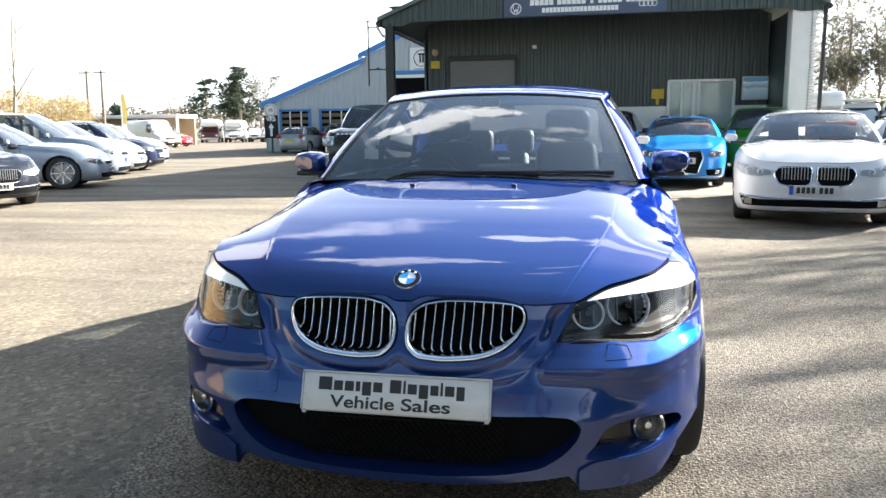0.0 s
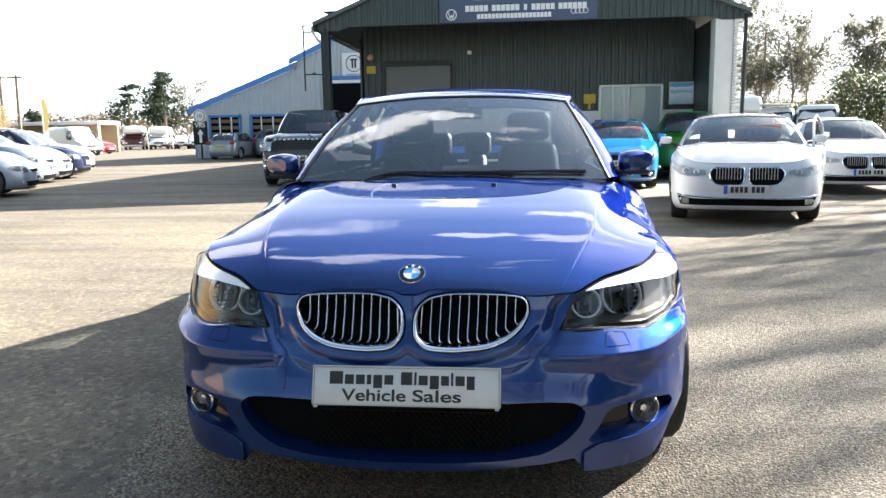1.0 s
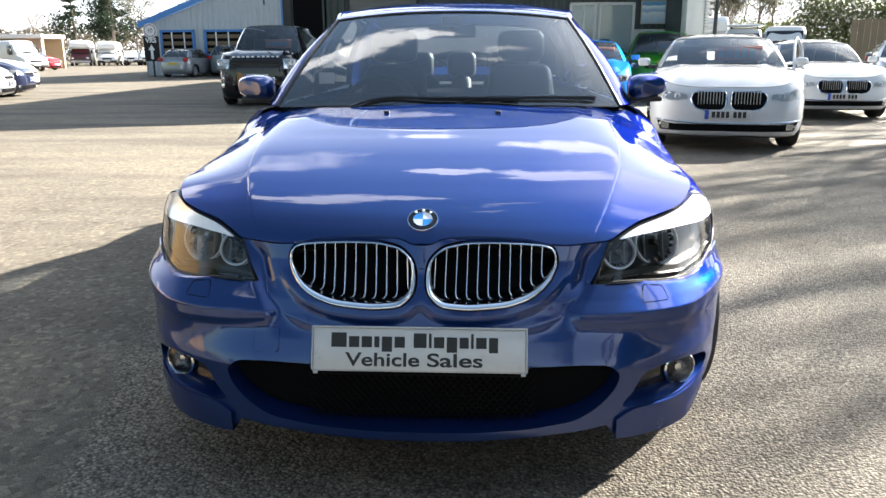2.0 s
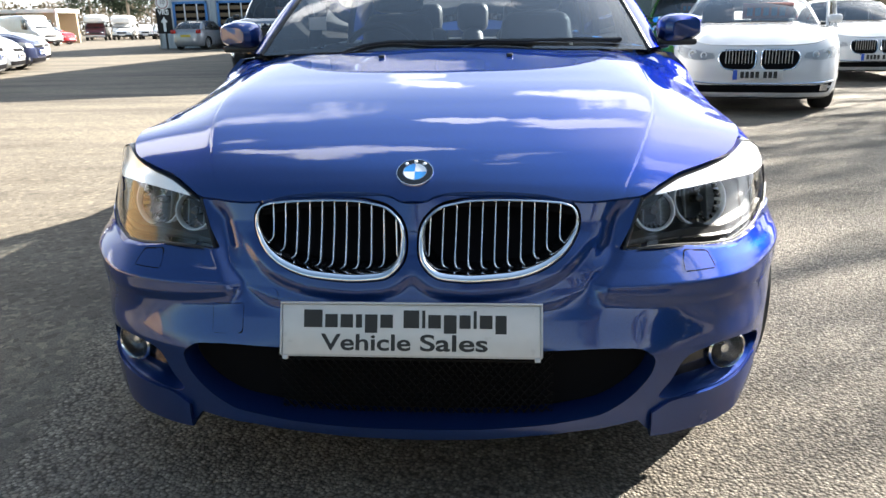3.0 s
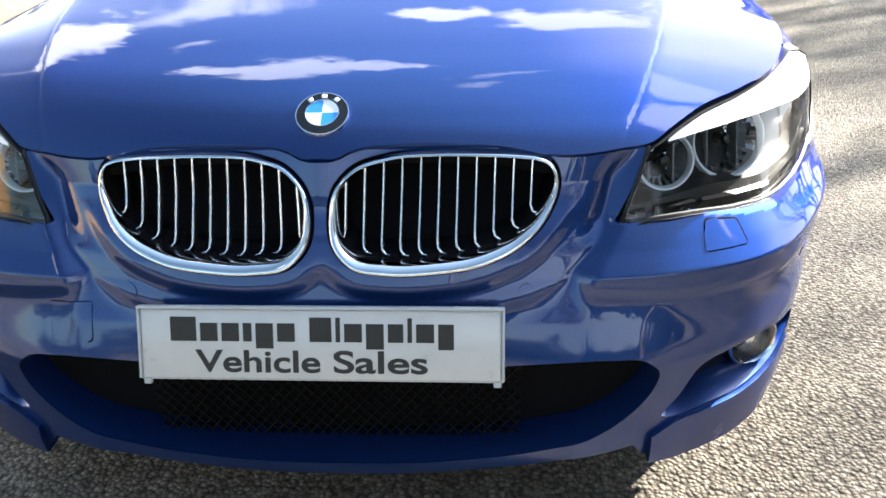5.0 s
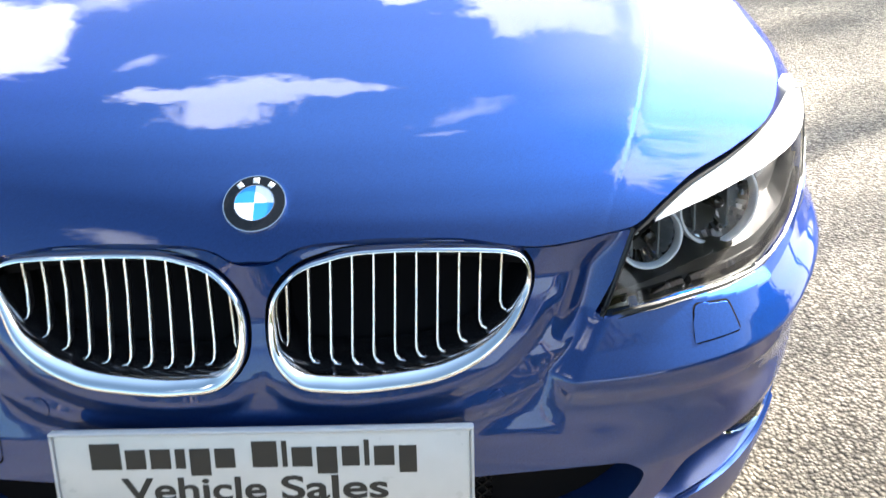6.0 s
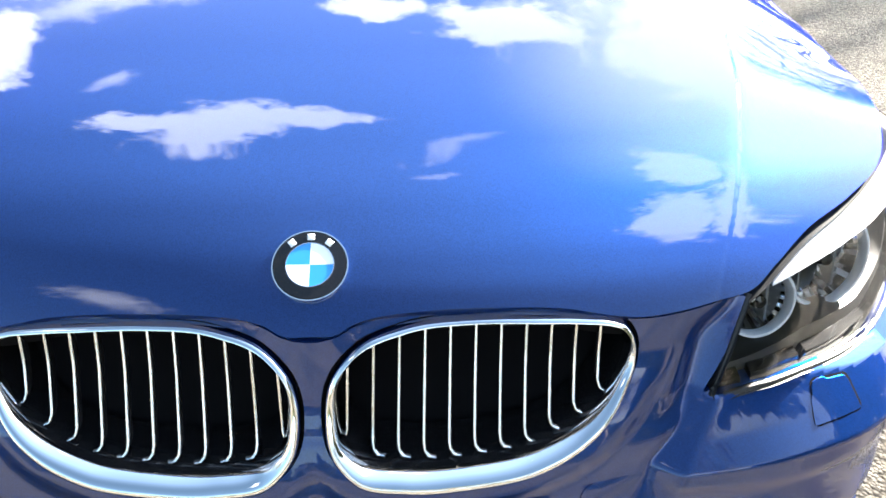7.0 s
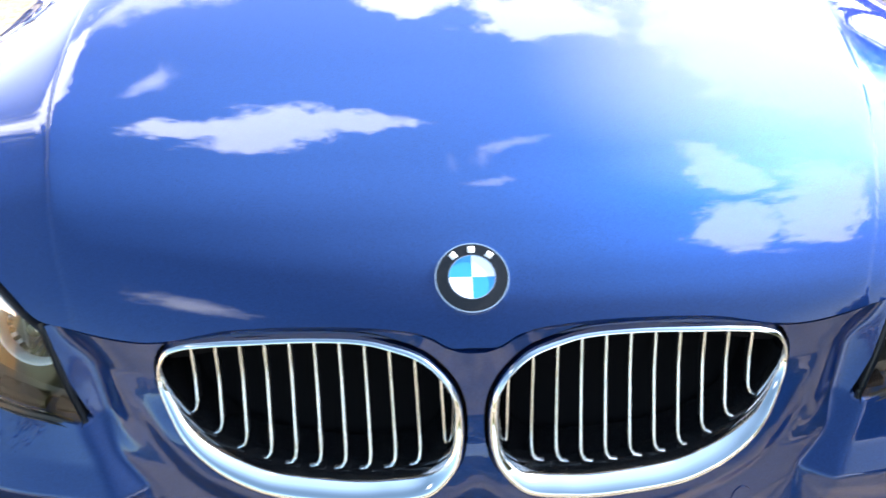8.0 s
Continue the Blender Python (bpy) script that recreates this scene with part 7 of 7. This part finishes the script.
    if rack:
        rk = part("roof_rack", rbox("roof_rack", (W * .9, L * .45, .10), .03, (0, L * .42, H + .14)), col, t)
        for x in (-.35, .35):
            for y in (.25, .6):
                part("foot", rbox("foot", (.06, .06, .12), .01, (x * W, L * y, H + .05)), BLACK, rk)
    return t


VAN_GLASS = simple("dark_van_glass", (.02, .024, .028), .08, vary=.1, coat=.5)
VAN_WHITE = simple("white_van_paint", (.70, .71, .72), .3, coat=.6, vary=.05, scale=3)
DULL_RED = simple("dark_red_paint", (.10, .02, .025), .35, coat=.6, vary=.1)
box_van("panel_van", "white panel van with a sloping bonnet", pose(-31.0, 50.6, 0, 0, 0, 62), 4.9, 1.9, 2.12, 1.98, .85, VAN_WHITE)
box_van("motor_caravan", "white motor caravan with a dark red cab front", pose(-40.9, 75, 0, 0, 0, 22), 5.8, 2.0, 2.55, 1.75, .55, VAN_WHITE, "motorhome", overcab=True, side_glass=True, cab_col=DULL_RED)
box_van("motor_caravan", "white motor caravan facing the yard", pose(-38.3, 75.4, 0, 0, 0, 20), 5.8, 2.0, 2.45, 1.7, .55, VAN_WHITE, "motorhome", overcab=True, side_glass=True)
box_van("panel_van", "white van parked far off", pose(-36.1, 76, 0, 0, 0, 18), 4.4, 1.55, 1.50, 1.42, .6, VAN_WHITE)
box_van("panel_van", "white van with no side windows, far off", pose(-34.7, 76.4, 0, 0, 0, 15), 4.4, 1.5, 1.55, 1.45, .5, VAN_WHITE)
box_van("motor_caravan", "white motor caravan beyond the barn", pose(12.5, 42, 0, 0, 0, -15), 6.0, 2.1, 3.05, 2.1, .6, VAN_WHITE, "motorhome", overcab=True, side_glass=True)
box_van("motor_caravan", "cream camper van with a loaded roof rack", pose(12.4, 36, 0, 0, 0, -19), 4.6, 1.75, 2.2, 2.1, .35, VAN_WHITE, "motorhome", rack=True, side_glass=True)
box_van("panel_van", "white van beside the camper", pose(12.8, 32, 0, 0, 0, -22), 4.8, 1.8, 2.2, 2.12, .7, VAN_WHITE, side_glass=True)


# ---- trees, hedges, fences ----
BARK = simple("grey_brown_bark", (.16, .13, .10), .9, vary=.3, scale=6, bump=.5, bump_scale=20)
PALE_BARK = simple("pale_bark", (.30, .26, .21), .9, vary=.3, scale=6, bump=.5, bump_scale=20)


def leaf_material(name, a, b):
    m, n, l, p = material(name)
    g = n.new("ShaderNodeNewGeometry")
    r = n.new("ShaderNodeMix")
    r.data_type = "RGBA"
    r.inputs[6].default_value, r.inputs[7].default_value = (*a, 1), (*b, 1)
    l.new(g.outputs["Random Per Island"], r.inputs[0])
    l.new(r.outputs[2], p.inputs["Base Color"])
    p.inputs["Roughness"].default_value = .6
    # leaves let some of the sun through
    back = n.new("ShaderNodeBsdfTranslucent")
    both = n.new("ShaderNodeMixShader")
    both.inputs[0].default_value = 0.35
    l.new(r.outputs[2], back.inputs["Color"])
    l.new(p.outputs[0], both.inputs[1])
    l.new(back.outputs[0], both.inputs[2])
    l.new(both.outputs[0], n["Material Output"].inputs["Surface"])
    return m


LEAF_OLIVE = leaf_material("olive_leaves", (.035, .05, .018), (.11, .12, .05))
LEAF_PINE = leaf_material("pine_needles", (.012, .025, .014), (.04, .06, .03))
LEAF_GOLD = leaf_material("golden_buds", (.34, .26, .12), (.58, .47, .26))
LEAF_GREEN = leaf_material("fresh_leaves", (.025, .042, .010), (.07, .09, .028))


def tree(name, label, at, h, seed, bark=BARK, leaves=None, leaf=.2, count=1500, spread=.42, bare=True, levels=4, lean=(0, 0), crown_from=.35, trunk_r=None):
    rnd = random.Random(seed)
    t = thing(name, label, "tree", at)
    v, f, tips = [], [], []
    def limb(p, d, ln, r, lev):
        steps = 4 if lev < 2 else 3
        pts, rad = [p.copy()], [r]
        dd = d.copy()
        for i in range(steps):
            dd = (dd + Vector((rnd.uniform(-.22, .22), rnd.uniform(-.22, .22), rnd.uniform(-.05, .2)))).normalized()
            pts.append(pts[-1] + dd * ln / steps)
            rad.append(r * (1 - .55 * (i + 1) / steps))
        k = 6 if lev < 2 else (4 if lev < 3 else 3)
        b0 = len(v)
        for q, rr, in zip(pts, rad):
            a = dd.orthogonal().normalized()
            c = dd.cross(a)
            for j in range(k):
                w = 2 * math.pi * j / k
                v.append(q + (a * math.cos(w) + c * math.sin(w)) * rr)
        for i in range(steps):
            for j in range(k):
                f.append((b0 + i * k + j, b0 + i * k + (j + 1) % k, b0 + (i + 1) * k + (j + 1) % k, b0 + (i + 1) * k + j))
        if lev >= levels - 1:
            tips.extend(pts[1:])
        if lev < levels:
            for i in range(rnd.randint(4, 6) if lev else rnd.randint(7, 10)):
                s = rnd.uniform(crown_from if lev == 0 else .25, 1.0)
                i0 = min(steps - 1, int(s * steps))
                q = pts[i0].lerp(pts[i0 + 1], s * steps - i0)
                ang = rnd.uniform(0, 2 * math.pi)
                side = Vector((math.cos(ang), math.sin(ang), rnd.uniform(.15, .8))).normalized()
                nd = (dd * .55 + side * (.9 if lev == 0 else .75)).normalized()
                limb(q, nd, ln * (spread if lev == 0 else rnd.uniform(.45, .65)) * (1.15 - .5 * s * (lev == 0)), rad[i0] * rnd.uniform(.4, .6), lev + 1)
    limb(Vector((0, 0, -.1)), Vector((lean[0], lean[1], 1)).normalized(), h * .8, trunk_r or h * .018, 0)
    part("trunk", raw("trunk", v, f, 0, False), bark, t)
    if leaves is not None:
        lv, lf = [], []
        for i in range(count):
            c = rnd.choice(tips) + Vector([rnd.gauss(0, leaf * 1.5) for _ in range(3)])
            u = Vector([rnd.gauss(0, 1) for _ in range(3)]).normalized()
            w = u.orthogonal().normalized()
            s = leaf * rnd.uniform(.5, 1.2)
            k = len(lv)
            lv += [c - u * s - w * s * .4, c + u * s * .1 - w * s * .6, c + u * s, c + u * s * .1 + w * s * .6]
            lf.append((k, k + 1, k + 2, k + 3))
        part("crown", raw("crown", lv, lf, 0, False), leaves, t)
    return t


def hedge(name, label, x0, x1, y, depth, h, mat, seed, count=6000, leaf=.16, slant=0.0):
    """An uneven bank of shrubs: stems and many loose leaves."""
    rnd = random.Random(seed)
    t = thing(name, label, "hedge", pose(0, 0, 0), kind="stuff")
    lv, lf = [], []
    top = lambda x: h * (.72 + .28 * noise.noise(Vector((x * .35, seed, 0))) + .15 * noise.noise(Vector((x * 1.3, seed, 3))))
    for i in range(count):
        x = rnd.uniform(x0, x1)
        z = top(x) * rnd.uniform(.03, 1.0) ** .7
        c = Vector((x, y + slant * (x - x0) + rnd.gauss(0, depth * .4), z + rnd.gauss(0, .12)))
        u = Vector([rnd.gauss(0, 1) for _ in range(3)]).normalized()
        w = u.orthogonal().normalized()
        s = leaf * rnd.uniform(.5, 1.4)
        k = len(lv)
        lv += [c - u * s, c - w * s * .5, c + u * s, c + w * s * .5]
        lf.append((k, k + 1, k + 2, k + 3))
    part("leaves", raw("leaves", lv, lf, 0, False), mat, t)
    sv, sf = [], []
    for i in range(int((x1 - x0) * 2.5)):
        x = rnd.uniform(x0, x1)
        p = Vector((x, y + slant * (x - x0) + rnd.gauss(0, depth * .3), 0))
        q = p + Vector((rnd.gauss(0, .5), rnd.gauss(0, .3), top(x) * rnd.uniform(.7, 1.15)))
        k = len(sv)
        for o, r in ((p, .05), (q, .012)):
            sv += [o + Vector((r, 0, 0)), o + Vector((-r * .5, r * .8, 0)), o + Vector((-r * .5, -r * .8, 0))]
        sf += [(k, k + 1, k + 4, k + 3), (k + 1, k + 2, k + 5, k + 4), (k + 2, k, k + 3, k + 5)]
    part("stems", raw("stems", sv, sf, 0, False), BARK, t)


def pine(at, h, seed, pads):
    """A tall conifer: a leaning trunk and flat, uneven pads of needles."""
    rnd = random.Random(seed)
    t = thing("pine_tree", "dark pine tree with uneven flat layers of needles", "tree", at)
    part("trunk", tube("trunk", [(0, 0, 0), (.1, 0, h * .5), (rnd.uniform(-.4, .4), 0, h * .97)], [.22, .16, .05], 6), BARK, t)
    lv, lf, bv = [], [], []
    for k in range(pads):
        z = h * (.42 + .58 * (k + rnd.uniform(0, .8)) / pads)
        w = h * .22 * (1.15 - .75 * z / h) * rnd.uniform(.6, 1.5)
        a = rnd.uniform(0, 2 * math.pi)
        c = Vector((math.cos(a) * w * .8, math.sin(a) * w * .8, z))
        part("branch", tube("branch", [(0, 0, z - .35), tuple(c)], [.06, .02], 5), BARK, t)
        for i in range(260):
            q = c + Vector((rnd.gauss(0, w * .55), rnd.gauss(0, w * .55), rnd.gauss(0, w * .17)))
            u = Vector((rnd.gauss(0, 1), rnd.gauss(0, 1), rnd.gauss(0, .5))).normalized()
            o = u.orthogonal().normalized()
            s = .17 * rnd.uniform(.5, 1.3)
            n = len(lv)
            lv += [q - u * s, q - o * s * .5, q + u * s, q + o * s * .5]
            lf.append((n, n + 1, n + 2, n + 3))
    part("crown", raw("crown", lv, lf, 0, False), LEAF_PINE, t)


# left side of the drive
GREY_LEAF0 = leaf_material("dull_olive_twigs", (.08, .085, .05), (.20, .19, .12))
tree("bare_tree", "tall bare tree with thin twigs", pose(-29.4, 33, 0), 9.8, 3, PALE_BARK, levels=4, spread=.5, lean=(.12, 0), trunk_r=.10)
tree("bare_tree", "bare tree leaning over the cars", pose(-22.6, 24, 0), 5.2, 7, PALE_BARK, levels=4, spread=.55, lean=(.15, -.1), crown_from=.2, trunk_r=.05)
hedge("shrub_bank", "bank of golden-brown budding shrubs", -48, -33.0, 44, 1.8, 5.0, LEAF_GOLD, 5, 26000, .075, 0.0)
hedge("far_wood", "distant strip of bare woodland", -75, -16, 92, 4, 5.5, leaf_material("bare_twigs", (.09, .075, .05), (.2, .17, .12)), 9, 16000, .20, 0.0)
pine(pose(-46.0, 84, 0), 7.6, 11, 9)
pine(pose(-40.6, 82, 0), 8.6, 12, 16)
pine(pose(-42.3, 84, 0), 6.8, 15, 12)
tree("bare_tree", "distant bare tree with a rounded crown", pose(-51.6, 86, 0), 6.8, 13, BARK, levels=4, spread=.5)
tree("bare_tree", "distant bare tree with a rounded crown", pose(-39.2, 85, 0), 7.4, 14, BARK, GREY_LEAF0, .10, 2600, spread=.5, levels=4)
tree("bare_tree", "distant bare tree behind the workshop", pose(-33.5, 88, 0), 8.2, 18, BARK, levels=4, spread=.5)
tree("pine_tree", "small dark conifer by the poles", pose(-52.6, 76, 0), 4.4, 19, BARK, LEAF_PINE, .14, 2200, .3, crown_from=.15, levels=3)
for x, y in ((-38.8, 52), (-37.5, 52)):
    p = thing("telegraph_pole", "tall wooden telegraph pole with a crossarm", "pole", pose(x, y, 0), "poles by the drive")
    part("mast", tube("mast", [(0, 0, 0), (0, 0, 3), (.05, 0, 6.05)], [.13, .12, .09], 8), BARK, p)
    part("crossarm", rbox("crossarm", (1.2, .1, .1), .01, (0, -.1, 5.85)), BARK, p)
fl = thing("flag", "narrow yellow and white feather flag on a pole", "flag", pose(-16.75, 23.6, 0))
part("pole", tube("pole", [(0, 0, 0), (0, 0, 1.3), (.02, 0, 2.65)], .03, 6), SIGN_WHITE, fl)
for nm, zlo, zhi, clm in (("cloth", .75, 1.5, simple("cream_cloth", (.80, .78, .70), .8)), ("cloth", 1.5, 2.6, simple("yellow_cloth", (.78, .58, .18), .8))):
    part(nm, loft("cloth", [[(0.0, .01 * math.sin(z * 5), z) for z in np.linspace(zlo, zhi, 12)], [(.20 + .03 * math.sin(z * 4), .03 * math.sin(z * 6 + 1), z - .03) for z in np.linspace(zlo + .03, zhi + .03, 12)], [(.21 + .03 * math.sin(z * 4), .005 + .03 * math.sin(z * 6 + 1), z - .03) for z in np.linspace(zlo + .03, zhi + .03, 12)]], False), clm, fl)

# right side
GREY_LEAF = leaf_material("grey_green_leaves", (.06, .065, .035), (.15, .15, .09))
for i, (x, y, h) in enumerate(((14.6, 47, 9.6), (15.9, 49, 8.4), (17.2, 47.5, 9.2), (18.5, 49, 8.4), (19.8, 47, 8.4), (21.5, 48, 8.0), (23.6, 47, 7.8))):
    tree("eucalyptus_tree", "slender tree with loose grey-green leaves", pose(x, y, 0), h, 30 + i, BARK, GREY_LEAF, .085, 5200, .30, levels=3, crown_from=.3, trunk_r=.085)
hedge("bush_bank", "dense green bushes behind the fence", 17.5, 32, 42, 2.0, 5.4, LEAF_GREEN, 21, 46000, .10, -.25)
hedge("loose_wood", "loose wood of thin grey-green trees behind the yard", 13, 34, 55, 2.5, 9.0, GREY_LEAF, 23, 30000, .085)
hedge("bush_bank", "fresh green bushes behind the caravans", 13.0, 22, 51, 1.2, 4.2, leaf_material("yellow_green_leaves", (.06, .09, .015), (.17, .19, .05)), 22, 12000, .10)
# trees mostly out of view, added so that their shadows stripe the ground
for i, (x, y, h, lean) in enumerate(((14.5, 15.5, 9.0, (.1, 0)), (13.2, 11.0, 8.5, (0, .1)), (15.5, 20.0, 9.5, (0, 0)), (12.0, 7.0, 8.0, (-.05, 0)), (17.0, 10.5, 10.5, (0, 0)), (20.5, 13.0, 11.5, (0, 0)), (16.0, 6.0, 9.5, (0, .1)), (19.0, 17.5, 12.0, (0, 0)), (22.0, 19.0, 12.5, (0, 0)), (16.8, 13.2, 10.0, (0, 0)))):
    tree("bare_tree", "bare tree added to cast shade on the yard", pose(x, y, 0), h, 50 + i, BARK, levels=4, spread=.45, lean=lean)


def board_fence(label, a, b, h, mat, board=.14):
    """A close-boarded fence from a to b, each board a part."""
    a, b = Vector((*a, 0)), Vector((*b, 0))
    ln = (b - a).length
    t = thing("board_fence", label, "fence", Matrix.Translation(a) @ Matrix.Rotation(math.atan2(b.y - a.y, b.x - a.x), 4, "Z"))
    k = int(ln / board)
    me = rbox("board", (board - .008, .02, h), .004, (0, 0, h / 2), 1)
    me.materials.append(mat)
    for i in range(min(k, 290)):
        o = new("board", me)
        o.parent = t
        o.matrix_basis = pose((i + .5) * ln / k, .012 * (i % 2), .03, 0, 0, 0)
    for z in (.35, h - .35):
        part("rail", rbox("rail", (ln, .05, .09), .005, (ln / 2, .05, z)), mat, t)


def board_material(name, a, b):
    m, n, l, p = material(name)
    oi, tc, mp, no, mx, mx2 = (n.new("ShaderNode" + k) for k in ("ObjectInfo", "TexCoord", "Mapping", "TexNoise", "Mix", "Mix"))
    mx.data_type = mx2.data_type = "RGBA"
    mp.inputs["Scale"].default_value = (14, 14, 1.2)
    l.new(tc.outputs["Object"], mp.inputs["Vector"])
    l.new(mp.outputs["Vector"], no.inputs["Vector"])
    no.inputs["Detail"].default_value = 6
    mx.inputs[6].default_value, mx.inputs[7].default_value = (*a, 1), (*b, 1)
    l.new(oi.outputs["Random"], mx.inputs[0])
    mx2.blend_type = "MULTIPLY"
    mx2.inputs[0].default_value = .5
    l.new(mx.outputs[2], mx2.inputs[6])
    l.new(no.outputs["Color"], mx2.inputs[7])
    l.new(mx2.outputs[2], p.inputs["Base Color"])
    p.inputs["Roughness"].default_value = .8
    return m


FENCE_WOOD = board_material("golden_fence_boards", (.34, .21, .085), (.44, .29, .13))
board_fence("golden-brown close-boarded fence in full sun", (-8.9, 4.6), (-8.35, -2.5), 2.2, FENCE_WOOD)
board_fence("weathered tan fence along the yard", (16, 33), (26, 27), 2.4, board_material("tan_fence_boards", (.26, .21, .15), (.34, .28, .2)), .25)
for i, (x, y, h) in enumerate(((-16, -7, 7), (-15.5, -2, 8), (2, -12.5, 7.5), (8, -11, 8.5), (-16, 3, 6.5))):
    tree("bare_tree", "half-bare tree added to cast shade on the yard", pose(x, y, 0), h, 70 + i, BARK, LEAF_OLIVE, .16, 900, .45, levels=4)
# out of view: added to block bright sky from the right lamp and bumper
hedge("bush_bank", "unseen tall dark bushes added to darken reflections in the car", 8.5, 11.5, -9.0, .8, 7.0, LEAF_OLIVE, 79, 12000, .2, 3.5)
hedge("bush_bank", "dark evergreen bushes behind the fence", -16, 14, -13, 1.2, 3.0, LEAF_OLIVE, 77, 9000, .2)
